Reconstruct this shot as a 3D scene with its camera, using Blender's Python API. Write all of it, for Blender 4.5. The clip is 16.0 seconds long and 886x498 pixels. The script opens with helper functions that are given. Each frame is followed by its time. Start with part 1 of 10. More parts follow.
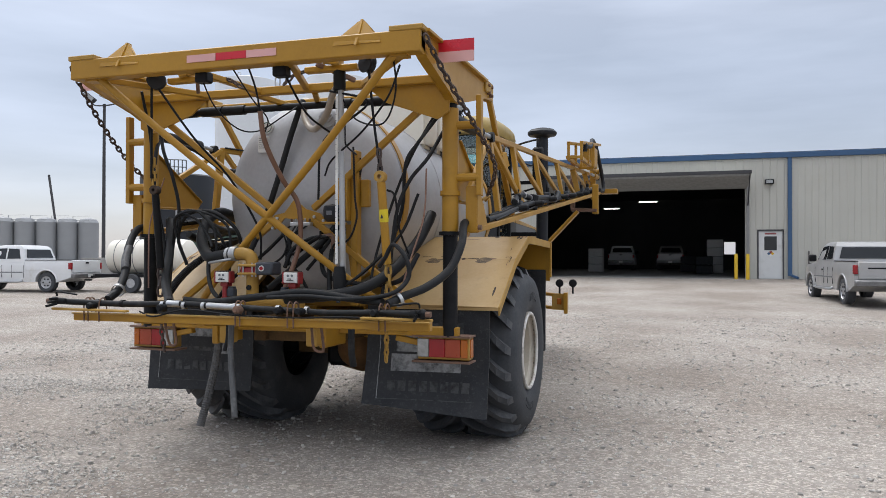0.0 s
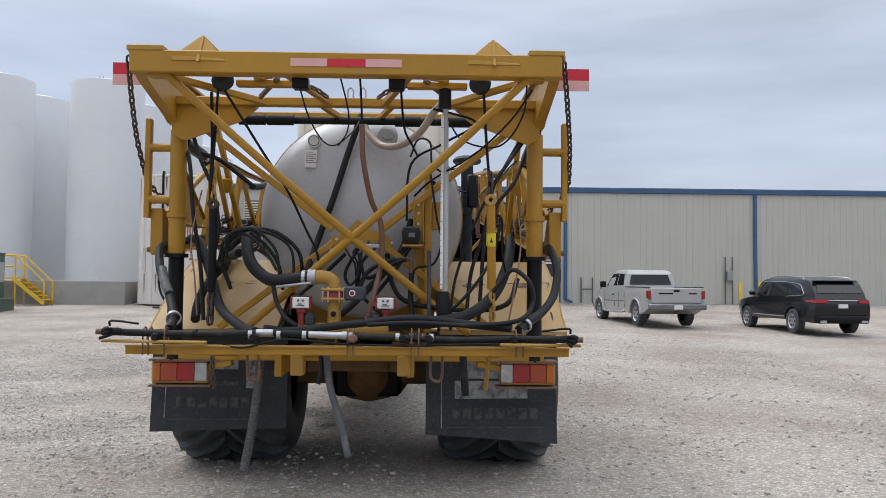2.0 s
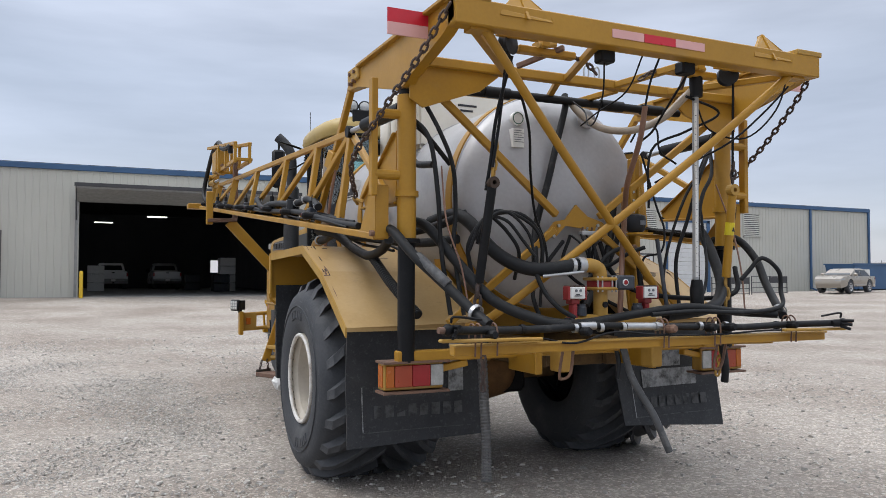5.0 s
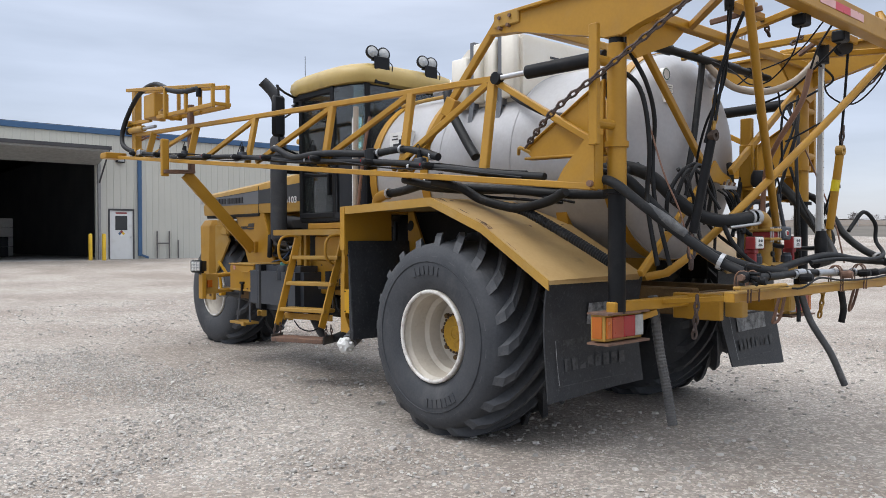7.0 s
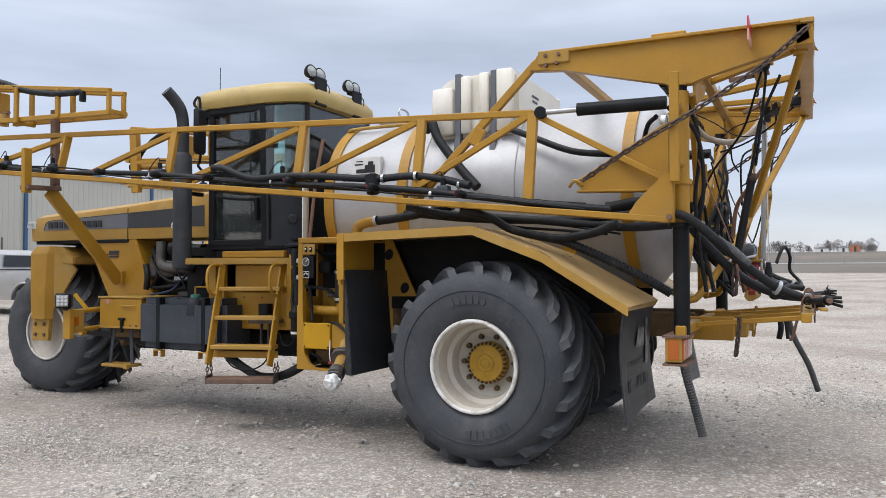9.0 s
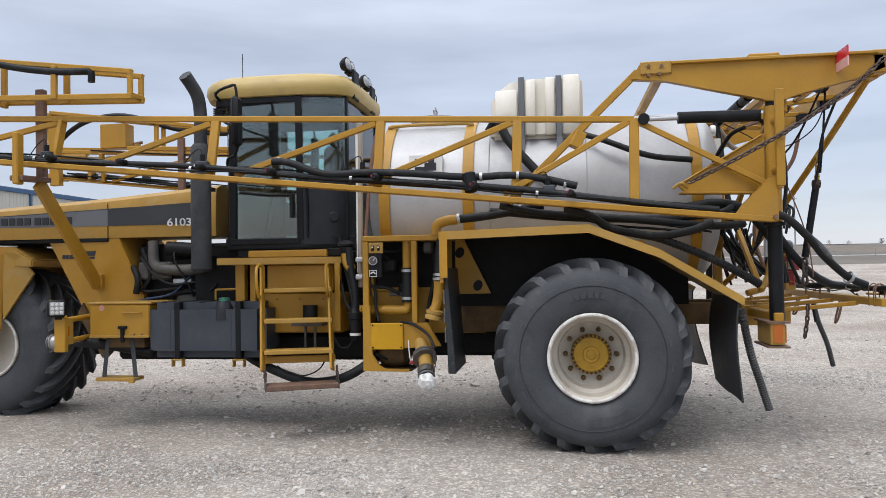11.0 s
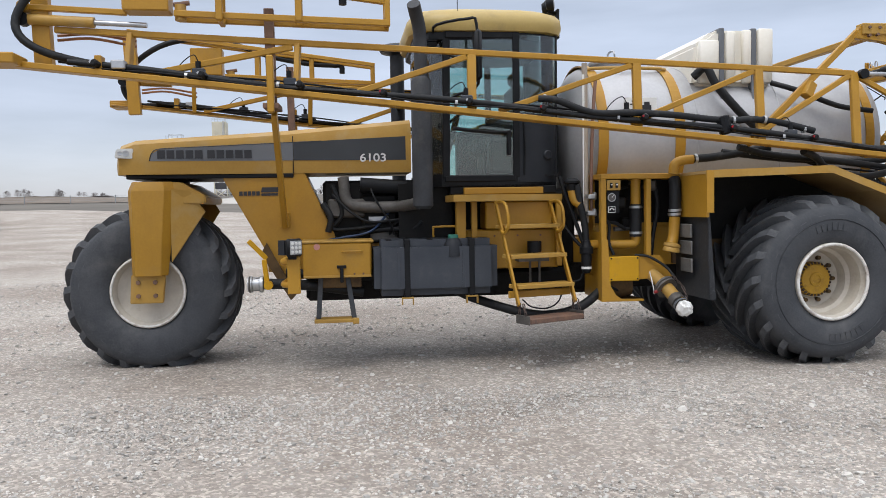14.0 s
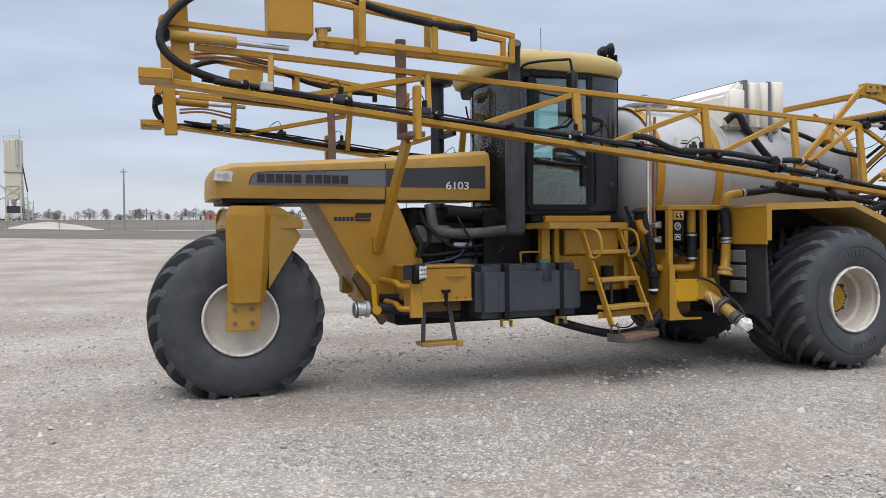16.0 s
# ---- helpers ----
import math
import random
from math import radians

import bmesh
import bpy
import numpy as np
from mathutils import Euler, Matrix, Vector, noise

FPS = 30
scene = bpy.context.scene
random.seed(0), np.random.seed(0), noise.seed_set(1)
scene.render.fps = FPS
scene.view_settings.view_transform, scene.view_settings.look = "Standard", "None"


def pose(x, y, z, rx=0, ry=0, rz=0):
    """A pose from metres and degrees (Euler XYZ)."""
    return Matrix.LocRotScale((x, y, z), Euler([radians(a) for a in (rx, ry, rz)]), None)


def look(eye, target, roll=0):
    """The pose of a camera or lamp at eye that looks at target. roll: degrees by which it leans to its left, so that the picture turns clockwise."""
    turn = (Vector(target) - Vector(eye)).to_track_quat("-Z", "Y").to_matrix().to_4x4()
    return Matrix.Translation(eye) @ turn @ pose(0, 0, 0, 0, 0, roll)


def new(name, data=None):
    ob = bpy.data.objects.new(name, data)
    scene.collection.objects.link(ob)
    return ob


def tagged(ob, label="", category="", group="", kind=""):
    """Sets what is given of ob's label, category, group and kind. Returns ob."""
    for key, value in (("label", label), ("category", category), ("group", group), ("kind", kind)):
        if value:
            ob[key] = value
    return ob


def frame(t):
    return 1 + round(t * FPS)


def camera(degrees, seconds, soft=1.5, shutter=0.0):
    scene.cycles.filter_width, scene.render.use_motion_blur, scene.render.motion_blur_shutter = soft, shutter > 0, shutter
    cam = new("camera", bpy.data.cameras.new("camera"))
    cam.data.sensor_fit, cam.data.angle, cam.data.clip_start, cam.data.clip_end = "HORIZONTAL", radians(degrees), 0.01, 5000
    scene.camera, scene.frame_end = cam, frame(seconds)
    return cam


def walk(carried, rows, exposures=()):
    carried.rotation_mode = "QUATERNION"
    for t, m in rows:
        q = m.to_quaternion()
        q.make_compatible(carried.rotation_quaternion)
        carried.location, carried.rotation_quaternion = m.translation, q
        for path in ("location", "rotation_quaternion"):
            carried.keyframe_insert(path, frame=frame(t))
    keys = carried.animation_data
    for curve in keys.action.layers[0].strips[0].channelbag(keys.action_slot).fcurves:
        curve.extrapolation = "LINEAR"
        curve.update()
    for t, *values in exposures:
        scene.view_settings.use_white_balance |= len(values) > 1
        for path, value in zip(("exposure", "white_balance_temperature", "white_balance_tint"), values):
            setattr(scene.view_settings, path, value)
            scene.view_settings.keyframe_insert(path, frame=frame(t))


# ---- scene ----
cam = camera(59.6, 16.0, soft=0.7)
PATH = [
    (0, (3.361, -7.697, 1.775), (2.752, -5.792, 1.796), 0.1),
    (0.5, (2.668, -7.88, 1.778), (2.236, -5.928, 1.831), 0.2),
    (1, (1.996, -7.985, 1.761), (1.733, -6.003, 1.835), 0.3),
    (1.5, (1.277, -7.996, 1.761), (1.174, -6.0, 1.845), 0.6),
    (2, (0.578, -8.0, 1.766), (0.621, -6.002, 1.853), 0.5),
    (2.5, (-0.114, -7.867, 1.768), (0.064, -5.877, 1.854), 0.2),
    (3, (-0.805, -7.749, 1.749), (-0.5, -5.775, 1.843), -0.3),
    (3.5, (-1.504, -7.556, 1.773), (-1.072, -5.606, 1.871), -0.7),
    (4, (-2.211, -7.356, 1.754), (-1.645, -5.44, 1.854), -0.9),
    (4.2, (-2.476, -7.236, 1.749), (-1.855, -5.337, 1.844), -0.8),
    (6.3, (-5.169, -5.516, 1.667), (-4.014, -3.883, 1.684), 0.5),
    (6.5, (-5.418, -5.331, 1.665), (-4.217, -3.732, 1.668), 0.2),
    (7, (-5.999, -4.829, 1.641), (-4.666, -3.339, 1.616), -0.2),
    (7.5, (-6.497, -4.244, 1.621), (-5.021, -2.895, 1.598), 0.1),
    (8, (-6.853, -3.738, 1.608), (-5.251, -2.541, 1.597), -0.0),
    (8.5, (-7.287, -3.098, 1.631), (-5.564, -2.081, 1.653), 0.0),
    (9, (-7.634, -2.497, 1.622), (-5.828, -1.639, 1.678), -0.1),
    (9.2, (-7.717, -2.229, 1.631), (-5.885, -1.43, 1.693), -0.3),
    (11.3, (-8.696, 0.696, 1.631), (-6.709, 0.923, 1.665), -0.9),
    (11.5, (-8.761, 0.99, 1.637), (-6.769, 1.173, 1.658), -0.9),
    (12, (-8.876, 1.728, 1.617), (-6.877, 1.812, 1.596), -0.8),
    (12.5, (-8.873, 2.495, 1.623), (-6.874, 2.493, 1.566), -0.7),
    (13, (-8.902, 3.243, 1.625), (-6.906, 3.165, 1.538), -0.6),
    (13.5, (-8.88, 4.045, 1.643), (-6.889, 3.881, 1.535), -0.7),
    (14, (-8.877, 4.81, 1.631), (-6.896, 4.551, 1.526), -1.0),
    (14.5, (-8.81, 5.541, 1.593), (-6.845, 5.179, 1.509), -1.4),
    (15, (-8.764, 6.274, 1.645), (-6.824, 5.793, 1.57), -1.5),
    (15.5, (-8.618, 7.014, 1.645), (-6.713, 6.407, 1.594), -0.9),
    (16, (-8.499, 7.724, 1.653), (-6.633, 7.005, 1.614), -0.6),
]
walk(cam, [(t, look(eye, target, roll)) for t, eye, target, roll in PATH],
     exposures=((0, -0.14), (4.2, -0.14), (6.5, 0.05), (9.2, 0.03), (13, 0.02), (16, -0.08)))

# ---- light: thin overcast, bright overhead, a broad weak sun ----
world = bpy.data.worlds.new("world")
scene.world = world
world.use_nodes = True
wn, wl = world.node_tree.nodes, world.node_tree.links
wn.clear()
w_out = wn.new("ShaderNodeOutputWorld")
w_bg = wn.new("ShaderNodeBackground")
w_bg2 = wn.new("ShaderNodeBackground")
w_add = wn.new("ShaderNodeAddShader")
w_sky = wn.new("ShaderNodeTexSky")
w_sky.sky_type = "NISHITA"
w_sky.sun_disc = False
w_sky.sun_elevation = radians(57)
w_sky.sun_rotation = radians(-55)
w_bg.inputs["Strength"].default_value = 0.05
wl.new(w_sky.outputs[0], w_bg.inputs[0])
w_tc = wn.new("ShaderNodeTexCoord")
w_sep = wn.new("ShaderNodeSeparateXYZ")
wl.new(w_tc.outputs["Generated"], w_sep.inputs[0])
w_map = wn.new("ShaderNodeMapping")
w_map.inputs["Scale"].default_value = (1.2, 1.2, 7.0)
wl.new(w_tc.outputs["Generated"], w_map.inputs[0])
w_noise = wn.new("ShaderNodeTexNoise")
w_noise.inputs["Scale"].default_value = 2.4
w_noise.inputs["Detail"].default_value = 6
w_noise.inputs["Roughness"].default_value = 0.5
wl.new(w_map.outputs[0], w_noise.inputs["Vector"])
w_ramp = wn.new("ShaderNodeValToRGB")
w_ramp.color_ramp.elements[0].position = 0.0
w_ramp.color_ramp.elements[0].color = (0.47, 0.485, 0.575, 1)
w_ramp.color_ramp.elements[1].position = 1.0
w_ramp.color_ramp.elements[1].color = (2.25, 2.27, 2.33, 1)
for pos, col in ((0.10, (0.46, 0.48, 0.585, 1)), (0.24, (0.455, 0.485, 0.565, 1)), (0.40, (0.66, 0.685, 0.76, 1)), (0.62, (1.45, 1.49, 1.58, 1))):
    e = w_ramp.color_ramp.elements.new(pos)
    e.color = col
wl.new(w_sep.outputs["Z"], w_ramp.inputs[0])
w_cl = wn.new("ShaderNodeMapRange")
w_cl.inputs["From Min"].default_value = 0.3
w_cl.inputs["From Max"].default_value = 0.72
w_cl.inputs["To Min"].default_value = 0.80
w_cl.inputs["To Max"].default_value = 1.18
wl.new(w_noise.outputs[0], w_cl.inputs[0])
w_mul = wn.new("ShaderNodeVectorMath")
w_mul.operation = "SCALE"
wl.new(w_ramp.outputs[0], w_mul.inputs[0])
wl.new(w_cl.outputs[0], w_mul.inputs["Scale"])
wl.new(w_mul.outputs[0], w_bg2.inputs[0])
w_bg2.inputs["Strength"].default_value = 0.98
wl.new(w_bg.outputs[0], w_add.inputs[0])
wl.new(w_bg2.outputs[0], w_add.inputs[1])
wl.new(w_add.outputs[0], w_out.inputs[0])

sun = new("sun", bpy.data.lights.new("sun", "SUN"))
sun.data.energy = 1.2
sun.data.angle = radians(22)
sun.data.color = (1.0, 0.985, 0.965)
sun.matrix_world = look((-25, 19, 48), (0, 3, 0))


# ---- materials ----
def surf(name, c1, c2=None, rough=0.6, metal=0.0, scale=6.0, grain=60.0, bump=0.0, dirt=None, dirt_amt=0.0, dirt_scale=2.0, rvar=0.12, rnd=0.0, spec=0.5):
    """Two scales of colour change, an optional layer of dust in patches, and fine relief."""
    m = bpy.data.materials.new(name)
    m.use_nodes = True
    nt = m.node_tree
    n, l = nt.nodes, nt.links
    b = n["Principled BSDF"]
    c2 = c2 or tuple(v * 0.78 for v in c1)
    tc = n.new("ShaderNodeTexCoord")
    a = n.new("ShaderNodeTexNoise")
    a.inputs["Scale"].default_value, a.inputs["Detail"].default_value = scale, 5
    g = n.new("ShaderNodeTexNoise")
    g.inputs["Scale"].default_value, g.inputs["Detail"].default_value = grain, 3
    for k in (a, g):
        l.new(tc.outputs["Object"], k.inputs["Vector"])
    s = n.new("ShaderNodeMath")
    s.operation = "MULTIPLY_ADD"
    s.inputs[1].default_value = 0.35
    l.new(g.outputs[0], s.inputs[0])
    s2 = n.new("ShaderNodeMath")
    s2.operation = "MULTIPLY"
    s2.inputs[1].default_value = 0.8
    l.new(a.outputs[0], s2.inputs[0])
    l.new(s2.outputs[0], s.inputs[2])
    mr = n.new("ShaderNodeMapRange")
    mr.inputs["From Min"].default_value, mr.inputs["From Max"].default_value = 0.38, 0.76
    l.new(s.outputs[0], mr.inputs[0])
    mix = n.new("ShaderNodeMix")
    mix.data_type = "RGBA"
    mix.inputs[6].default_value, mix.inputs[7].default_value = (*c1, 1), (*c2, 1)
    l.new(mr.outputs[0], mix.inputs[0])
    col = mix.outputs[2]
    if dirt:
        d = n.new("ShaderNodeTexNoise")
        d.inputs["Scale"].default_value, d.inputs["Detail"].default_value, d.inputs["Roughness"].default_value = dirt_scale, 8, 0.65
        l.new(tc.outputs["Object"], d.inputs["Vector"])
        dm = n.new("ShaderNodeMapRange")
        dm.inputs["From Min"].default_value, dm.inputs["From Max"].default_value = 0.62 - 0.3 * dirt_amt, 0.80 - 0.15 * dirt_amt
        dm.inputs["To Max"].default_value = min(1, 0.35 + dirt_amt)
        l.new(d.outputs[0], dm.inputs[0])
        mix2 = n.new("ShaderNodeMix")
        mix2.data_type = "RGBA"
        l.new(dm.outputs[0], mix2.inputs[0])
        l.new(col, mix2.inputs[6])
        mix2.inputs[7].default_value = (*dirt, 1)
        col = mix2.outputs[2]
    if rnd:
        oi = n.new("ShaderNodeObjectInfo")
        rr = n.new("ShaderNodeMapRange")
        rr.inputs["To Min"].default_value, rr.inputs["To Max"].default_value = 1 - rnd, 1 + rnd
        l.new(oi.outputs["Random"], rr.inputs[0])
        vm = n.new("ShaderNodeVectorMath")
        vm.operation = "SCALE"
        l.new(col, vm.inputs[0])
        l.new(rr.outputs[0], vm.inputs["Scale"])
        col = vm.outputs[0]
    l.new(col, b.inputs["Base Color"])
    b.inputs["Metallic"].default_value = metal
    b.inputs["Specular IOR Level"].default_value = spec
    ro = n.new("ShaderNodeMapRange")
    ro.inputs["To Min"].default_value, ro.inputs["To Max"].default_value = max(0.02, rough - rvar), min(1, rough + rvar)
    l.new(a.outputs[0], ro.inputs[0])
    l.new(ro.outputs[0], b.inputs["Roughness"])
    if bump:
        bp = n.new("ShaderNodeBump")
        bp.inputs["Strength"].default_value, bp.inputs["Distance"].default_value = bump, 0.01
        l.new(g.outputs[0], bp.inputs["Height"])
        l.new(bp.outputs[0], b.inputs["Normal"])
    return m


def glass(name, tint=(0.75, 0.85, 0.85), rough=0.02, ior=1.5, dust=0.0):
    """A dusty tinted pane: part clear, part mirror-like gloss."""
    m = bpy.data.materials.new(name)
    m.use_nodes = True
    n, l = m.node_tree.nodes, m.node_tree.links
    n.remove(n["Principled BSDF"])
    tr = n.new("ShaderNodeBsdfTransparent")
    tr.inputs[0].default_value = (*tint, 1)
    gl = n.new("ShaderNodeBsdfGlossy")
    gl.inputs["Roughness"].default_value = rough
    fr = n.new("ShaderNodeFresnel")
    fr.inputs["IOR"].default_value = ior
    mx = n.new("ShaderNodeMixShader")
    l.new(fr.outputs[0], mx.inputs[0])
    l.new(tr.outputs[0], mx.inputs[1])
    l.new(gl.outputs[0], mx.inputs[2])
    di = n.new("ShaderNodeBsdfDiffuse")
    di.inputs[0].default_value = (0.5, 0.52, 0.5, 1)
    m2 = n.new("ShaderNodeMixShader")
    m2.inputs[0].default_value = dust
    l.new(mx.outputs[0], m2.inputs[1])
    l.new(di.outputs[0], m2.inputs[2])
    l.new(m2.outputs[0], n["Material Output"].inputs[0])
    return m


def lamp_mat(name, colour, power):
    m = bpy.data.materials.new(name)
    m.use_nodes = True
    b = m.node_tree.nodes["Principled BSDF"]
    b.inputs["Base Color"].default_value = (*colour, 1)
    b.inputs["Emission Color"].default_value = (*colour, 1)
    b.inputs["Emission Strength"].default_value = power
    return m


DUST = (0.42, 0.37, 0.31)
yellow = surf("gold_paint", (0.40, 0.212, 0.022), (0.33, 0.172, 0.018), 0.42, 0, 3, 45, 0.05, (0.27, 0.17, 0.06), 0.2, 1.6, spec=0.35)
yellow_dusty = surf("dusty_gold_paint", (0.40, 0.235, 0.05), (0.33, 0.19, 0.038), 0.5, 0, 3, 40, 0.05, (0.36, 0.265, 0.13), 0.35, 2.2, spec=0.3)
yellow_bright = surf("fresh_yellow_paint", (0.52, 0.28, 0.008), (0.45, 0.24, 0.008), 0.4, 0, 3, 40, 0.02, (0.25, 0.16, 0.06), 0.15, 5, spec=0.3)
dark_rust = surf("dark_rusty_iron", (0.035, 0.024, 0.018), (0.06, 0.035, 0.022), 0.8, 0.1, 9, 60, 0.2)
hub_gold = surf("worn_gold_hub", (0.46, 0.265, 0.025), (0.37, 0.205, 0.022), 0.5, 0, 9, 60, 0.06, (0.12, 0.075, 0.03), 0.30, 14, spec=0.3)
cream = surf("faded_cream_paint", (0.42, 0.285, 0.125), (0.36, 0.235, 0.095), 0.5, 0, 2.5, 40, 0.03, (0.10, 0.07, 0.045), 0.12, 6.0, spec=0.3)
steel_tank = surf("brushed_stainless", (0.43, 0.43, 0.44), (0.35, 0.35, 0.36), 0.50, 0.35, 2.0, 30, 0.03, (0.29, 0.275, 0.25), 0.28, 1.3, spec=0.4)
black = surf("black_paint", (0.005, 0.0056, 0.007), (0.009, 0.0098, 0.0115), 0.5, 0, 5, 60, 0.05, (0.035, 0.034, 0.033), 0.10, 3, spec=0.2)
rubber = surf("tyre_rubber", (0.035, 0.039, 0.0455), (0.061, 0.064, 0.070), 0.68, 0, 4, 50, 0.25, (0.11, 0.11, 0.11), 0.30, 3.0, spec=0.3)
lug_rubber = surf("dusty_lug_rubber", (0.045, 0.049, 0.056), (0.079, 0.082, 0.088), 0.64, 0, 5, 50, 0.25, (0.16, 0.16, 0.158), 0.34, 4.0, spec=0.3)
hose_mat = surf("hose_rubber", (0.008, 0.009, 0.0105), (0.015, 0.016, 0.0175), 0.55, 0, 8, 60, 0.1, (0.09, 0.087, 0.082), 0.16, 6, spec=0.25)
hose_grey = surf("worn_grey_hose", (0.045, 0.047, 0.05), (0.08, 0.082, 0.085), 0.5, 0, 6, 60, 0.1, (0.24, 0.24, 0.235), 0.3, 7, spec=0.3)
plastic = surf("black_plastic", (0.012, 0.0145, 0.019), (0.020, 0.0225, 0.028), 0.5, 0, 5, 80, 0.06, (0.09, 0.085, 0.08), 0.12, 4, spec=0.28)
flap_mat = surf("worn_rubber_sheet", (0.018, 0.020, 0.0235), (0.037, 0.039, 0.043), 0.48, 0, 5, 90, 0.14, (0.10, 0.101, 0.103), 0.24, 34, spec=0.25)
chain_mat = surf("rusty_steel_chain", (0.055, 0.045, 0.045), (0.11, 0.075, 0.06), 0.55, 0.5, 12, 80, 0.1)
bare = surf("galvanised_steel", (0.50, 0.51, 0.53), (0.38, 0.39, 0.40), 0.4, 0.8, 8, 60, 0.05)
rust = surf("rusty_iron", (0.20, 0.11, 0.07), (0.11, 0.07, 0.055), 0.75, 0.1, 9, 60, 0.2)
rim_mat = surf("white_rim_paint", (0.52, 0.48, 0.41), (0.43, 0.39, 0.33), 0.55, 0, 6, 40, 0.06, (0.26, 0.19, 0.12), 0.26, 4)
red = surf("red_paint", (0.30, 0.022, 0.024), (0.22, 0.018, 0.02), 0.45, 0, 6, 60, 0.04)
red_refl = surf("red_reflector", (0.55, 0.015, 0.03), (0.48, 0.012, 0.026), 0.3, 0, 6, 200, 0.02)
pink_refl = surf("white_reflector", (0.66, 0.36, 0.34), (0.60, 0.33, 0.31), 0.3, 0, 6, 200, 0.02)
amber = surf("amber_lens", (0.42, 0.11, 0.012), (0.36, 0.09, 0.010), 0.25, 0, 6, 150, 0.02)
faded_lens = surf("faded_orange_lens", (0.34, 0.055, 0.02), (0.28, 0.04, 0.016), 0.3, 0, 9, 150, 0.02)
redlens = surf("red_lens", (0.30, 0.012, 0.018), (0.24, 0.01, 0.014), 0.18, 0, 6, 150, 0.02)
white_poly = surf("white_poly_tank", (0.72, 0.69, 0.62), (0.65, 0.61, 0.52), 0.45, 0, 2, 30, 0.02)
white_plastic = surf("white_plastic", (0.72, 0.72, 0.70), (0.64, 0.64, 0.62), 0.4, 0, 6, 60, 0.02)
grey_decal = surf("grey_decal", (0.15, 0.16, 0.175), (0.125, 0.133, 0.147), 0.4, 0, 2, 100, 0.0, spec=0.3)
dark_decal = surf("dark_decal", (0.048, 0.052, 0.058), (0.038, 0.042, 0.047), 0.4, 0, 2, 100, 0.0, spec=0.3)
ink = surf("black_ink", (0.015, 0.015, 0.018), (0.02, 0.02, 0.024), 0.4)
worn_print = surf("worn_white_print", (0.30, 0.31, 0.32), (0.20, 0.21, 0.22), 0.6, 0, 9, 70, 0.03, (0.02, 0.021, 0.023), 0.62, 16, spec=0.25)
faint_print = surf("faint_print", (0.075, 0.077, 0.08), (0.05, 0.052, 0.054), 0.6, 0, 9, 70, 0.03, (0.014, 0.015, 0.017), 0.6, 18, spec=0.25)
rim_edge = surf("chipped_white_paint", (0.66, 0.65, 0.62), (0.56, 0.54, 0.5), 0.5, 0, 6, 40, 0.05, (0.17, 0.09, 0.05), 0.42, 12)
# Dark gold: rust on the castings, painted shade on the rear chassis pieces.
rust_shade_gold = surf("rust_and_shade_gold", (0.14, 0.085, 0.035), (0.07, 0.045, 0.025), 0.75, 0, 7, 50, 0.15, (0.20, 0.14, 0.07), 0.2, 4, spec=0.2)
pale_ink = surf("pale_ink", (0.68, 0.68, 0.67), (0.6, 0.6, 0.6), 0.4)
clear_hose = surf("milky_hose", (0.36, 0.31, 0.25), (0.30, 0.25, 0.2), 0.35, 0, 5, 60, 0.03)
brown_hose = surf("brown_hose", (0.20, 0.10, 0.065), (0.15, 0.08, 0.05), 0.45, 0, 5, 60, 0.03)
# Near-black for engine parts, and painted shade on the sheets and blocks in recesses.
engine_dark = surf("engine_and_shade_black", (0.004, 0.004, 0.0045), (0.011, 0.0105, 0.010), 0.6, 0, 9, 60, 0.2, spec=0.18)
cab_glass = glass("cab_glass", (0.77, 0.90, 0.885), 0.02, 1.9, 0.02)
lens_glass = surf("lamp_lens", (0.42, 0.43, 0.43), (0.26, 0.27, 0.27), 0.12, 0.2, 20, 120, 0.1)
seat_mat = surf("grey_seat_cloth", (0.08, 0.085, 0.095), (0.06, 0.065, 0.07), 0.9, 0, 10, 80, 0.2)


# ---- mesh helpers ----
def part(name, bm, material, parent=None, label="", smooth=None):
    me = bpy.data.meshes.new(name)
    bmesh.ops.recalc_face_normals(bm, faces=bm.faces)
    bm.to_mesh(me)
    bm.free()
    me.materials.append(material)
    if smooth:
        me.polygons.foreach_set("use_smooth", [True] * len(me.polygons))
        me.set_sharp_from_angle(angle=radians(smooth))
    ob = new(name, me)
    if parent:
        ob.parent = parent
    if label:
        tagged(ob, label)
    return ob


def thing(name, label, category, at=(0, 0, 0), rz=0, group="", kind=""):
    e = new(name)
    e.matrix_world = pose(*at, 0, 0, rz)
    e.empty_display_size = 0.2
    return tagged(e, label, category, group, kind)


def B(*boxes, bev=0.0):
    """One bmesh of boxes (x0, x1, y0, y1, z0, z1), edges eased by bev."""
    bm = bmesh.new()
    for x0, x1, y0, y1, z0, z1 in boxes:
        r = bmesh.ops.create_cube(bm, size=1, matrix=Matrix.Translation(((x0 + x1) / 2, (y0 + y1) / 2, (z0 + z1) / 2)) @ Matrix.Diagonal((abs(x1 - x0), abs(y1 - y0), abs(z1 - z0), 1)))
    if bev:
        bmesh.ops.bevel(bm, geom=bm.edges[:], offset=bev, segments=1, affect="EDGES")
    return bm


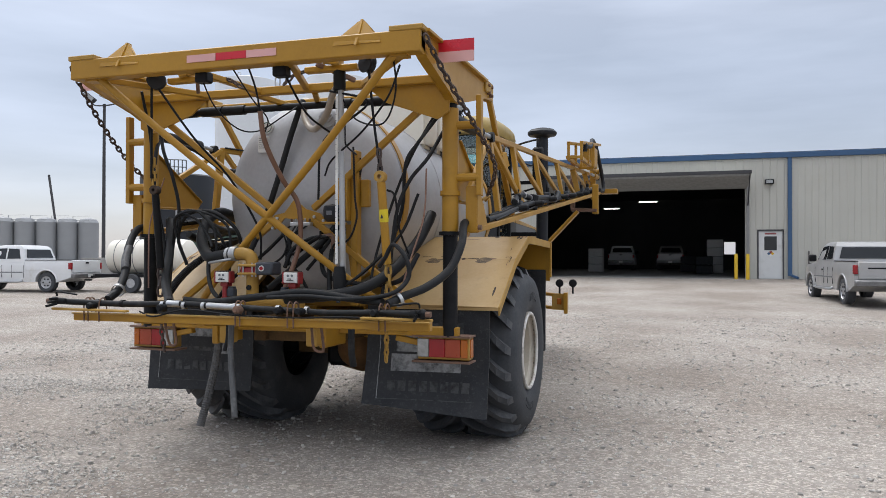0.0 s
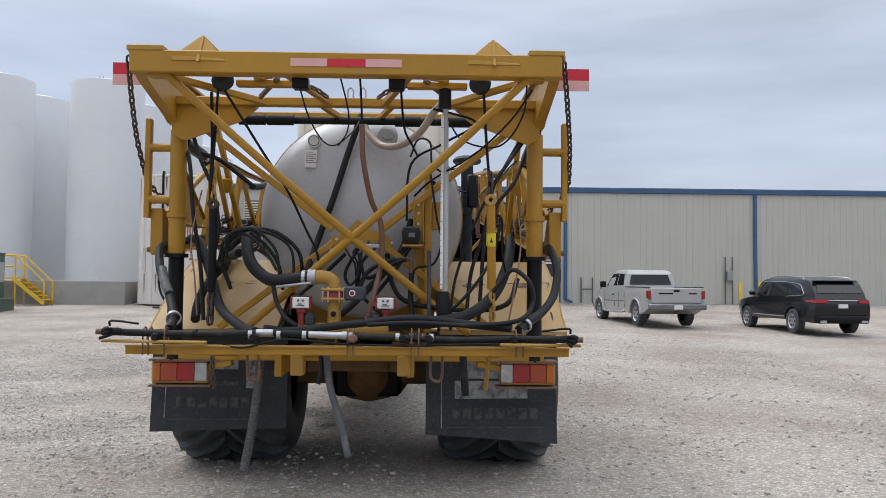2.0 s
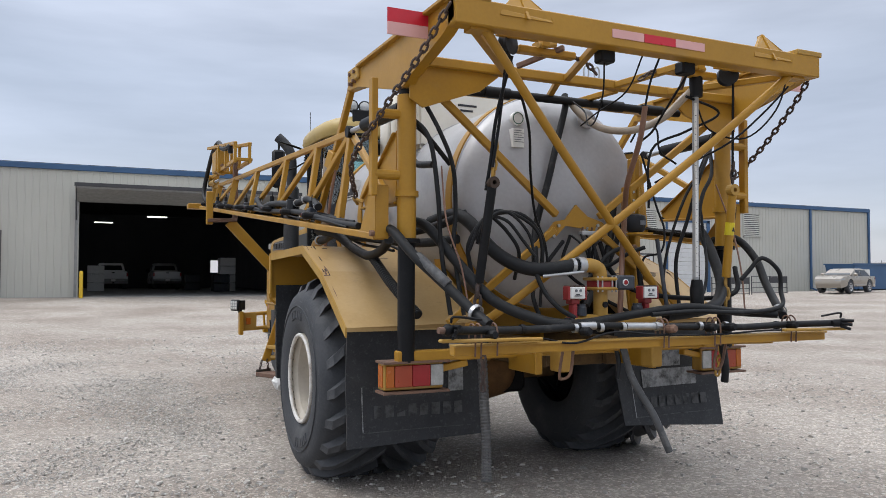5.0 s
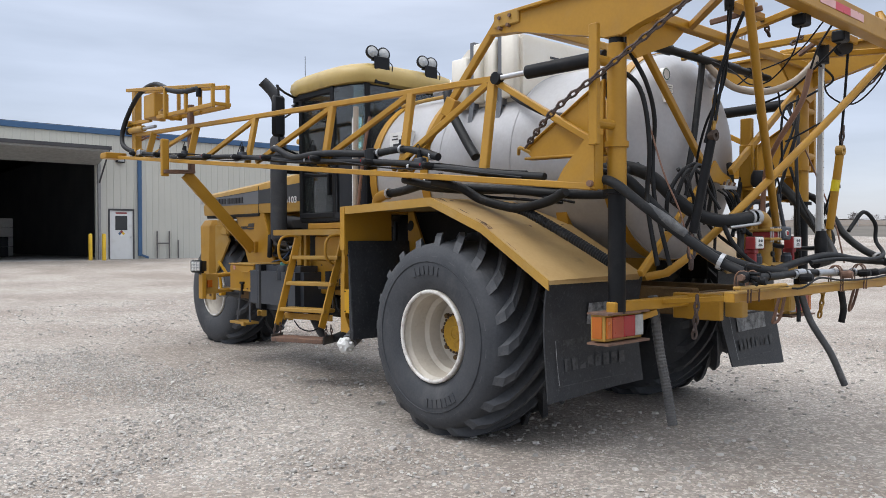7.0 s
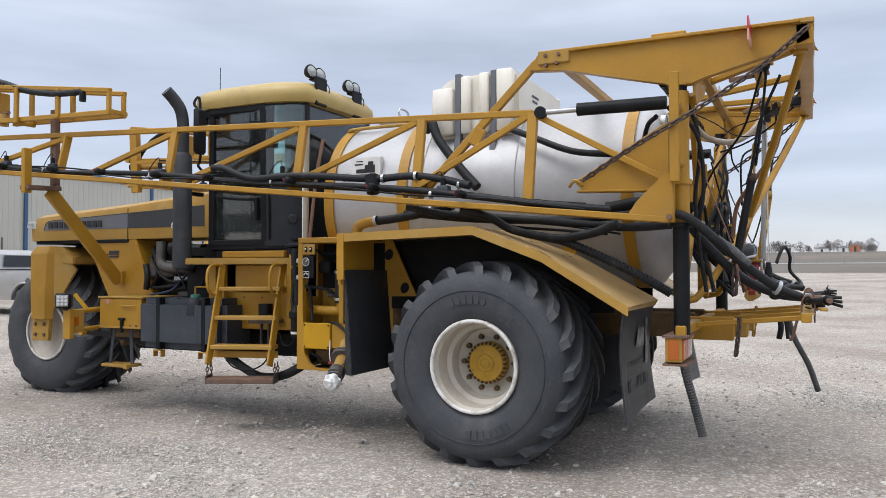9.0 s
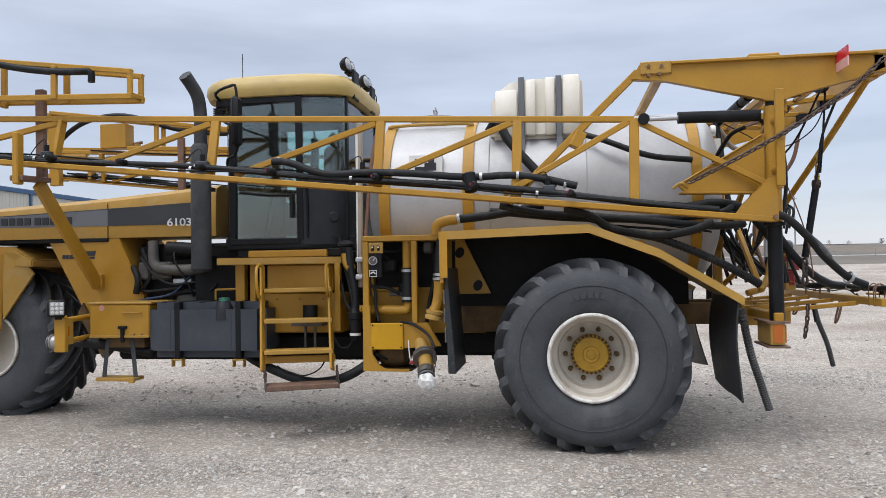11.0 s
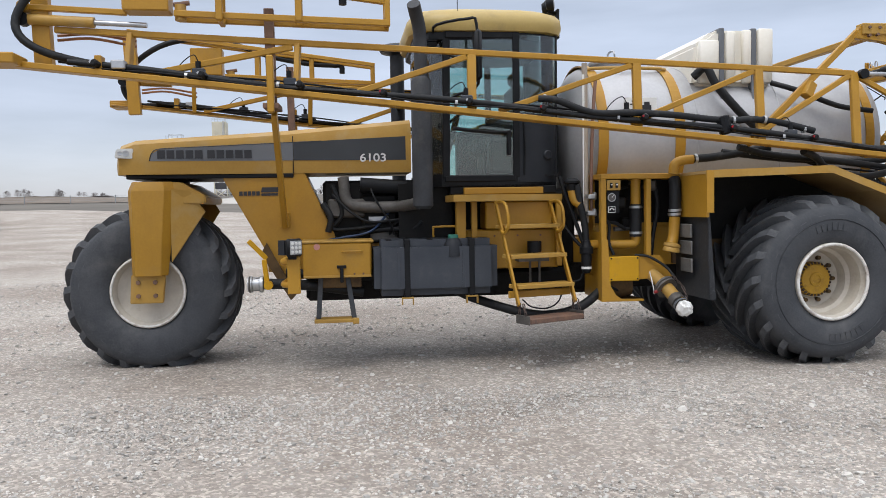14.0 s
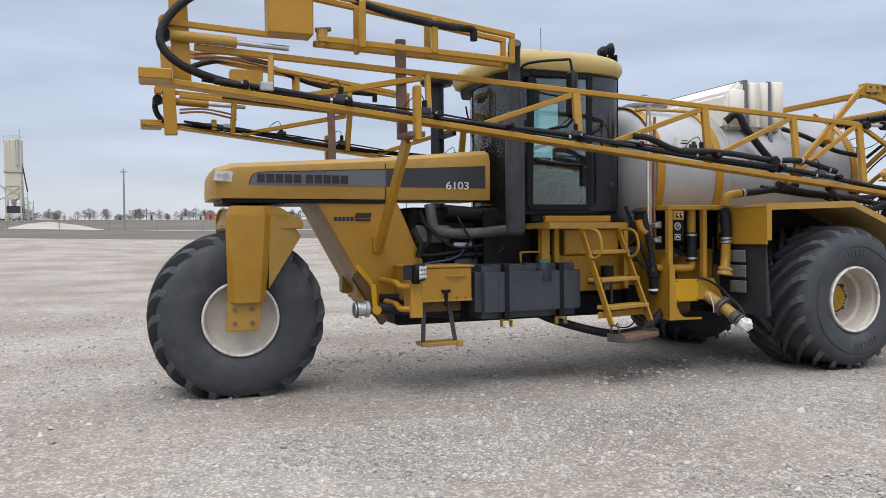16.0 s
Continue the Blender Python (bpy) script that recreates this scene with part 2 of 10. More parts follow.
def beam(p, q, w, h=None, bev=0.006, bm=None, up=(0, 0, 1)):
    """A square bar from p to q: w across, h along the up direction."""
    p, q = Vector(p), Vector(q)
    h = h or w
    d = (q - p).normalized()
    u = Vector(up)
    if abs(d.dot(u)) > 0.98:
        u = Vector((0, 1, 0))
    s = d.cross(u).normalized()
    u = s.cross(d).normalized()
    own = bm is None
    bm = bm or bmesh.new()
    m = Matrix((s, u, d)).transposed().to_4x4()
    m.translation = (p + q) / 2
    r = bmesh.ops.create_cube(bm, size=1, matrix=m @ Matrix.Diagonal((w, h, (q - p).length, 1)))
    if bev and own:
        bmesh.ops.bevel(bm, geom=bm.edges[:], offset=bev, segments=1, affect="EDGES")
    return bm


def cyl(p, q, r, r2=None, n=14, bm=None, caps=True):
    p, q = Vector(p), Vector(q)
    bm = bm or bmesh.new()
    m = (q - p).to_track_quat("Z", "Y").to_matrix().to_4x4()
    m.translation = (p + q) / 2
    bmesh.ops.create_cone(bm, cap_ends=caps, segments=n, radius1=r, radius2=r if r2 is None else r2, depth=(q - p).length, matrix=m)
    return bm


def smooth_path(pts, per=6):
    pts = [Vector(p) for p in pts]
    if len(pts) < 3:
        return pts
    out = []
    ext = [2 * pts[0] - pts[1]] + pts + [2 * pts[-1] - pts[-2]]
    for i in range(1, len(ext) - 2):
        a, b, c, d = ext[i - 1:i + 3]
        for k in range(per):
            t = k / per
            out.append(0.5 * ((2 * b) + (c - a) * t + (2 * a - 5 * b + 4 * c - d) * t * t + (3 * b - a - 3 * c + d) * t ** 3))
    out.append(pts[-1])
    return out


def tube(pts, r, n=8, per=6, bm=None, ribs=0.0):
    """A round hose through the points, with eased bends."""
    path = smooth_path(pts, per)
    bm = bm or bmesh.new()
    prev = None
    side = None
    rings = []
    for i, p in enumerate(path):
        d = (path[min(i + 1, len(path) - 1)] - path[max(i - 1, 0)]).normalized()
        if side is None:
            side = d.orthogonal().normalized()
        side = (side - d * side.dot(d)).normalized()
        up = d.cross(side)
        rr = r * (1 + ribs * (i % 2))
        rings.append([bm.verts.new(p + rr * (math.cos(2 * math.pi * k / n) * side + math.sin(2 * math.pi * k / n) * up)) for k in range(n)])
    for a, b in zip(rings, rings[1:]):
        for k in range(n):
            bm.faces.new((a[k], a[(k + 1) % n], b[(k + 1) % n], b[k]))
    bm.faces.new(rings[0][::-1])
    bm.faces.new(rings[-1])
    return bm


def plate(poly, axis, a0, a1, bev=0.0, bm=None):
    """A polygon of the two other coordinates, in order, drawn out along the axis from a0 to a1."""
    own = bm is None
    bm = bm or bmesh.new()

    def pt(u, v, a):
        return {"x": (a, u, v), "y": (u, a, v), "z": (u, v, a)}[axis]
    lo = [bm.verts.new(pt(u, v, a0)) for u, v in poly]
    hi = [bm.verts.new(pt(u, v, a1)) for u, v in poly]
    bm.faces.new(lo)
    bm.faces.new(hi[::-1])
    for i in range(len(poly)):
        j = (i + 1) % len(poly)
        bm.faces.new((lo[i], lo[j], hi[j], hi[i]))
    if bev and own:
        bmesh.ops.bevel(bm, geom=bm.edges[:], offset=bev, segments=2, affect="EDGES")
    return bm


def lathe(profile, centre, axis, n=24, bm=None, closed=False, caps=True):
    """Spin (radius, height along the axis) round the axis through centre."""
    bm = bm or bmesh.new()
    c, ax = Vector(centre), Vector(axis).normalized()
    s = ax.orthogonal().normalized()
    t = ax.cross(s)
    rings = []
    for r, h in profile:
        rings.append([bm.verts.new(c + ax * h + r * (math.cos(2 * math.pi * k / n) * s + math.sin(2 * math.pi * k / n) * t)) for k in range(n)])
    pairs = list(zip(rings, rings[1:]))
    if closed:
        pairs.append((rings[-1], rings[0]))
    for a, b in pairs:
        for k in range(n):
            bm.faces.new((a[k], a[(k + 1) % n], b[(k + 1) % n], b[k]))
    if caps and not closed:
        if profile[0][0] > 0.002:
            bm.faces.new(rings[0])
        if profile[-1][0] > 0.002:
            bm.faces.new(rings[-1])
    return bm


def ring(centre, axis, R, r, n=12, m=6, bm=None, stretch=(0, 0, 0)):
    """A torus link; stretch draws it out to an oval."""
    bm = bm or bmesh.new()
    c, ax, st = Vector(centre), Vector(axis).normalized(), Vector(stretch)
    s = st.normalized() if st.length > 0 else ax.orthogonal().normalized()
    t = ax.cross(s)
    rr = []
    for i in range(n):
        a = 2 * math.pi * i / n
        d = math.cos(a) * s + math.sin(a) * t
        o = c + R * d + (st if math.cos(a) > 0.01 else -st if math.cos(a) < -0.01 else Vector())
        rr.append([bm.verts.new(o + r * (math.cos(2 * math.pi * k / m) * d + math.sin(2 * math.pi * k / m) * ax)) for k in range(m)])
    for i in range(n):
        a, b = rr[i], rr[(i + 1) % n]
        for k in range(m):
            bm.faces.new((a[k], b[k], b[(k + 1) % m], a[(k + 1) % m]))
    return bm


def chain_mesh(pts, link=0.055, wire=0.008):
    """Oval links along a line of points, each turned a quarter from the last."""
    path = smooth_path(pts, 8)
    bm = bmesh.new()
    run = [0]
    for a, b in zip(path, path[1:]):
        run.append(run[-1] + (b - a).length)
    k, s = 0, link / 2
    while s < run[-1]:
        i = max(j for j in range(len(run)) if run[j] <= s)
        i = min(i, len(path) - 2)
        f = (s - run[i]) / max(1e-6, run[i + 1] - run[i])
        p = path[i].lerp(path[i + 1], f)
        d = (path[i + 1] - path[i]).normalized()
        o = d.orthogonal().normalized()
        ax = o if k % 2 else d.cross(o)
        ring(p, ax, link * 0.30, wire, 8, 5, bm, d * link * 0.32)
        k += 1
        s += link
    return bm


def text_part(name, words, size, m, material, parent, depth=0.002, label="", shear=0.0, bold=0.0):
    cu = bpy.data.curves.new(name, "FONT")
    cu.body, cu.size, cu.extrude, cu.shear, cu.offset = words, size, depth, shear, bold
    tmp = bpy.data.objects.new(name, cu)
    scene.collection.objects.link(tmp)
    me = bpy.data.meshes.new_from_object(tmp.evaluated_get(bpy.context.evaluated_depsgraph_get()))
    bpy.data.objects.remove(tmp)
    me.materials.clear()
    me.materials.append(material)
    me.transform(m)
    ob = new(name, me)
    if parent:
        ob.parent = parent
    return tagged(ob, label) if label else ob


def at_m(bm, m):
    bmesh.ops.transform(bm, matrix=m, verts=bm.verts[:])
    return bm


# ---- ground ----
def ground_z(x, y):
    """The yard rises gently to the shed, and slowly far to the east."""
    ys = (4, 10, 15, 20, 26, 31.5)
    zs = (0, 0.10, 0.22, 0.33, 0.50, 0.75)
    z = float(np.interp(y, ys, zs))
    z -= 0.045 * math.exp(-((x / 1.6) ** 2 + ((y - 6.8) / 1.8) ** 2))
    if x > 24:
        z = max(z, 0) + (min(x, 110) - 24) * 0.029 * (1 if y < 24 else max(0.0, 1 - (y - 24) / 8) if x < 52 else 1)
    return z


def axis_steps(edges):
    out = []
    for a, b, st in edges:
        out += list(np.arange(a, b, st))
    return out + [edges[-1][1]]


gravel = bpy.data.materials.new("crushed_limestone_gravel")
gravel.use_nodes = True
gn, gl_ = gravel.node_tree.nodes, gravel.node_tree.links
gb = gn["Principled BSDF"]
g_tc = gn.new("ShaderNodeTexCoord")
g_big = gn.new("ShaderNodeTexNoise")
g_big.inputs["Scale"].default_value, g_big.inputs["Detail"].default_value = 0.35, 6
g_med = gn.new("ShaderNodeTexNoise")
g_med.inputs["Scale"].default_value, g_med.inputs["Detail"].default_value, g_med.inputs["Roughness"].default_value = 7, 8, 0.7
g_vor = gn.new("ShaderNodeTexVoronoi")
g_vor.inputs["Scale"].default_value = 46
g_vor2 = gn.new("ShaderNodeTexVoronoi")
g_vor2.inputs["Scale"].default_value = 85
for k in (g_big, g_med, g_vor, g_vor2):
    gl_.new(g_tc.outputs["Object"], k.inputs["Vector"])
g_r1 = gn.new("ShaderNodeValToRGB")
g_r1.color_ramp.elements[0].position, g_r1.color_ramp.elements[0].color = 0.34, (0.27, 0.238, 0.206, 1)
g_r1.color_ramp.elements[1].position, g_r1.color_ramp.elements[1].color = 0.66, (0.385, 0.352, 0.315, 1)
gl_.new(g_med.outputs[0], g_r1.inputs[0])
g_r2 = gn.new("ShaderNodeValToRGB")
g_r2.color_ramp.elements[0].position, g_r2.color_ramp.elements[0].color = 0.36, (0.80, 0.76, 0.73, 1)
g_r2.color_ramp.elements[1].position, g_r2.color_ramp.elements[1].color = 0.62, (1.10, 1.10, 1.10, 1)
gl_.new(g_big.outputs[0], g_r2.inputs[0])
g_m = gn.new("ShaderNodeMix")
g_m.data_type, g_m.blend_type = "RGBA", "MULTIPLY"
g_m.inputs[0].default_value = 1
gl_.new(g_r1.outputs[0], g_m.inputs[6])
gl_.new(g_r2.outputs[0], g_m.inputs[7])
g_hsv = gn.new("ShaderNodeSeparateColor")
gl_.new(g_vor.outputs["Color"], g_hsv.inputs[0])
g_sp = gn.new("ShaderNodeMapRange")
g_sp.inputs["To Min"].default_value, g_sp.inputs["To Max"].default_value = 0.82, 1.62
g_pow = gn.new("ShaderNodeMath")
g_pow.operation = "POWER"
g_pow.inputs[1].default_value = 3.2
gl_.new(g_hsv.outputs[0], g_pow.inputs[0])
gl_.new(g_pow.outputs[0], g_sp.inputs[0])
g_m2 = gn.new("ShaderNodeVectorMath")
g_m2.operation = "SCALE"
gl_.new(g_m.outputs[2], g_m2.inputs[0])
gl_.new(g_sp.outputs[0], g_m2.inputs["Scale"])
gl_.new(g_m2.outputs[0], gb.inputs["Base Color"])
gb.inputs["Roughness"].default_value = 0.9
g_add = gn.new("ShaderNodeMath")
g_add.operation = "ADD"
gl_.new(g_vor.outputs[0], g_add.inputs[0])
gl_.new(g_vor2.outputs[0], g_add.inputs[1])
g_bp = gn.new("ShaderNodeBump")
g_bp.inputs["Strength"].default_value, g_bp.inputs["Distance"].default_value = 0.6, 0.015
g_bp.invert = True
gl_.new(g_add.outputs[0], g_bp.inputs["Height"])
gl_.new(g_bp.outputs[0], gb.inputs["Normal"])

gxs = axis_steps([(-1500, -100, 200), (-100, -16, 6), (-16, 12, 0.25), (12, 60, 3), (60, 120, 10), (120, 1500, 230)])
gys = axis_steps([(-1500, -60, 240), (-60, -14, 6), (-14, 14, 0.25), (14, 36, 1.5), (36, 100, 8), (100, 1500, 280)])
gv = []
for gy in gys:
    for gx in gxs:
        near = max(0.0, 1 - max(abs(gx + 2) / 16, abs(gy) / 15))
        gv.append((gx, gy, ground_z(gx, gy) + near * (0.018 * noise.noise((gx * 0.9, gy * 0.9, 0)) + 0.010 * noise.noise((gx * 3.1, gy * 3.1, 4)))))
W_ = len(gxs)
gf = [(j * W_ + i, j * W_ + i + 1, (j + 1) * W_ + i + 1, (j + 1) * W_ + i) for j in range(len(gys) - 1) for i in range(W_ - 1)]
me = bpy.data.meshes.new("ground")
me.from_pydata(gv, [], gf)
me.polygons.foreach_set("use_smooth", [True] * len(me.polygons))
me.materials.append(gravel)
ground = tagged(new("ground", me), "pale crushed limestone gravel yard with tyre tracks", "ground", kind="structure")

# loose stones
stone_mat = surf("limestone_chips", (0.47, 0.45, 0.42), (0.38, 0.36, 0.33), 0.9, 0, 9, 60, 0.2)
sm = stone_mat.node_tree
s_geo, s_map, s_mul = sm.nodes.new("ShaderNodeNewGeometry"), sm.nodes.new("ShaderNodeMapRange"), sm.nodes.new("ShaderNodeVectorMath")
s_mul.operation = "SCALE"
s_map.inputs["To Min"].default_value, s_map.inputs["To Max"].default_value = 0.62, 1.35
s_old = sm.nodes["Principled BSDF"].inputs["Base Color"].links[0].from_socket
sm.links.new(s_geo.outputs["Random Per Island"], s_map.inputs[0])
sm.links.new(s_old, s_mul.inputs[0])
sm.links.new(s_map.outputs[0], s_mul.inputs["Scale"])
sm.links.new(s_mul.outputs[0], sm.nodes["Principled BSDF"].inputs["Base Color"])
rs = np.random.RandomState(5)
ov = np.array([(x, y, z) for z in (-0.7, 1) for x, y in ((-1, -1), (1, -1), (1, 1), (-1, 1))], float)
of = np.array([(0, 1, 5, 4), (1, 2, 6, 5), (2, 3, 7, 6), (3, 0, 4, 7), (4, 5, 6, 7)])


def stones(name, count, size_lo, size_hi, x0, x1, y0, y1, label):
    """Blunt angular chips, thicker in some patches than in others."""
    keep = []
    while len(keep) < count:
        x, y = rs.uniform(x0, x1), rs.uniform(y0, y1)
        if noise.noise((x * 0.55, y * 0.55, 9)) > rs.uniform(-0.6, 0.4):
            keep.append((x, y, ground_z(x, y)))
    c = np.array(keep)
    s = size_lo * (size_hi / size_lo) ** (rs.uniform(size=count) ** 2.4)
    top = np.where(ov[:, 2] > 0, 0.72, 1.0)[None, :, None] * np.array([1, 1, 0])[None, None] + np.array([0, 0, 1])[None, None]
    v = (ov[None] * top + rs.uniform(-0.38, 0.38, (count, 8, 3))) * s[:, None, None]
    v *= np.stack([np.ones(count), rs.uniform(0.6, 1, count), rs.uniform(0.35, 0.6, count)], 1)[:, None]
    a = rs.uniform(0, 6.28, count)
    ca, sa = np.cos(a)[:, None], np.sin(a)[:, None]
    vx = v[..., 0] * ca - v[..., 1] * sa + c[:, :1]
    vy = v[..., 0] * sa + v[..., 1] * ca + c[:, 1:2]
    vz = v[..., 2] + c[:, 2:3] + 0.35 * s[:, None]
    V = np.stack([vx, vy, vz], -1).reshape(-1, 3)
    Fc = (of[None] + 8 * np.arange(count)[:, None, None]).reshape(-1, 4)
    me = bpy.data.meshes.new(name)
    me.from_pydata(V.tolist(), [], Fc.tolist())
    me.materials.append(stone_mat)
    return tagged(new(name, me), label, "gravel", kind="stuff")


stones("gravel_stones", 30000, 0.006, 0.024, -10, 9, -9, 14, "loose pale limestone chips lying on the gravel yard")
stones("gravel_stones", 66000, 0.0032, 0.014, -7.6, -2.0, -4.5, 9.5, "loose pale limestone chips lying on the gravel yard")
stones("gravel_stones", 40000, 0.0035, 0.015, -5.0, 4.6, -6.6, -2.4, "loose pale limestone chips lying on the gravel yard")

stones("gravel_stones", 260, 0.016, 0.045, -1.5, 3.2, -6.6, -3.6, "loose pale limestone rocks lying on the gravel yard")
stones("gravel_stones", 420, 0.014, 0.032, -7.0, 8.0, -8.0, 9.0, "loose pale limestone rocks lying on the gravel yard")

# ---- steel shed ----
metal_wall = surf("beige_ribbed_steel", (0.47, 0.465, 0.42), (0.43, 0.425, 0.385), 0.55, 0, 0.4, 20, 0.0, (0.40, 0.38, 0.33), 0.12, 0.5)
blue_trim = surf("blue_trim_paint", (0.035, 0.095, 0.20), (0.03, 0.08, 0.17), 0.45, 0, 1, 30)
concrete = surf("grey_concrete", (0.33, 0.325, 0.31), (0.26, 0.255, 0.24), 0.85, 0, 1.2, 40, 0.2, (0.2, 0.19, 0.17), 0.2, 1.0)
white_door = surf("white_door_paint", (0.62, 0.63, 0.63), (0.56, 0.57, 0.57), 0.5, 0, 2, 40, 0, (0.4, 0.39, 0.36), 0.2, 2.0)
# Dark steel for fittings; on the shed's inner faces its darkness stands in for shade.
dark_in = surf("dark_and_shaded_steel", (0.06, 0.06, 0.065), (0.045, 0.045, 0.05), 0.8, 0, 0.5, 20)
dark_glass = surf("dark_window_glass", (0.015, 0.018, 0.02), (0.02, 0.022, 0.025), 0.06, 0, 3, 60, rvar=0.03)
boll_y = surf("bollard_yellow", (0.70, 0.45, 0.02), (0.6, 0.38, 0.02), 0.5, 0, 3, 40, 0.05, (0.3, 0.25, 0.15), 0.2, 3)
SY, S0, S1, ST = 32.5, -9.6, 49.5, 6.72
gz = 0.75


def solid(name, boxes, mat, label, cat="wall", bev=0.0, kind="structure"):
    return tagged(part(name, B(*boxes, bev=bev), mat), label, cat, kind=kind)


openings = [(-3.88, 5.9, gz, 5.15), (6.5, 7.57, gz, 3.1), (28.16, 29.2, gz, 3.2), (30.5, 34.0, gz, 5.37)]
segs, x = [], S0
for a, b, z0, z1 in openings:
    segs.append((x, a, SY, SY + 0.2, gz - 0.5, ST))
    segs.append((a, b, SY, SY + 0.2, z1, ST))
    x = b
segs.append((x, S1, SY, SY + 0.2, gz - 0.5, ST))
south = solid("wall_south", segs, metal_wall, "beige ribbed steel shed wall with blue trim")
rib = bmesh.new()
x = S0 + 0.15
while x < S1:
    for a, b, _, _, z0, z1 in segs:
        if a + 0.02 <= x <= b - 0.02:
            plate([(x - 0.035, SY), (x + 0.035, SY), (x + 0.02, SY - 0.018), (x - 0.02, SY - 0.018)], "z", max(z0, gz), z1, bm=rib)
    x += 0.305
tagged(part("wall_rib", rib, metal_wall, south), kind="stuff")
for nm, bx in (("wall_west", (S0, S0 + 0.2, SY + 0.2, 62, gz - 0.5, ST)), ("wall_east", (S1 - 0.2, S1, SY + 0.2, 62, gz - 0.5, ST))):
    solid(nm, [bx], metal_wall, "beige steel end wall of the shed")
# Inside walls, partitions and ceiling carry the shed's shade in their colour.
solid("wall_north", [(S0, 6.1, 62, 62.2, gz - 0.5, ST), (7.0, S1, 62, 62.2, gz - 0.5, ST), (6.1, 7.0, 62, 62.2, gz - 0.5, 2.05), (6.1, 7.0, 62, 62.2, 3.1, ST)], dark_in, "rear wall of the shed, coloured near-black for shade, with one small window opening")
solid("partition", [(7.7, 7.9, SY + 0.2, 62, gz, ST - 0.1), (-9.0, -8.8, SY + 0.2, 62, gz, ST - 0.1)], dark_in, "inner partition of the shed, coloured near-black for shade")
solid("floor", [(S0, S1, SY - 0.3, 62, gz - 0.4, gz + 0.012)], concrete, "stained concrete shed floor", "floor")
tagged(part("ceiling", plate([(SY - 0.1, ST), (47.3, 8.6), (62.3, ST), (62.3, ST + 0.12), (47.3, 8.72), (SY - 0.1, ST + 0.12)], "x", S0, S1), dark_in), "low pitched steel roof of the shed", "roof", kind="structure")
solid("trim", [(S0 - 0.05, S1 + 0.05, SY - 0.12, SY + 0.02, ST - 0.16, ST + 0.10)], blue_trim, "blue eave gutter", "gutter", 0.02)
for x in (-9.5, 7.88, 17.94, 26.0, 34.7, 43.3, 49.42):
    d = part("downspout", B((x - 0.09, x + 0.09, SY - 0.13, SY - 0.03, gz + 0.15, ST - 0.16), bev=0.012), blue_trim)
    tagged(d, "blue square downspout on the shed wall", "downspout", "downspouts", "structure")
    part("downspout_foot", beam((x, SY - 0.08, gz + 0.22), (x + 0.35, SY - 0.25, gz + 0.06), 0.16, 0.10), blue_trim, d)
# big folding door, swung out over the opening
dz = thing("door_1", "large hydraulic shed door folded open overhead", "door", kind="structure")
part("door_leaf", plate([(SY - 0.02, 5.12), (SY - 1.5, 5.62), (SY - 1.5, 5.74), (SY - 0.02, 5.30)], "x", -4.0, 6.0, 0.01), surf("grey_door_liner", (0.30, 0.30, 0.29), None, 0.6), dz, "grey underside of the folded door")
part("door_skin", plate([(SY - 0.03, 5.33), (SY - 1.5, 5.76), (SY - 1.55, 5.84), (SY - 0.03, 5.42)], "x", -4.05, 6.08), metal_wall, dz)
for k in range(33):
    x = -4.0 + k * 0.315
    part("door_rib", beam((x, SY - 0.05, 5.43), (x, SY - 1.52, 5.85), 0.06, 0.03, 0), metal_wall, dz)
part("door_edge", B((-4.08, 6.1, SY - 1.58, SY - 1.5, 5.70, 5.86)), dark_in, dz)
for x in (-4.0, 6.02):
    part("door_arm", beam((x, SY - 1.5, 5.72), (x, SY - 0.12, 4.3), 0.06, 0.05), dark_in, dz)
    part("door_jamb", B((x - 0.06, x + 0.06, SY - 0.14, SY - 0.02, gz, 5.2)), surf("galvanised_jamb", (0.28, 0.28, 0.28), None, 0.5, 0.5), dz)


def walk_door(x0, x1, z1, name, label):
    d = thing(name, label, "door", kind="structure")
    part("door_frame", B((x0 - 0.06, x0, SY - 0.05, SY + 0.1, gz, z1), (x1, x1 + 0.06, SY - 0.05, SY + 0.1, gz, z1), (x0 - 0.06, x1 + 0.06, SY - 0.05, SY + 0.1, z1 - 0.03, z1 + 0.05)), dark_in, d)
    leaf = part("door_leaf", B((x0, x1, SY + 0.0, SY + 0.05, gz + 0.02, z1 - 0.03), bev=0.006), white_door, d, "white steel door leaf")
    w = x1 - x0
    part("door_window", B((x0 + 0.24 * w, x0 + 0.76 * w, SY - 0.012, SY - 0.002, z1 - 0.95, z1 - 0.28)), dark_glass, d, "dark square door window")
    part("window_bead", B((x0 + 0.20 * w, x0 + 0.80 * w, SY - 0.010, SY - 0.001, z1 - 0.99, z1 - 0.95), (x0 + 0.20 * w, x0 + 0.80 * w, SY - 0.010, SY - 0.001, z1 - 0.28, z1 - 0.24), (x0 + 0.20 * w, x0 + 0.24 * w, SY - 0.010, SY - 0.001, z1 - 0.95, z1 - 0.28), (x0 + 0.76 * w, x0 + 0.80 * w, SY - 0.010, SY - 0.001, z1 - 0.95, z1 - 0.28)), white_door, d)
    part("door_sign", B((x0 + 0.26 * w, x0 + 0.74 * w, SY - 0.008, SY - 0.001, z1 - 0.19, z1 - 0.11)), surf("red_sign", (0.25, 0.06, 0.06), None, 0.5), d, "small red sign")
    part("door_handle", cyl((x1 - 0.1, SY - 0.08, gz + 1.05), (x1 - 0.1, SY, gz + 1.05), 0.03, n=10), bare, d)
    return d


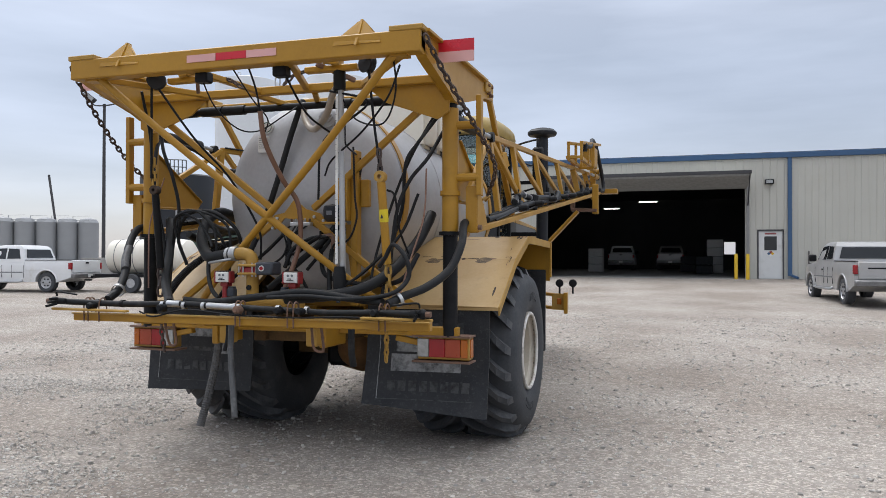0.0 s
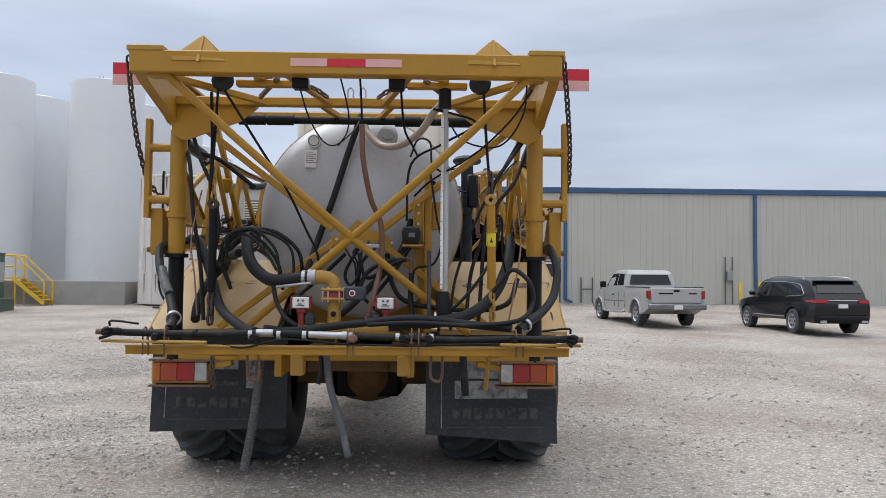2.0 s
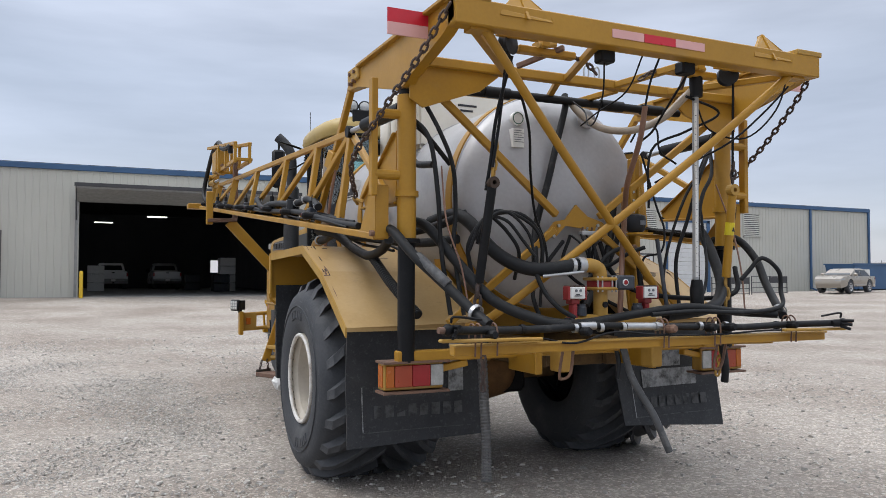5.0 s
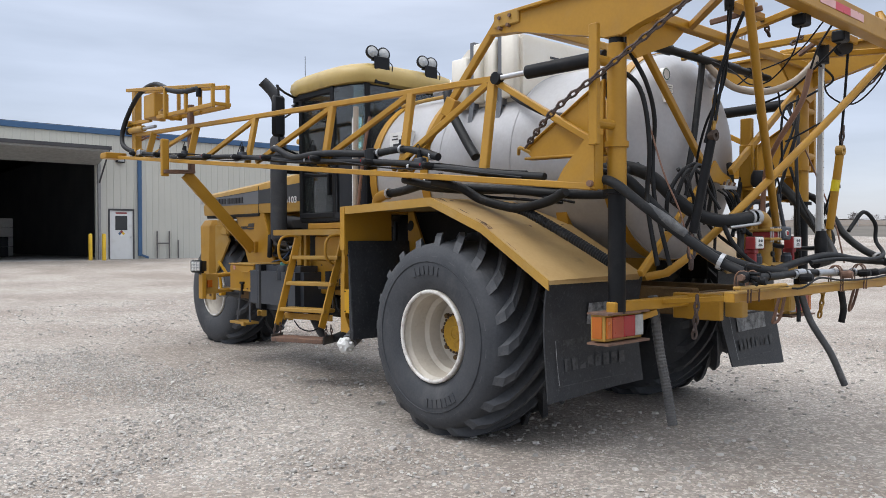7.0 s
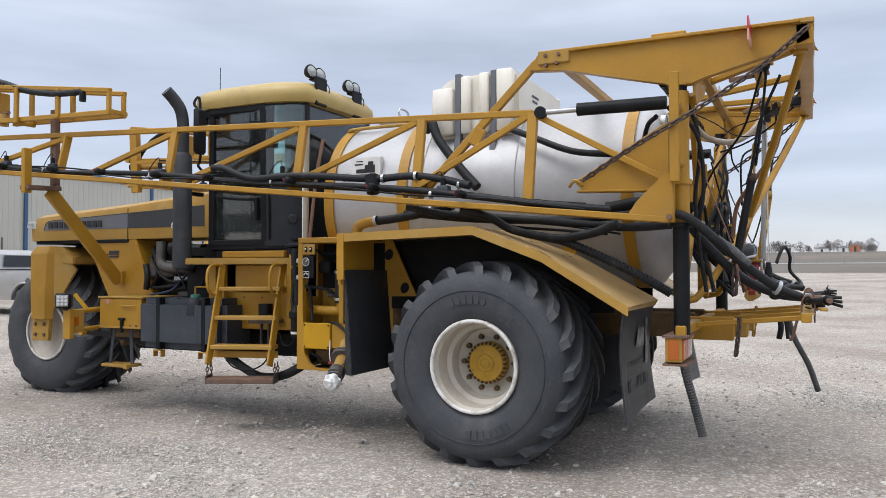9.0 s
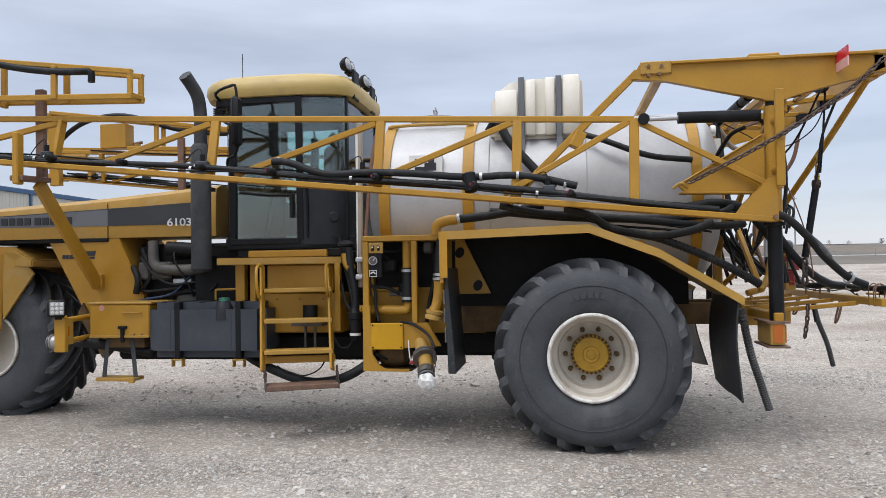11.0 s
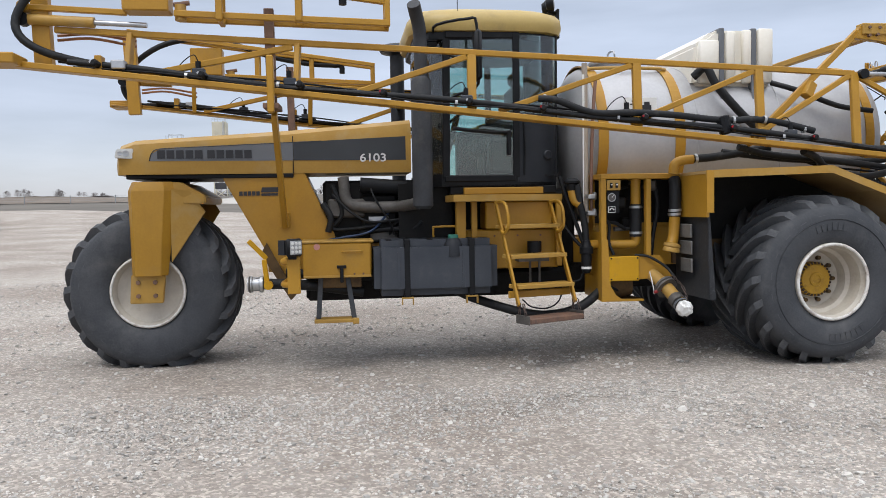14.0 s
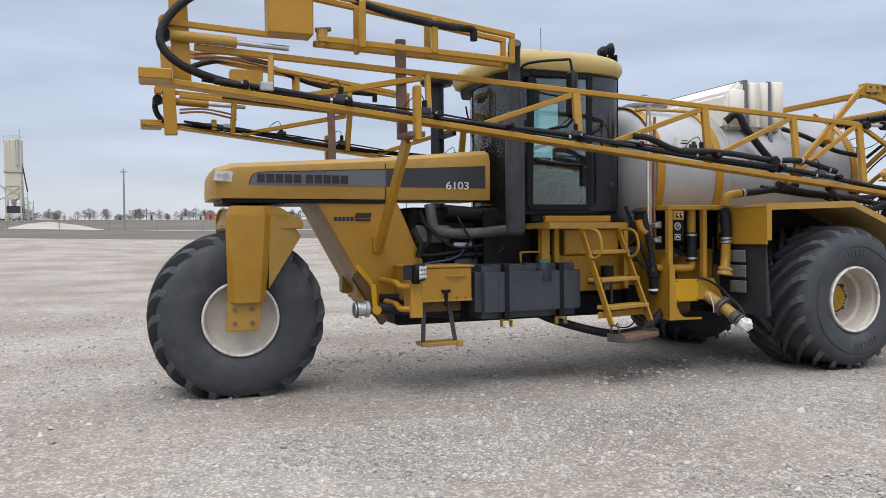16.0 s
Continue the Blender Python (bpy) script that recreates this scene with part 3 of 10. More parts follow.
d1 = walk_door(6.5, 7.57, 3.08, "door_2", "white steel walk door with a dark window")
for (cx, cz), mt in zip(((7.04, 2.05), (6.96, 1.97), (7.12, 1.97), (7.04, 1.89)), (red, blue_trim, boll_y, white_plastic)):
    bm = B((-0.055, 0.055, SY - 0.010, SY - 0.002, -0.055, 0.055))
    at_ = Matrix.Translation((cx, 0, cz)) @ Matrix.Rotation(radians(45), 4, "Y")
    bmesh.ops.transform(bm, matrix=at_, verts=bm.verts[:])
    part("hazard_diamond", bm, mt, d1)
walk_door(28.16, 29.2, 3.18, "door_3", "white steel walk door with a dark window")
sh = thing("door_4", "white roll-up shutter door, closed", "door", kind="structure")
for k in range(16):
    z = gz + k * (5.30 - gz) / 16
    part("slat", B((30.5, 34.0, SY + 0.02, SY + 0.07, z + 0.01, z + (5.30 - gz) / 16), bev=0.01), white_door, sh)
part("shutter_frame", B((30.25, 30.4, SY - 0.05, SY + 0.1, gz, 5.45), (33.7, 33.95, SY - 0.05, SY + 0.1, gz, 5.45), (30.25, 33.95, SY - 0.05, SY + 0.1, 5.30, 5.47)), blue_trim, sh)
for x0, x1, z0, z1 in ((-9.0, -7.22, 4.4, 6.05), (28.0, 29.55, 4.5, 6.05), (36.9, 38.45, 4.46, 6.1)):
    lv = thing("wall_louver", "grey ventilation louver in the shed wall", "louver", group="wall louvers")
    part("louver_frame", B((x0, x0 + 0.08, SY - 0.07, SY - 0.03, z0, z1), (x1 - 0.08, x1, SY - 0.07, SY - 0.03, z0, z1), (x0, x1, SY - 0.07, SY - 0.03, z0, z0 + 0.08), (x0, x1, SY - 0.07, SY - 0.03, z1 - 0.08, z1)), metal_wall, lv)
    part("louver_back", B((x0, x1, SY - 0.034, SY - 0.03, z0, z1)), dark_in, lv)
    for k in range(11):
        z = z0 + 0.1 + k * (z1 - z0 - 0.2) / 11
        part("blade", beam((x0 + 0.06, SY - 0.05, z + 0.05), (x1 - 0.06, SY - 0.05, z + 0.05), 0.03, 0.085, 0, up=(0, 0.5, 1)), metal_wall, lv)
for x, z in ((6.98, 5.42), (30.1, 5.55)):
    lt = thing("wall_light", "dark wall pack light on the shed", "wall light", group="wall lights")
    part("housing", B((x - 0.2, x + 0.2, SY - 0.22, SY - 0.03, z - 0.12, z + 0.12), bev=0.02), black, lt)
    part("lens", B((x - 0.14, x + 0.14, SY - 0.235, SY - 0.22, z - 0.08, z + 0.08)), lens_glass, lt)
for x, y in ((5.45, 31.9), (5.95, 31.6), (-3.75, 31.6), (16.75, 31.5), (17.75, 31.5), (-9.7, 26.6), (33.9, 31.5), (30.2, 31.5)):
    z = ground_z(x, y)
    b = part("bollard", lathe([(0.085, z - 0.05), (0.085, z + 1.15), (0.06, z + 1.2), (0, z + 1.21)], (x, y, 0), (0, 0, 1), 16), boll_y, None, "", 40)
    tagged(b, "yellow steel bollard standing by the shed", "bollard", "bollards")
ep = thing("electric_panel", "grey electric cabinet on the shed wall", "cabinet")
part("cabinet_box", B((-8.5, -7.7, SY - 0.30, SY - 0.03, gz + 0.55, 2.77), bev=0.02), surf("grey_cabinet", (0.20, 0.215, 0.23), None, 0.5), ep)
part("cabinet_leg", B((-8.4, -8.3, SY - 0.25, SY - 0.1, gz, gz + 0.55)), dark_in, ep)
part("cabinet_leg", B((-7.9, -7.8, SY - 0.25, SY - 0.1, gz, gz + 0.55)), dark_in, ep)
part("cabinet_plate", B((-8.2, -8.0, SY - 0.305, SY - 0.30, 2.2, 2.5)), white_plastic, ep)
conduit_dark = surf("weathered_conduit", (0.13, 0.12, 0.12), (0.09, 0.085, 0.085), 0.6, 0.2, 8, 40)
for x, h in ((16.32, 2.5), (16.7, 2.5), (8.7, 1.35), (9.3, 1.35), (9.75, 0.9), (-7.0, 3.0)):
    c = part("conduit", cyl((x, SY - 0.1, gz), (x, SY - 0.1, gz + h), 0.035, n=8), conduit_dark)
    tagged(c, "grey conduit riser on the shed wall", "conduit", "conduits")
bx = part("meter_box", B((16.38, 16.68, SY - 0.25, SY - 0.06, gz + 1.25, gz + 1.75), bev=0.02), surf("meter_grey", (0.3, 0.31, 0.31), None, 0.5))
tagged(bx, "grey meter box between conduits", "meter box")
for a, b in (((8.7, gz + 0.75), (9.3, gz + 0.75)),):
    tagged(part("conduit", cyl((a[0], SY - 0.1, a[1]), (b[0], SY - 0.1, b[1]), 0.03, n=8), conduit_dark), "grey conduit riser on the shed wall", "conduit", "conduits")
# steel pen panels by the shutter door
for k, x in enumerate((29.3, 32.4)):
    fz = ground_z(x, 27.5)
    fn = thing("pen_panel", "low dark steel mesh pen beside the shutter door", "fence", group="pen panels")
    for px in (x, x + 1.45, x + 2.9):
        part("pen_post", cyl((px, 27.5, fz), (px, 27.5, fz + 1.1), 0.03, n=8), dark_in, fn)
    for zz in (0.1, 0.4, 0.7, 1.08):
        part("pen_rail", cyl((x, 27.5, fz + zz), (x + 2.9, 27.5, fz + zz), 0.02, n=6), dark_in, fn)
    part("pen_mesh", B((x + 1.45, x + 2.9, 27.49, 27.51, fz + 0.72, fz + 1.05)), dark_in, fn)
# interior
tube_light = lamp_mat("strip_light", (1.0, 0.97, 0.9), 3.0)
for x, y in ((0.6, 47), (-2.5, 54)):
    l_ = thing("strip_light", "glowing strip light under the shed roof", "lamp", group="strip lights")
    part("tube", B((x - 0.6, x + 0.6, y - 0.05, y + 0.05, 5.55, 5.62)), tube_light, l_)
    part("cable", cyl((x, y, 5.62), (x, y, 8.0), 0.01, n=5), dark_in, l_)
for k, (x, y, h) in enumerate(((4.2, 44, 1.6), (4.9, 46, 2.2), (3.2, 50, 1.2), (-3.0, 48, 1.8))):
    cr = thing("stacked_totes", "pale totes stacked in the dim shed", "totes", group="totes in the shed")
    for j in range(int(h / 0.55)):
        part("tote", B((x - 0.5, x + 0.5, y - 0.5, y + 0.5, gz + 0.02 + j * 0.55, gz + 0.55 + j * 0.55), bev=0.03), white_plastic if k % 2 else plastic, cr)


# ---- vehicles ----
def wheel_parts(parent, x, y, r, w, side, rimm):
    prof = [(r * 0.62, -w * 0.5), (r * 0.9, -w * 0.52), (r, -w * 0.38), (r, w * 0.38), (r * 0.9, w * 0.52), (r * 0.62, w * 0.5)]
    t = part("wheel", lathe(prof, (x, y, r), (1, 0, 0), 28, caps=False), rubber, parent, "", 40)
    part("rim", lathe([(r * 0.64, w * 0.50), (r * 0.60, w * 0.40), (r * 0.5, w * 0.36), (r * 0.18, w * 0.46), (0, w * 0.48)], (x, y, r), (side, 0, 0), 20, caps=False), rimm, t, "", 40)
    for k in range(6):
        a = k * math.pi / 3
        part("rim_slot", cyl((x + side * w * 0.33, y + r * 0.36 * math.cos(a), r + r * 0.36 * math.sin(a)), (x + side * w * 0.47, y + r * 0.36 * math.cos(a), r + r * 0.36 * math.sin(a)), r * 0.09, n=8), dark_in, t)


def arch(y, r, n=7):
    return [(y + r * math.cos(math.pi * (1 - k / (n - 1))), 0.42 + r * 0.98 * math.sin(math.pi * (1 - k / (n - 1)))) for k in range(n)]


def house(parent, base, topp, paint, name="cabin"):
    bm = bmesh.new()
    lo = [bm.verts.new(p) for p in base]
    hi = [bm.verts.new(p) for p in topp]
    bm.faces.new(lo)
    bm.faces.new(hi)
    for i in range(4):
        bm.faces.new((lo[i], lo[(i + 1) % 4], hi[(i + 1) % 4], hi[i]))
    bmesh.ops.bevel(bm, geom=bm.edges[:], offset=0.06, segments=3, affect="EDGES")
    return part(name, bm, paint, parent, "", 50)


def pane(parent, a, b, c, d, off, name="window"):
    """A dark pane just proud of the cabin face."""
    o = Vector(off)
    bm = bmesh.new()
    f = [bm.verts.new(Vector(p) + o) for p in (a, b, c, d)]
    g = [bm.verts.new(Vector(p) + o * 0.2) for p in (a, b, c, d)]
    bm.faces.new(f)
    bm.faces.new(g[::-1])
    for i in range(4):
        bm.faces.new((f[i], f[(i + 1) % 4], g[(i + 1) % 4], g[i]))
    return part(name, bm, dark_glass, parent)


def rounded(bm, zs, ys, squeeze):
    """Cut a drawn-out profile at heights and lengths, then draw its sides in by squeeze(y, z)."""
    for z in zs:
        bmesh.ops.bisect_plane(bm, geom=bm.verts[:] + bm.edges[:] + bm.faces[:], plane_co=(0, 0, z), plane_no=(0, 0, 1))
    for y in ys:
        bmesh.ops.bisect_plane(bm, geom=bm.verts[:] + bm.edges[:] + bm.faces[:], plane_co=(0, y, 0), plane_no=(0, 1, 0))
    for v in bm.verts:
        v.co.x *= squeeze(v.co.y, v.co.z)
    return bm


def side_glass(t, poly, x, squeeze, name="window"):
    for s in (-1, 1):
        bm = plate(poly, "x", s * (x + 0.012), s * (x - 0.02))
        for v in bm.verts:
            v.co.x *= squeeze(v.co.y, v.co.z)
        part(name, bm, dark_glass, t)


def pickup(at, rz, paint, label, group=""):
    t = thing("pickup_truck", label, "pickup truck", at, rz, group)
    W, ra, fa = 1.0, -1.90, 2.02
    sq = lambda y, z: 1 - 0.05 * max(0, (z - 0.95) / 0.35) ** 2 - 0.05 * max(0, (0.62 - z) / 0.2) ** 2 - 0.16 * max(0, (y - 2.3) / 0.8) ** 2 - 0.02 * max(0, (-y - 2.5) / 0.5) ** 2
    low = [(-3.05, 0.62)] + arch(ra, 0.50) + arch(fa, 0.50) + [(2.92, 0.52), (3.04, 0.72), (3.02, 1.00), (2.85, 1.13), (2.3, 1.20), (1.45, 1.27), (-0.86, 1.29), (-0.86, 0.95), (-3.05, 0.95)]
    part("body", rounded(plate(low, "x", -W, W), (0.6, 0.8, 1.0, 1.1, 1.2), (-2.6, -1.4, -0.4, 0.6, 1.4, 2.3, 2.6, 2.85), sq), paint, t, "", 32)
    for s in (-1, 1):
        part("bed_side", rounded(plate([(-3.05, 0.9), (-0.88, 0.9), (-0.88, 1.33), (-3.05, 1.31)], "x", s * (W - 0.10), s * (W + 0.004)), (1.0, 1.1, 1.2), (-2.6,), sq), paint, t, "", 32)
        part("bed_rail", B((s * (W - 0.13), s * (W - 0.03), -3.04, -0.88, 1.315, 1.345), bev=0.01), black, t)
        part("tail_lamp", B((s * 0.885, s * 0.994, -3.08, -2.93, 0.95, 1.22), bev=0.015), redlens, t)
        part("headlamp", B((s * 0.5, s * 0.82, 2.93, 3.03, 0.82, 1.0), bev=0.02), lens_glass, t)
        part("door_mirror", B((s * 0.98, s * 1.22, 1.12, 1.22, 1.30, 1.54), bev=0.04), black, t, "", 40)
        part("wheel_flare", tube([(s * 0.992, ra + 0.52 * math.cos(a), 0.42 + 0.51 * math.sin(a)) for a in np.linspace(0, math.pi, 9)], 0.035, 8, 2), paint, t, "", 60)
        part("wheel_flare", tube([(s * 0.985, fa + 0.52 * math.cos(a), 0.42 + 0.51 * math.sin(a)) for a in np.linspace(0, math.pi, 9)], 0.035, 8, 2), paint, t, "", 60)
        for y in (-0.86, -0.28, 0.20, 1.28):
            part("door_seam", B((s * 0.985, s * 1.003, y, y + 0.012, 0.6, 1.12)), dark_in, t)
        part("door_pull", B((s * 0.985, s * 1.01, 0.28, 0.44, 1.02, 1.07), bev=0.006), black, t)
        part("side_moulding", B((s * 0.985, s * 1.008, -0.8, 1.4, 0.80, 0.84), bev=0.004), grey_decal, t)
        wheel_parts(t, s * 0.84, ra, 0.41, 0.28, s, bare)
        wheel_parts(t, s * 0.84, fa, 0.41, 0.28, s, bare)
        part("step_bar", tube([(s * 0.95, -0.75, 0.50), (s * 1.02, -0.6, 0.43), (s * 1.02, 1.15, 0.43), (s * 0.95, 1.32, 0.50)], 0.04, 8, 3), bare, t, "", 60)
    part("tailgate", B((-0.875, 0.875, -3.085, -3.0, 0.80, 1.31), bev=0.02), paint, t, "", 40)
    part("gate_handle", B((-0.1, 0.1, -3.10, -3.08, 1.18, 1.25), bev=0.006), black, t)
    part("bumper", B((-0.99, 0.99, -3.24, -3.05, 0.58, 0.78), bev=0.04), bumper_grey, t, "", 40)
    part("number_plate", B((-0.15, 0.15, -3.25, -3.238, 0.60, 0.74)), white_plastic, t, "blank pale plate")
    part("front_bumper", B((-0.90, 0.90, 2.92, 3.14, 0.50, 0.74), bev=0.05), bumper_grey, t, "", 40)
    part("grille", B((-0.5, 0.5, 2.98, 3.06, 0.80, 1.05), bev=0.02), black, t)
    part("hitch", B((-0.05, 0.05, -3.3, -3.0, 0.46, 0.54)), dark_in, t)
    cs = lambda y, z: 1 - 0.27 * max(0, z - 1.26) ** 1.15 - 0.10 * max(0, (y - 0.6) / 1.0) ** 2 - 0.06 * max(0, (z - 1.82) / 0.13) ** 2
    cab_side = [(-0.86, 1.24), (-0.80, 1.45), (-0.70, 1.80), (-0.58, 1.92), (-0.2, 1.955), (0.3, 1.95), (0.62, 1.90), (0.80, 1.80), (1.50, 1.26), (1.5, 1.2)]
    part("cabin", rounded(plate(cab_side, "x", -0.97, 0.97), (1.4, 1.6, 1.8, 1.88), (-0.3, 0.3, 0.8, 1.1), cs), paint, t, "", 38)
    side_glass(t, [(0.06, 1.37), (1.22, 1.37), (0.74, 1.76), (0.64, 1.80), (0.06, 1.82)], 0.97, cs)
    side_glass(t, [(-0.66, 1.39), (-0.02, 1.38), (-0.02, 1.81), (-0.52, 1.79)], 0.97, cs)
    pane(t, (-0.78, -0.82, 1.42), (0.78, -0.82, 1.42), (0.68, -0.735, 1.77), (-0.68, -0.735, 1.77), (0, -0.025, 0))
    pane(t, (-0.74, 1.34, 1.38), (0.74, 1.34, 1.38), (0.68, 0.86, 1.76), (-0.68, 0.86, 1.76), (0, 0.02, 0.022))
    return t


bumper_grey = surf("scuffed_bumper", (0.22, 0.22, 0.22), (0.15, 0.15, 0.15), 0.4, 0.6, 5, 40)
silver = surf("silver_paint", (0.42, 0.42, 0.42), (0.37, 0.37, 0.37), 0.34, 0.3, 2, 40, 0, DUST, 0.25, 1.5)
white_car = surf("white_paint", (0.70, 0.71, 0.72), (0.64, 0.65, 0.66), 0.32, 0, 2, 40, 0, DUST, 0.15, 1.5)
navy = surf("dark_metallic_paint", (0.006, 0.007, 0.009), (0.009, 0.010, 0.013), 0.16, 0.0, 2, 40, 0, (0.03, 0.03, 0.03), 0.05, 2.0)
gold_car = surf("beige_metallic_paint", (0.34, 0.31, 0.27), (0.3, 0.27, 0.23), 0.3, 0.3, 2, 40, 0, DUST, 0.12, 2.0)
tk = pickup((8.60, 20.6, ground_z(8.60, 20.6)), 5.5, silver, "dusty silver pickup truck parked on gravel")
for x0, x1 in ((-0.62, -0.12), (0.42, 0.70)):
    part("tailgate_badge", B((x0, x1, -3.09, -3.084, 1.10, 1.145)), black, tk)
pickup((-23.9, 18.45, ground_z(-23.9, 18.45)), 96, white_car, "white pickup truck hitched to a nurse trailer")
pickup((-1.9, 57, gz + 0.012), 2, white_car, "pale pickup truck inside the dim shed", "trucks in the shed")
pickup((1.9, 57, gz + 0.012), 0, silver, "grey pickup truck inside the dim shed", "trucks in the shed")


def wagon(at, rz, paint, label, L=5.19, H=1.77, W=1.0, sedan=False, cat="car"):
    """A rounded car: long-roofed, or with a boot."""
    t = thing("suv" if not sedan else "sedan", label, cat, at, rz)
    f, r = L / 2, -L / 2
    belt = 1.10 if not sedan else 0.95
    fa, raw = f - 0.98, r + 1.14
    sq = lambda y, z: 1 - 0.07 * max(0, (z - 0.72) / 0.4) ** 2 - 0.06 * max(0, (0.62 - z) / 0.3) ** 2 - 0.22 * max(0, (y - f + 0.9) / 0.9) ** 2.4 - 0.15 * max(0, (r + 0.7 - y) / 0.7) ** 2.4
    low = [(r + 0.10, 0.36)] + arch(raw, 0.43) + arch(fa, 0.43) + [(f - 0.12, 0.30), (f, 0.55), (f - 0.04, 0.82), (f - 0.25, 0.94), (f - 0.75, 1.03), (f - 1.30, belt), (r + 0.3, belt + 0.04), (r + 0.06, belt - 0.02), (r, 0.92), (r + 0.04, 0.7)]
    part("body", rounded(plate(low, "x", -W, W), (0.5, 0.65, 0.8, 0.95), (r + 0.2, r + 0.45, r + 0.7, -0.8, 0.2, f - 0.9, f - 0.6, f - 0.35, f - 0.15), sq), paint, t, "", 35)
    hs = lambda y, z: 1 - 0.34 * max(0, z - belt) ** 1.1 - 0.14 * max(0, (y - f + 2.0) / 0.9) ** 2 - 0.16 * max(0, (r + 0.7 - y) / 0.6) ** 2 - 0.07 * max(0, (z - H + 0.13) / 0.13) ** 2
    if sedan:
        roof_side = [(r + 0.75, belt - 0.02), (r + 1.45, H - 0.07), (r + 1.8, H), (f - 2.3, H), (f - 1.9, H - 0.05), (f - 1.0, belt - 0.02)]
        glass_sets = ([(r + 1.05, belt + 0.06), (-0.15, belt + 0.06), (-0.15, H - 0.09), (r + 1.5, H - 0.11)], [(-0.08, belt + 0.06), (f - 1.25, belt + 0.06), (f - 1.95, H - 0.10), (-0.08, H - 0.09)])
    else:
        roof_side = [(r + 0.10, belt - 0.04), (r + 0.22, 1.30), (r + 0.42, 1.54), (r + 0.52, 1.64), (r + 0.95, 1.70), (-0.6, H), (0.15, H - 0.01), (0.62, H - 0.07), (0.85, H - 0.16), (1.42, belt + 0.06), (1.5, belt - 0.04)]
        glass_sets = ([(-1.92, 1.21), (-1.05, 1.17), (-1.05, 1.57), (-1.62, 1.50), (-1.82, 1.36)], [(-0.98, 1.165), (0.02, 1.15), (0.02, 1.605), (-0.98, 1.58)], [(0.10, 1.15), (1.18, 1.16), (0.70, 1.53), (0.48, 1.60), (0.10, 1.61)])
    part("cabin", rounded(plate(roof_side, "x", -W + 0.06, W - 0.06), (1.2, 1.3, 1.4, 1.5, 1.6, H - 0.08), (r + 0.35, r + 0.6, -1.2, -0.5, 0.1, 0.6, 0.9, 1.1), hs), paint, t, "", 38)
    for poly in glass_sets:
        side_glass(t, poly, W - 0.06, hs)
    for s in (-1, 1):
        gx = lambda y, z, s=s: (s * (W - 0.045) * hs(y, z), y, z)
        if not sedan:
            part("chrome_strip", tube([gx(1.12, 1.20), gx(0.70, 1.55), gx(0.46, 1.625), gx(-0.98, 1.60), gx(-1.66, 1.525), gx(-1.90, 1.36), gx(-1.98, 1.21), gx(-1.0, 1.15)], 0.011, 6, 4), bare, t, "", 60)
            part("roof_rail", tube([gx(-1.75, 1.68), gx(-1.6, 1.755), gx(-0.4, 1.80), gx(0.3, 1.78), gx(0.5, 1.70)], 0.018, 6, 3), bare, t, "", 60)
        part("tail_lamp", rounded(plate([(r - 0.01, belt - 0.13), (r + 0.38, belt - 0.10), (r + 0.42, belt - 0.04), (r + 0.02, belt - 0.02)], "x", s * 0.60, s * (W + 0.02)), (), (r + 0.12, r + 0.25), sq), redlens, t, "", 40)
        part("headlamp", rounded(plate([(f - 0.30, 0.78), (f - 0.02, 0.74), (f - 0.06, 0.84), (f - 0.30, 0.88)], "x", s * 0.5, s * (W + 0.01)), (), (f - 0.15,), sq), lens_glass, t, "", 40)
        part("door_mirror", B((s * (W - 0.08), s * (W + 0.16), 1.0 if not sedan else 0.8, 1.12 if not sedan else 0.92, belt + 0.06, belt + 0.22), bev=0.05), paint, t, "", 40)
        part("sill_trim", B((s * (W - 0.03), s * (W - 0.004), raw + 0.48, fa - 0.48, 0.50, 0.53), bev=0.006), bare, t)
        for y in (-1.02, 0.04, 1.12):
            part("door_seam", B((s * (W - 0.03), s * (W + 0.002), y, y + 0.01, 0.52, 0.86)), dark_in, t)
        wheel_parts(t, s * (W - 0.13), raw, 0.385, 0.25, s, bare)
        wheel_parts(t, s * (W - 0.13), fa, 0.385, 0.25, s, bare)
    if sedan:
        pane(t, (-0.70, r + 0.85, belt + 0.05), (0.70, r + 0.85, belt + 0.05), (0.58, r + 1.42, H - 0.10), (-0.58, r + 1.42, H - 0.10), (0, -0.02, 0.02))
    else:
        pane(t, (-0.70, r + 0.205, 1.26), (0.70, r + 0.205, 1.26), (0.60, r + 0.43, 1.55), (-0.60, r + 0.43, 1.55), (0, -0.025, 0.012))
        part("spoiler", rounded(B((-0.66, 0.66, r + 0.34, r + 0.75, 1.63, 1.665), bev=0.012), (), (), lambda y, z: 1), paint, t)
        part("tail_strip", B((-0.46, 0.46, r - 0.006, r + 0.06, belt - 0.07, belt - 0.03), bev=0.01), bare, t)
    pane(t, (-0.72, f - 1.22, belt + 0.10), (0.72, f - 1.22, belt + 0.10), (0.60, f - 1.72 if not sedan else f - 1.85, H - 0.17), (-0.60, f - 1.72 if not sedan else f - 1.85, H - 0.17), (0, 0.02, 0.03))
    part("bumper", rounded(B((-W + 0.03, W - 0.03, r - 0.03, r + 0.25, 0.36, 0.60), bev=0.04), (), (), sq), black, t, "", 40)
    part("number_plate", B((-0.15, 0.15, r - 0.012, r + 0.03, 0.82, 0.94)), white_plastic, t, "blank pale plate")
    for s in (-1, 1):
        part("exhaust_tip", B((s * 0.55, s * 0.75, r - 0.06, r + 0.05, 0.38, 0.45), bev=0.012), bare, t)
    return t


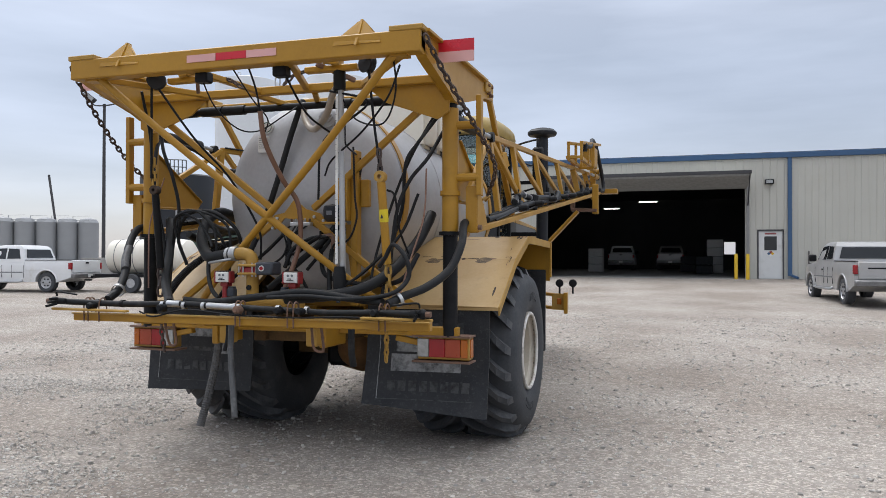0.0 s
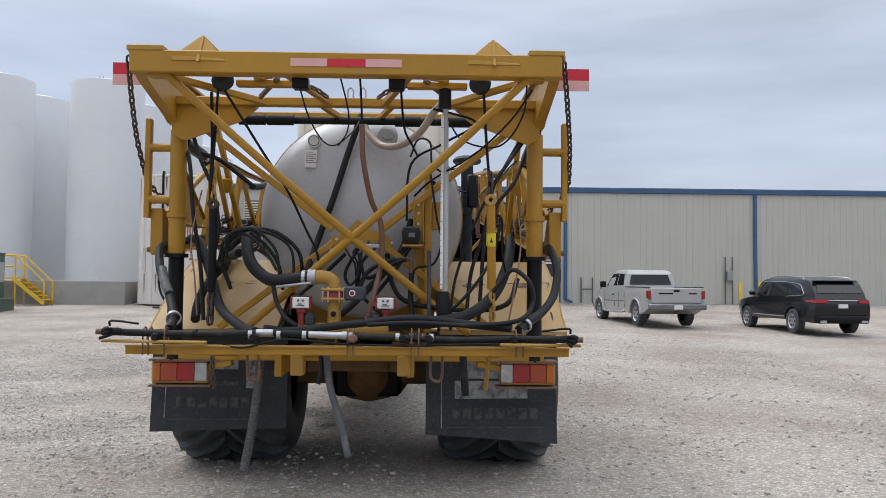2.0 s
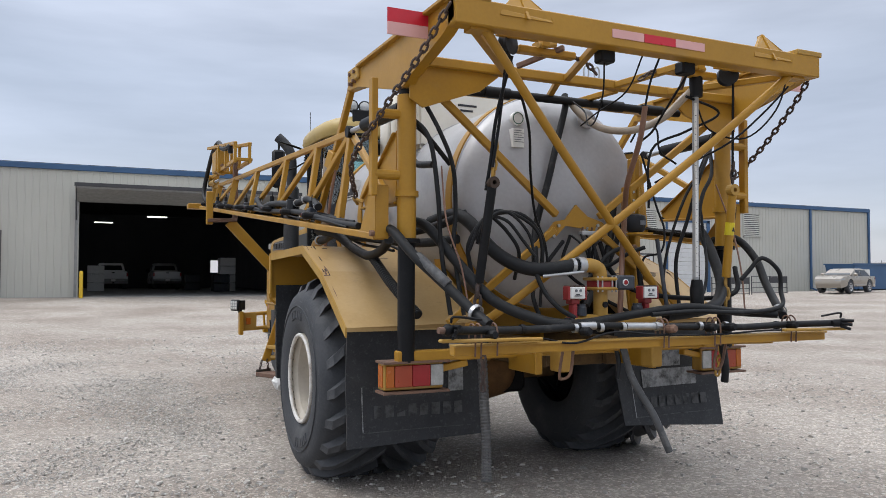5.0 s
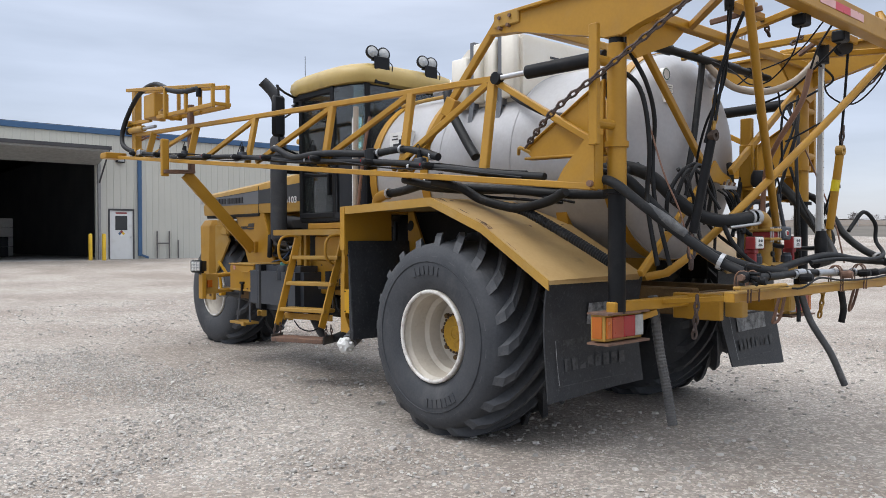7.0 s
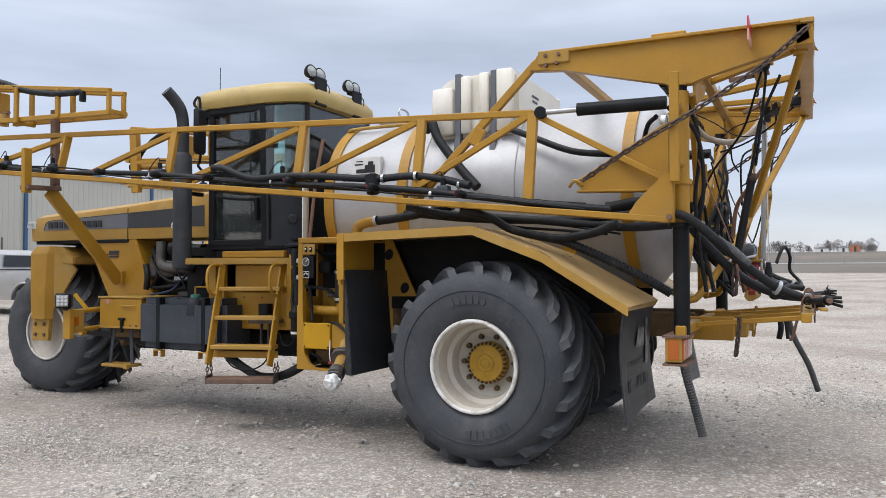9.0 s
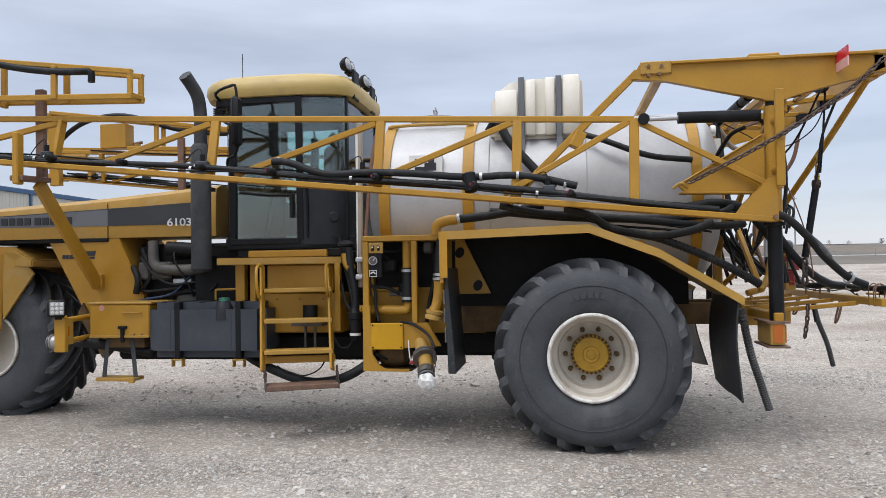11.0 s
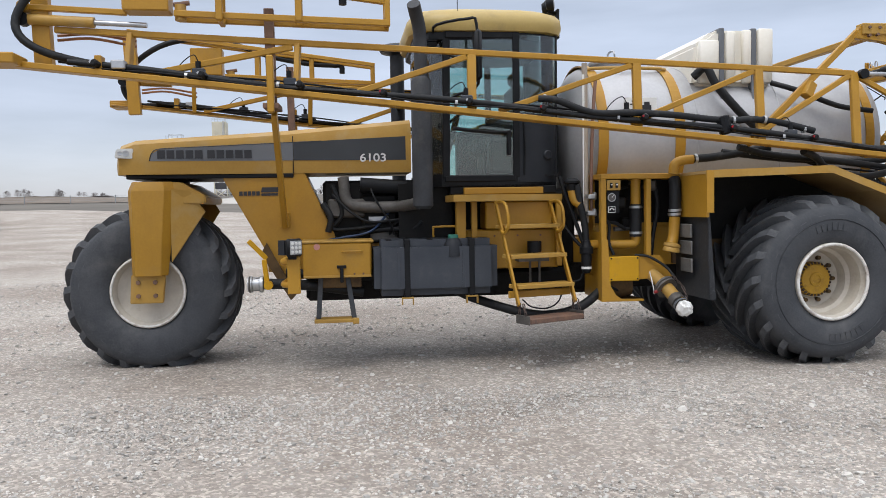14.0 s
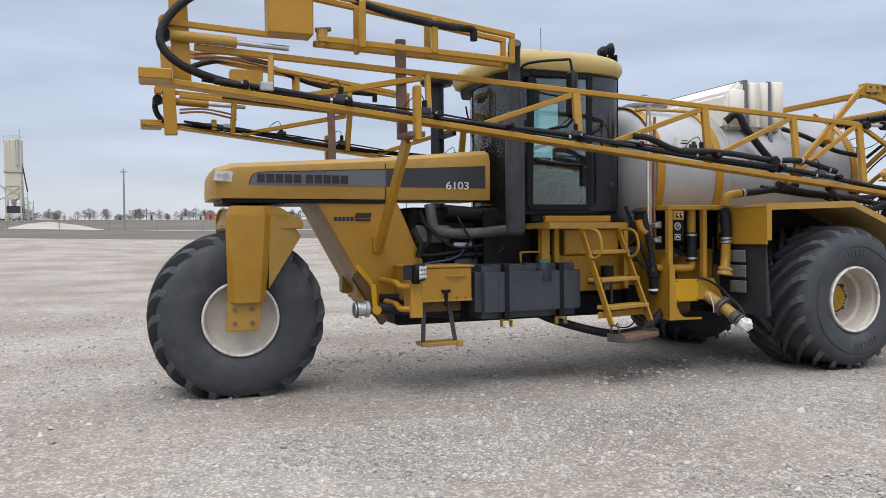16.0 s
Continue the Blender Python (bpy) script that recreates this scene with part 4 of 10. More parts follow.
wagon((13.0, 17.65, ground_z(13.0, 17.65)), 3, navy, "dark blue-black family suv parked on gravel", cat="suv")
wagon((37.5, 25.2, ground_z(37.5, 25.2)), 105, gold_car, "beige sedan parked far off on gravel", 4.7, 1.45, 0.9, True, "sedan")

# blue open dumpster by the shed corner
dx, dy = 44.2, 29.0
du = thing("dumpster", "blue steel open dumpster beside the shed", "dumpster")
z0 = ground_z(dx, dy)
part("bin", plate([(dx - 2.4, z0 + 1.75), (dx + 2.6, z0 + 1.75), (dx + 1.9, z0 + 0.1), (dx - 1.9, z0 + 0.1)], "y", dy - 1.1, dy + 1.1, 0.02), blue_trim, du, "", 40)
part("bin_rim", B((dx - 2.45, dx + 2.65, dy - 1.15, dy - 1.05, z0 + 1.70, z0 + 1.80), (dx - 2.45, dx + 2.65, dy + 1.05, dy + 1.15, z0 + 1.70, z0 + 1.80)), blue_trim, du)
part("skid", B((dx - 1.8, dx + 1.8, dy - 0.8, dy - 0.65, z0, z0 + 0.12), (dx - 1.8, dx + 1.8, dy + 0.65, dy + 0.8, z0, z0 + 0.12)), dark_in, du)
part("bin_label", B((dx - 1.6, dx - 0.9, dy - 1.112, dy - 1.10, z0 + 1.0, z0 + 1.4)), white_plastic, du)

# ---- tank farm west of the shed ----
silo_white = surf("white_silo_paint", (0.61, 0.63, 0.65), (0.56, 0.58, 0.60), 0.5, 0, 0.35, 12, 0.0, (0.5, 0.5, 0.5), 0.15, 0.6)
silos = ((-24.2, 36.5), (-18.3, 37.7), (-24.5, 41.8), (-18.84, 44.0), (-19.1, 52.4), (-19.66, 59.0), (-19.8, 64.7))
for k, (x, y) in enumerate(silos):
    s = thing("storage_silo", "tall smooth white steel storage silo", "silo", (x, y, 0.7), 0, "white storage silos")
    body = lathe([(2.05, 0), (2.05, 12.4), (2.03, 12.45), (1.2, 12.68), (0.0, 12.8)], (0, 0, 0), (0, 0, 1), 48)
    part("shell", body, silo_white, s, "", 30)
    for z in (2.4, 4.8, 7.2, 9.6):
        part("weld_ring", ring((0, 0, z), (0, 0, 1), 2.05, 0.008, 48, 4), silo_white, s)
    part("top_eye", ring((0.0, -1.0, 12.8), (0, 1, 0), 0.12, 0.02, 12, 5), bare, s)
    part("manhole", lathe([(0.32, -0.05), (0.32, 0.05), (0.26, 0.06), (0, 0.06)], (0.3, -2.06, 0.9), (0, -1, 0), 18), silo_white, s)
cw = solid("containment_wall", [(-30, -13.4, 28.3, 28.55, 0.3, 1.70), (-13.65, -13.4, 28.55, 70, 0.3, 1.70), (-30, -29.75, 28.55, 70, 0.3, 1.70)], concrete, "grey concrete containment wall round the silos", "wall", 0.02)
stair = thing("access_stair", "yellow steel stair over the containment wall", "stair", (0.36, 0, -0.06))
for k in range(6):
    part("tread", B((-18.3 + k * 0.22, -18.08 + k * 0.22, 27.3, 28.1, 0.72 + 1.1 - k * 0.19, 0.76 + 1.1 - k * 0.19)), boll_y, stair)
for y in (27.3, 28.1):
    part("stringer", beam((-18.4, y, 1.85), (-17.0, y, 0.72), 0.05, 0.16), boll_y, stair)
    part("platform_rail", cyl((-20.6, y, 2.9), (-18.3, y, 2.9), 0.035, n=8), boll_y, stair)
    part("platform_rail", cyl((-20.6, y, 2.4), (-18.3, y, 2.4), 0.03, n=8), boll_y, stair)
    part("stair_rail", cyl((-18.3, y, 2.9), (-17.0, y, 1.7), 0.035, n=8), boll_y, stair)
    for x in (-20.6, -19.4, -18.3):
        part("stair_post", cyl((x, y, 0.7), (x, y, 2.9), 0.035, n=8), boll_y, stair)
    part("stair_post", cyl((-17.0, y, 0.7), (-17.0, y, 1.7), 0.035, n=8), boll_y, stair)
part("platform", B((-20.6, -18.3, 27.3, 28.1, 1.83, 1.89)), boll_y, stair)
# rust streaked white tank
rusty_white = surf("rust_streaked_white", (0.62, 0.60, 0.58), (0.56, 0.53, 0.50), 0.6, 0, 0.8, 20, 0.05, (0.30, 0.17, 0.10), 0.16, 1.1)
rust_stain = surf("rust_stain", (0.28, 0.15, 0.085), (0.20, 0.10, 0.06), 0.8, 0, 3, 30, 0.05, (0.5, 0.46, 0.42), 0.35, 6)
wt = thing("old_tank", "old white steel tank with rust streaks and a black hose", "tank", (-11.15, 29.6, 0.66))
part("shell", lathe([(2.02, 0), (2.02, 5.85), (2.04, 5.87), (2.04, 5.95), (1.97, 5.97), (0, 6.15)], (0, 0, 0), (0, 0, 1), 40), rusty_white, wt, "", 30)
for k in range(8):
    a = -2.6 + k * 0.3
    part("seam", B((2.022 * math.cos(a) - 0.02, 2.022 * math.cos(a) + 0.02, 2.022 * math.sin(a) - 0.02, 2.022 * math.sin(a) + 0.02, 0, 5.9)), rusty_white, wt)
part("stand_pipe", tube([(-0.35, -1.9, 6.05), (-0.35, -2.05, 5.9), (-0.35, -2.08, 4.0), (-0.4, -2.08, 2.0), (-0.42, -2.1, 0.9), (-0.1, -2.2, 0.2), (0.5, -2.6, 0.08)], 0.05, 8), black, wt)
for k in range(3):
    part("tank_lettering", B((0.35, 1.0 - 0.2 * (k % 2), -1.93 + 0.1, -1.80 + 0.1, 2.05 - k * 0.16, 2.13 - k * 0.16)), rust, wt)
for k, off in enumerate((0.0, 0.5, 1.1)):
    z = ground_z(-10, 26) + 0.05
    h = part("ground_hose", tube([(-11.5 + off, 26.6 - off * 0.3, z), (-10.3, 26.0 - off, z), (-9.0 + off, 25.8, z), (-8.2, 26.4 - off, z), (-9.5, 27.0, z + 0.05 * k)], 0.05, 8), hose_mat, None, "", 60)
    tagged(h, "black hose lying on gravel beside the old tank", "hose", "ground hoses")
rr_t = random.Random(12)
for k in range(26):
    a = rr_t.uniform(-2.75, -0.4)
    z, h = rr_t.choice((5.85, 5.85, 3.9, 2.6, 1.4, 4.8)), rr_t.uniform(0.25, 1.3)
    da = rr_t.uniform(0.008, 0.03)
    bm = bmesh.new()
    q = [bm.verts.new((2.027 * math.cos(a + u), 2.027 * math.sin(a + u), zz)) for u, zz in ((-da, z), (da, z), (da * 0.4, z - h), (-da * 0.3, z - h * 0.9))]
    bm.faces.new(q)
    part("rust_streak", bm, rust_stain, wt)
# transformer
tf = thing("transformer_box", "dark green pad transformer cabinet on a concrete pad", "transformer", (-17.95, 23.9, ground_z(-17.95, 23.9) + 0.3), 10)
tgreen = surf("transformer_green", (0.035, 0.075, 0.055), (0.03, 0.065, 0.048), 0.5, 0, 2, 40, 0, (0.1, 0.1, 0.08), 0.2, 2)
part("pad", B((-1.25, 1.35, -1.0, 1.0, -0.45, 0.22), bev=0.02), tgreen, tf)
part("housing", B((-1.0, 1.0, -0.8, 0.8, 0.25, 2.05), (-1.03, 1.03, -0.83, 0.83, 2.05, 2.11), bev=0.02), tgreen, tf)
part("door_seam", B((-0.02, 0.02, -0.81, -0.80, 0.3, 2.0)), dark_in, tf)
part("warning_label", B((0.05, 0.25, -0.808, -0.80, 1.75, 1.95), (0.1, 0.22, -0.808, -0.80, 1.1, 1.3)), white_plastic, tf)
part("side_box", B((1.03, 1.15, -0.5, 0.3, 0.9, 1.7), bev=0.01), bare, tf)
# dark tank with a winding stair
dk = surf("dark_tank_paint", (0.012, 0.0155, 0.022), (0.017, 0.020, 0.027), 0.6, 0, 0.5, 20)
bt = thing("dark_storage_tank", "large dark steel storage tank with roof railing", "tank", (-36.1, 45.5, 0.6))
part("shell", lathe([(3.0, 0), (3.0, 7.55), (2.8, 7.68), (0, 8.0)], (0, 0, 0), (0, 0, 1), 48), dk, bt, "", 30)
for k in range(30):
    a = -2.6 + k * 0.055
    part("stair_tread", B((3.25 * math.cos(a) - 0.3, 3.25 * math.cos(a) + 0.3, 3.25 * math.sin(a) - 0.14, 3.25 * math.sin(a) + 0.14, 0.4 + k * 0.235, 0.46 + k * 0.235)), dark_in, bt)
part("stair_rail", tube([(3.5 * math.cos(-2.6 + k * 0.055), 3.5 * math.sin(-2.6 + k * 0.055), 1.4 + k * 0.235) for k in range(0, 30, 3)], 0.04, 6, 2), dark_in, bt)
part("fill_pipe", cyl((1.7, -2.62, 0), (1.7, -2.62, 7.9), 0.09, n=8), bare, bt)
for a0, a1 in ((-1.40, -0.75),):
    for k in range(7):
        a = a0 + (a1 - a0) * k / 6
        part("roof_post", cyl((2.75 * math.cos(a), 2.75 * math.sin(a), 7.5), (2.75 * math.cos(a), 2.75 * math.sin(a), 8.7), 0.04, n=6), dark_in, bt)
    for z in (8.15, 8.7):
        part("roof_rail", tube([(2.75 * math.cos(a0 + (a1 - a0) * k / 6), 2.75 * math.sin(a0 + (a1 - a0) * k / 6), z) for k in range(7)], 0.035, 6, 2), dark_in, bt)
# nurse trailer
nt_ = thing("nurse_trailer", "white nurse tank strapped on a flat trailer", "trailer", (-18.3, 19.3, ground_z(-18.3, 19.3)), 186)
part("deck", B((-2.4, 1.7, -0.95, 0.95, 0.62, 0.74)), black, nt_)
part("tongue", beam((1.6, 0.5, 0.64), (2.95, 0, 0.58), 0.08, 0.1), black, nt_)
part("tongue", beam((1.6, -0.5, 0.64), (2.95, 0, 0.58), 0.08, 0.1), black, nt_)
tk_ = part("poly_tank", lathe([(0, -1.9), (0.5, -1.85), (0.70, -1.68), (0.73, -1.4), (0.73, 1.4), (0.70, 1.68), (0.5, 1.85), (0, 1.9)], (-0.3, 0, 1.45), (1, 0, 0), 32), white_poly, nt_, "white poly tank", 40)
for dx_ in (-1.3, -0.45, 0.45, 1.3):
    part("tank_strap", ring((-0.3 + dx_, 0, 1.45), (1, 0, 0), 0.732, 0.015, 32, 5), grey_decal, tk_)
part("emblem", B((-0.75, -0.45, 0.74, 0.765, 1.5, 1.7), bev=0.01), red, tk_)
part("tank_hatch", lathe([(0.2, 2.22), (0.2, 2.32), (0, 2.34)], (-0.3, 0, -0.08), (0, 0, 1), 16), white_plastic, tk_)
for x in (-0.95, 0.0):
    for y in (-0.95, 0.95):
        w_ = part("wheel", lathe([(0.19, -0.11), (0.36, -0.12), (0.38, -0.08), (0.38, 0.08), (0.36, 0.12), (0.19, 0.11)], (x, y, 0.38), (0, 1, 0), 22, caps=False), rubber, nt_, "", 40)
        part("rim", lathe([(0.20, 0.10), (0.18, 0.06), (0.06, 0.04), (0, 0.06)], (x, y, 0.38), (0, math.copysign(1, y), 0), 18), bare, w_, "", 40)
# lamp pole
lp_ = thing("yard_light_pole", "dark yard light pole on a yellow concrete base", "light pole", (-29.2, 29.2, 0.72))
part("base", lathe([(0.33, -0.1), (0.33, 0.85), (0, 0.9)], (0, 0, 0), (0, 0, 1), 18), boll_y, lp_, "", 40)
part("shaft", cyl((0, 0, 0.8), (0, 0, 9.95), 0.11, 0.08, 10), dark_in, lp_, "", 40)
part("lamp_yoke", tube([(-0.85, 0, 10.3), (-0.80, 0, 9.98), (-0.4, 0, 9.88), (0.4, 0, 9.88), (0.85, 0, 9.98), (0.9, 0, 10.3)], 0.04, 6, 4), dark_in, lp_, "bent steel lamp yoke")
for x, tip, turn in ((-1.05, 38, 25), (0.12, 20, -15), (0.95, -8, -20)):
    m_ = Matrix.Translation((x, 0, 10.42)) @ Matrix.Rotation(radians(turn), 4, "Z") @ Matrix.Rotation(radians(tip), 4, "Y")
    hd = part("lamp_head", at_m(B((-0.36, 0.36, -0.24, 0.24, -0.13, 0.13), bev=0.04), m_), dark_in, lp_)
    part("lamp_visor", at_m(B((-0.30, 0.30, -0.256, -0.242, -0.10, 0.10)), m_), lens_glass, hd)
# far grey bins and a crane
bins_mat = surf("galvanised_bin", (0.30, 0.31, 0.32), (0.26, 0.27, 0.28), 0.5, 0.3, 0.3, 8)
for k in range(5):
    x, y = -131 + k * 3.2, 116 + k * 2.4
    g = thing("grain_bin", "grey steel grain bin far off", "grain bin", (x, y, 0.7), 0, "far grain bins")
    part("shell", lathe([(2.05, 0), (2.05, 8.2), (1.6, 8.9), (0, 9.3)], (0, 0, 0), (0, 0, 1), 24), bins_mat, g, "", 30)
    part("catwalk", B((-2.2, 2.2, -2.1, -2.0, 8.6, 8.7), (-2.2, 2.2, -2.1, -2.05, 9.5, 9.55), (-2.2, -2.1, -2.1, -2.0, 8.6, 9.5)), bare, g)
crn = thing("crane", "thin lattice crane boom far behind the bins", "crane", (-128, 128, 0.75))
part("crane_boom", beam((0, 0, 1.5), (-3.2, 0, 19), 0.35, 0.35, 0), dark_in, crn)
part("crane_base", B((-1.5, 1.5, -1, 1, -0.1, 1.8)), dark_in, crn)

# ---- far country to the east ----
field = surf("dry_field", (0.115, 0.10, 0.078), (0.085, 0.075, 0.06), 0.95, 0, 0.02, 0.5)
dirt_pile = surf("spoil_heap", (0.16, 0.13, 0.105), (0.12, 0.10, 0.08), 0.95, 0, 0.2, 3, 0.3)
pale_pile = surf("sand_heap", (0.42, 0.40, 0.37), (0.36, 0.34, 0.31), 0.95, 0, 0.2, 3, 0.3)
EZ = ground_z(110, 0)


def far_z(x):
    return EZ + float(np.interp(x, (112, 160, 240, 330, 1400), (0.12, 1.2, 3.5, 6.2, 12.0)))



def heap(at, L, W, H, mat, label, seed):
    rr = random.Random(seed)
    bm = bmesh.new()
    n, mq = 28, 6
    rings = []
    for j in range(mq + 1):
        f = j / mq
        rings.append([bm.verts.new((at[0] + (W * (1 - f) ** 0.9 * math.cos(6.283 * k / n)) * (1 + 0.08 * rr.uniform(-1, 1)), at[1] + (L * (1 - f) ** 0.75 * math.sin(6.283 * k / n)) * (1 + 0.08 * rr.uniform(-1, 1)), at[2] - 0.2 + H * f * (1 + 0.1 * rr.uniform(-1, 1)))) for k in range(n)])
    for a, b in zip(rings, rings[1:]):
        for k in range(n):
            bm.faces.new((a[k], a[(k + 1) % n], b[(k + 1) % n], b[k]))
    bm.faces.new(rings[-1])
    return tagged(part("spoil_mound", bm, mat, None, "", 60), label, "earth mound", "earth mounds")


verge_mat = surf("dark_verge_soil", (0.12, 0.105, 0.085), (0.085, 0.075, 0.062), 0.95, 0, 0.08, 1.5, 0.2, (0.17, 0.15, 0.11), 0.3, 0.3)
verge = bmesh.new()
vx_ = (71, 80, 90, 100, 110, 113)
vrows = [[verge.verts.new((x + (1.2 * noise.noise((y * 0.05, x, 3)) if x == 71 else 0), y, ground_z(x, y) + (0.03 if x > 71 else 0.004))) for x in vx_] for y in gys if -400 < y < 400]
for a, b in zip(vrows, vrows[1:]):
    for i in range(len(vx_) - 1):
        verge.faces.new((a[i], a[i + 1], b[i + 1], b[i]))
tagged(part("verge", verge, verge_mat), "dark bare soil strip along the yard fence", "verge", kind="structure")
fence = thing("wire_fence", "low wire fence on thin grey posts along the yard", "fence", (0, 0, 0))
for k in range(26):
    y = -58 + k * 6.4 + 0.08
    part("post", cyl((112, y, ground_z(112, y) - 0.1), (112, y, ground_z(112, y) + 1.25), 0.06, n=6), bins_mat, fence)
for h in (0.45, 0.8, 1.15):
    part("wire", tube([(112, -58 + k * 6.4, ground_z(112, -58 + k * 6.4) + h) for k in range(26)], 0.012, 4, 1), bins_mat, fence)
band = bmesh.new()
cols_ = [(112, 0.12), (160, 1.2), (240, 3.5), (330, 6.2), (1400, 12.0)]
rows_ = [[band.verts.new((x, y, EZ + h)) for x, h in cols_] for y in (-1400, -300, 0, 300, 1400)]
for a, b in zip(rows_, rows_[1:]):
    for i in range(len(cols_) - 1):
        band.faces.new((a[i], a[i + 1], b[i + 1], b[i]))
tagged(part("field", band, field), "flat dry brown field beyond the yard", "field", kind="structure")
heap((122, 21.3, EZ), 9.5, 4, 1.75, pale_pile, "long pale sand heap below the batch plant", 1)
heap((190, 78, far_z(190)), 45, 12, 1.8, dirt_pile, "long brown spoil heap far off", 2)
heap((170, -35, far_z(170)), 60, 8, 1.6, dirt_pile, "low brown spoil bank far off", 3)
heap((150, -110, far_z(150)), 60, 10, 2.6, dirt_pile, "low brown spoil bank far off", 4)
# batch plant towers
cream_silo = surf("cream_silo_paint", (0.62, 0.58, 0.46), (0.56, 0.52, 0.41), 0.6, 0, 0.3, 6)
pale_duct = surf("pale_duct", (0.50, 0.49, 0.46), (0.42, 0.41, 0.39), 0.6, 0, 0.5, 8)
SB = far_z(260)
pa = thing("cement_silo", "slim cream cement silo on a braced lattice base", "silo", (260, 58.8, SB))
hs_ = 11.75 - SB
part("shell", lathe([(2.2, hs_ - 1.2), (2.6, hs_), (2.6, 26.2 - SB), (2.45, 26.45 - SB), (0, 26.7 - SB)], (0, 0, 0), (0, 0, 1), 28), cream_silo, pa, "", 30)
part("silo_mark", B((-2.62, -2.58, -1.0, 0.7, 24.2 - SB, 24.6 - SB), (-2.62, -2.58, -0.6, 0.6, 23.2 - SB, 23.4 - SB)), dark_in, pa)
for sy in (-2.1, 2.1):
    for sx in (-2.1, 2.1):
        part("leg", cyl((sx, sy, -0.3), (sx, sy, hs_), 0.24, n=6), cream_silo, pa)
    for z0, z1 in ((0.2, hs_ * 0.5), (hs_ * 0.5, hs_)):
        part("leg_brace", cyl((-2.1, sy, z0), (-2.1, -sy, z1), 0.15, n=5), cream_silo, pa)
        part("leg_brace", cyl((2.1, sy, z0), (-2.1, sy, z1), 0.15, n=5), cream_silo, pa)
for z in (hs_ * 0.5, hs_):
    part("leg_tie", B((-2.25, -1.95, -2.1, 2.1, z - 0.15, z + 0.15), (1.95, 2.25, -2.1, 2.1, z - 0.15, z + 0.15)), cream_silo, pa)
for k in range(9):
    a = math.pi * 2 * k / 9
    part("top_rail_post", cyl((2.45 * math.cos(a), 2.45 * math.sin(a), 26.3 - SB), (2.45 * math.cos(a), 2.45 * math.sin(a), 27.6 - SB), 0.06, n=5), bare, pa)
part("top_rail", ring((0, 0, 27.6 - SB), (0, 0, 1), 2.45, 0.06, 20, 5), bare, pa)
for dy in (2.75, 3.15):
    part("ladder_rail", B((-0.35, -0.25, dy, dy + 0.1, 1.0, 27.4 - SB)), bare, pa)
for k in range(28):
    part("ladder_hoop", B((-0.7, -0.25, 2.75, 3.2, 1.5 + k * 0.68, 1.58 + k * 0.68)), bare, pa)
part("ladder_landing", B((-1.0, 0.6, 2.7, 4.2, 17.6 - SB, 17.75 - SB), (-1.0, -0.9, 2.7, 4.2, 17.75 - SB, 18.9 - SB), (-1.0, 0.6, 4.1, 4.2, 18.75 - SB, 18.9 - SB)), bare, pa)
PB = far_z(300)
pb = thing("batch_plant", "cream concrete batch plant tower with dark mixer house", "batch plant", (300, 50.3, PB))
part("tower", B((-2.6, 2.6, -2.7, 2.7, 25.2 - PB, 36.2 - PB), bev=0.12), cream_silo, pb)
for y in (-0.9, 0.9, 1.9):
    part("tower_rib", B((-2.75, -2.6, y - 0.14, y + 0.14, 25.4 - PB, 36.0 - PB)), cream_silo, pb)
part("filter_duct", cyl((-2.9, -1.6, 27.0 - PB), (-2.9, -1.6, 36.4 - PB), 0.42, n=12), pale_duct, pb, "", 40)
part("tower_band", B((-2.8, 2.8, -2.9, 2.9, 24.7 - PB, 25.2 - PB)), pale_duct, pb)
part("lower_tower", B((-2.5, 2.5, -2.5, 2.5, 19.8 - PB, 24.7 - PB), bev=0.1), cream_silo, pb)
part("hopper", plate([(-2.4, 19.8 - PB), (2.4, 19.8 - PB), (1.3, 15.4 - PB), (-1.3, 15.4 - PB)], "x", -2.3, 2.3), cream_silo, pb)
part("chute", lathe([(1.1, 15.6 - PB), (0.7, 13.0 - PB)], (-1.0, 0, 0), (0, 0, 1), 14), pale_duct, pb, "", 40)
part("mixer_house", B((-2.3, 2.3, -2.3, 2.3, 10.6 - PB, 13.0 - PB), bev=0.05), dark_in, pb)
for sy in (-2.4, 2.4):
    for sx in (-2.4, 2.4):
        part("leg", cyl((sx, sy, -0.3), (sx, sy, 20.0 - PB), 0.26, n=6), cream_silo, pb)
    for z0, z1 in ((7.0, 10.4), (13.2, 16.5), (16.5, 19.8)):
        part("leg_brace", cyl((-2.4, sy, z0 - PB), (-2.4, -sy, z1 - PB), 0.16, n=5), cream_silo, pb)
for z in (36.9, 37.5):
    part("tower_rail", B((-2.6, -2.5, -2.6, 2.6, z - PB, z - PB + 0.08), (2.5, 2.6, -2.6, 2.6, z - PB, z - PB + 0.08)), bare, pb)
for k in range(6):
    part("rail_post", B((-2.6, -2.5, -2.6 + k * 1.03, -2.52 + k * 1.03, 36.2 - PB, 37.5 - PB)), bare, pb)
part("mast", cyl((-0.5, -2.0, 36.2 - PB), (-0.5, -2.0, 40.0 - PB), 0.12, n=6), bare, pb)
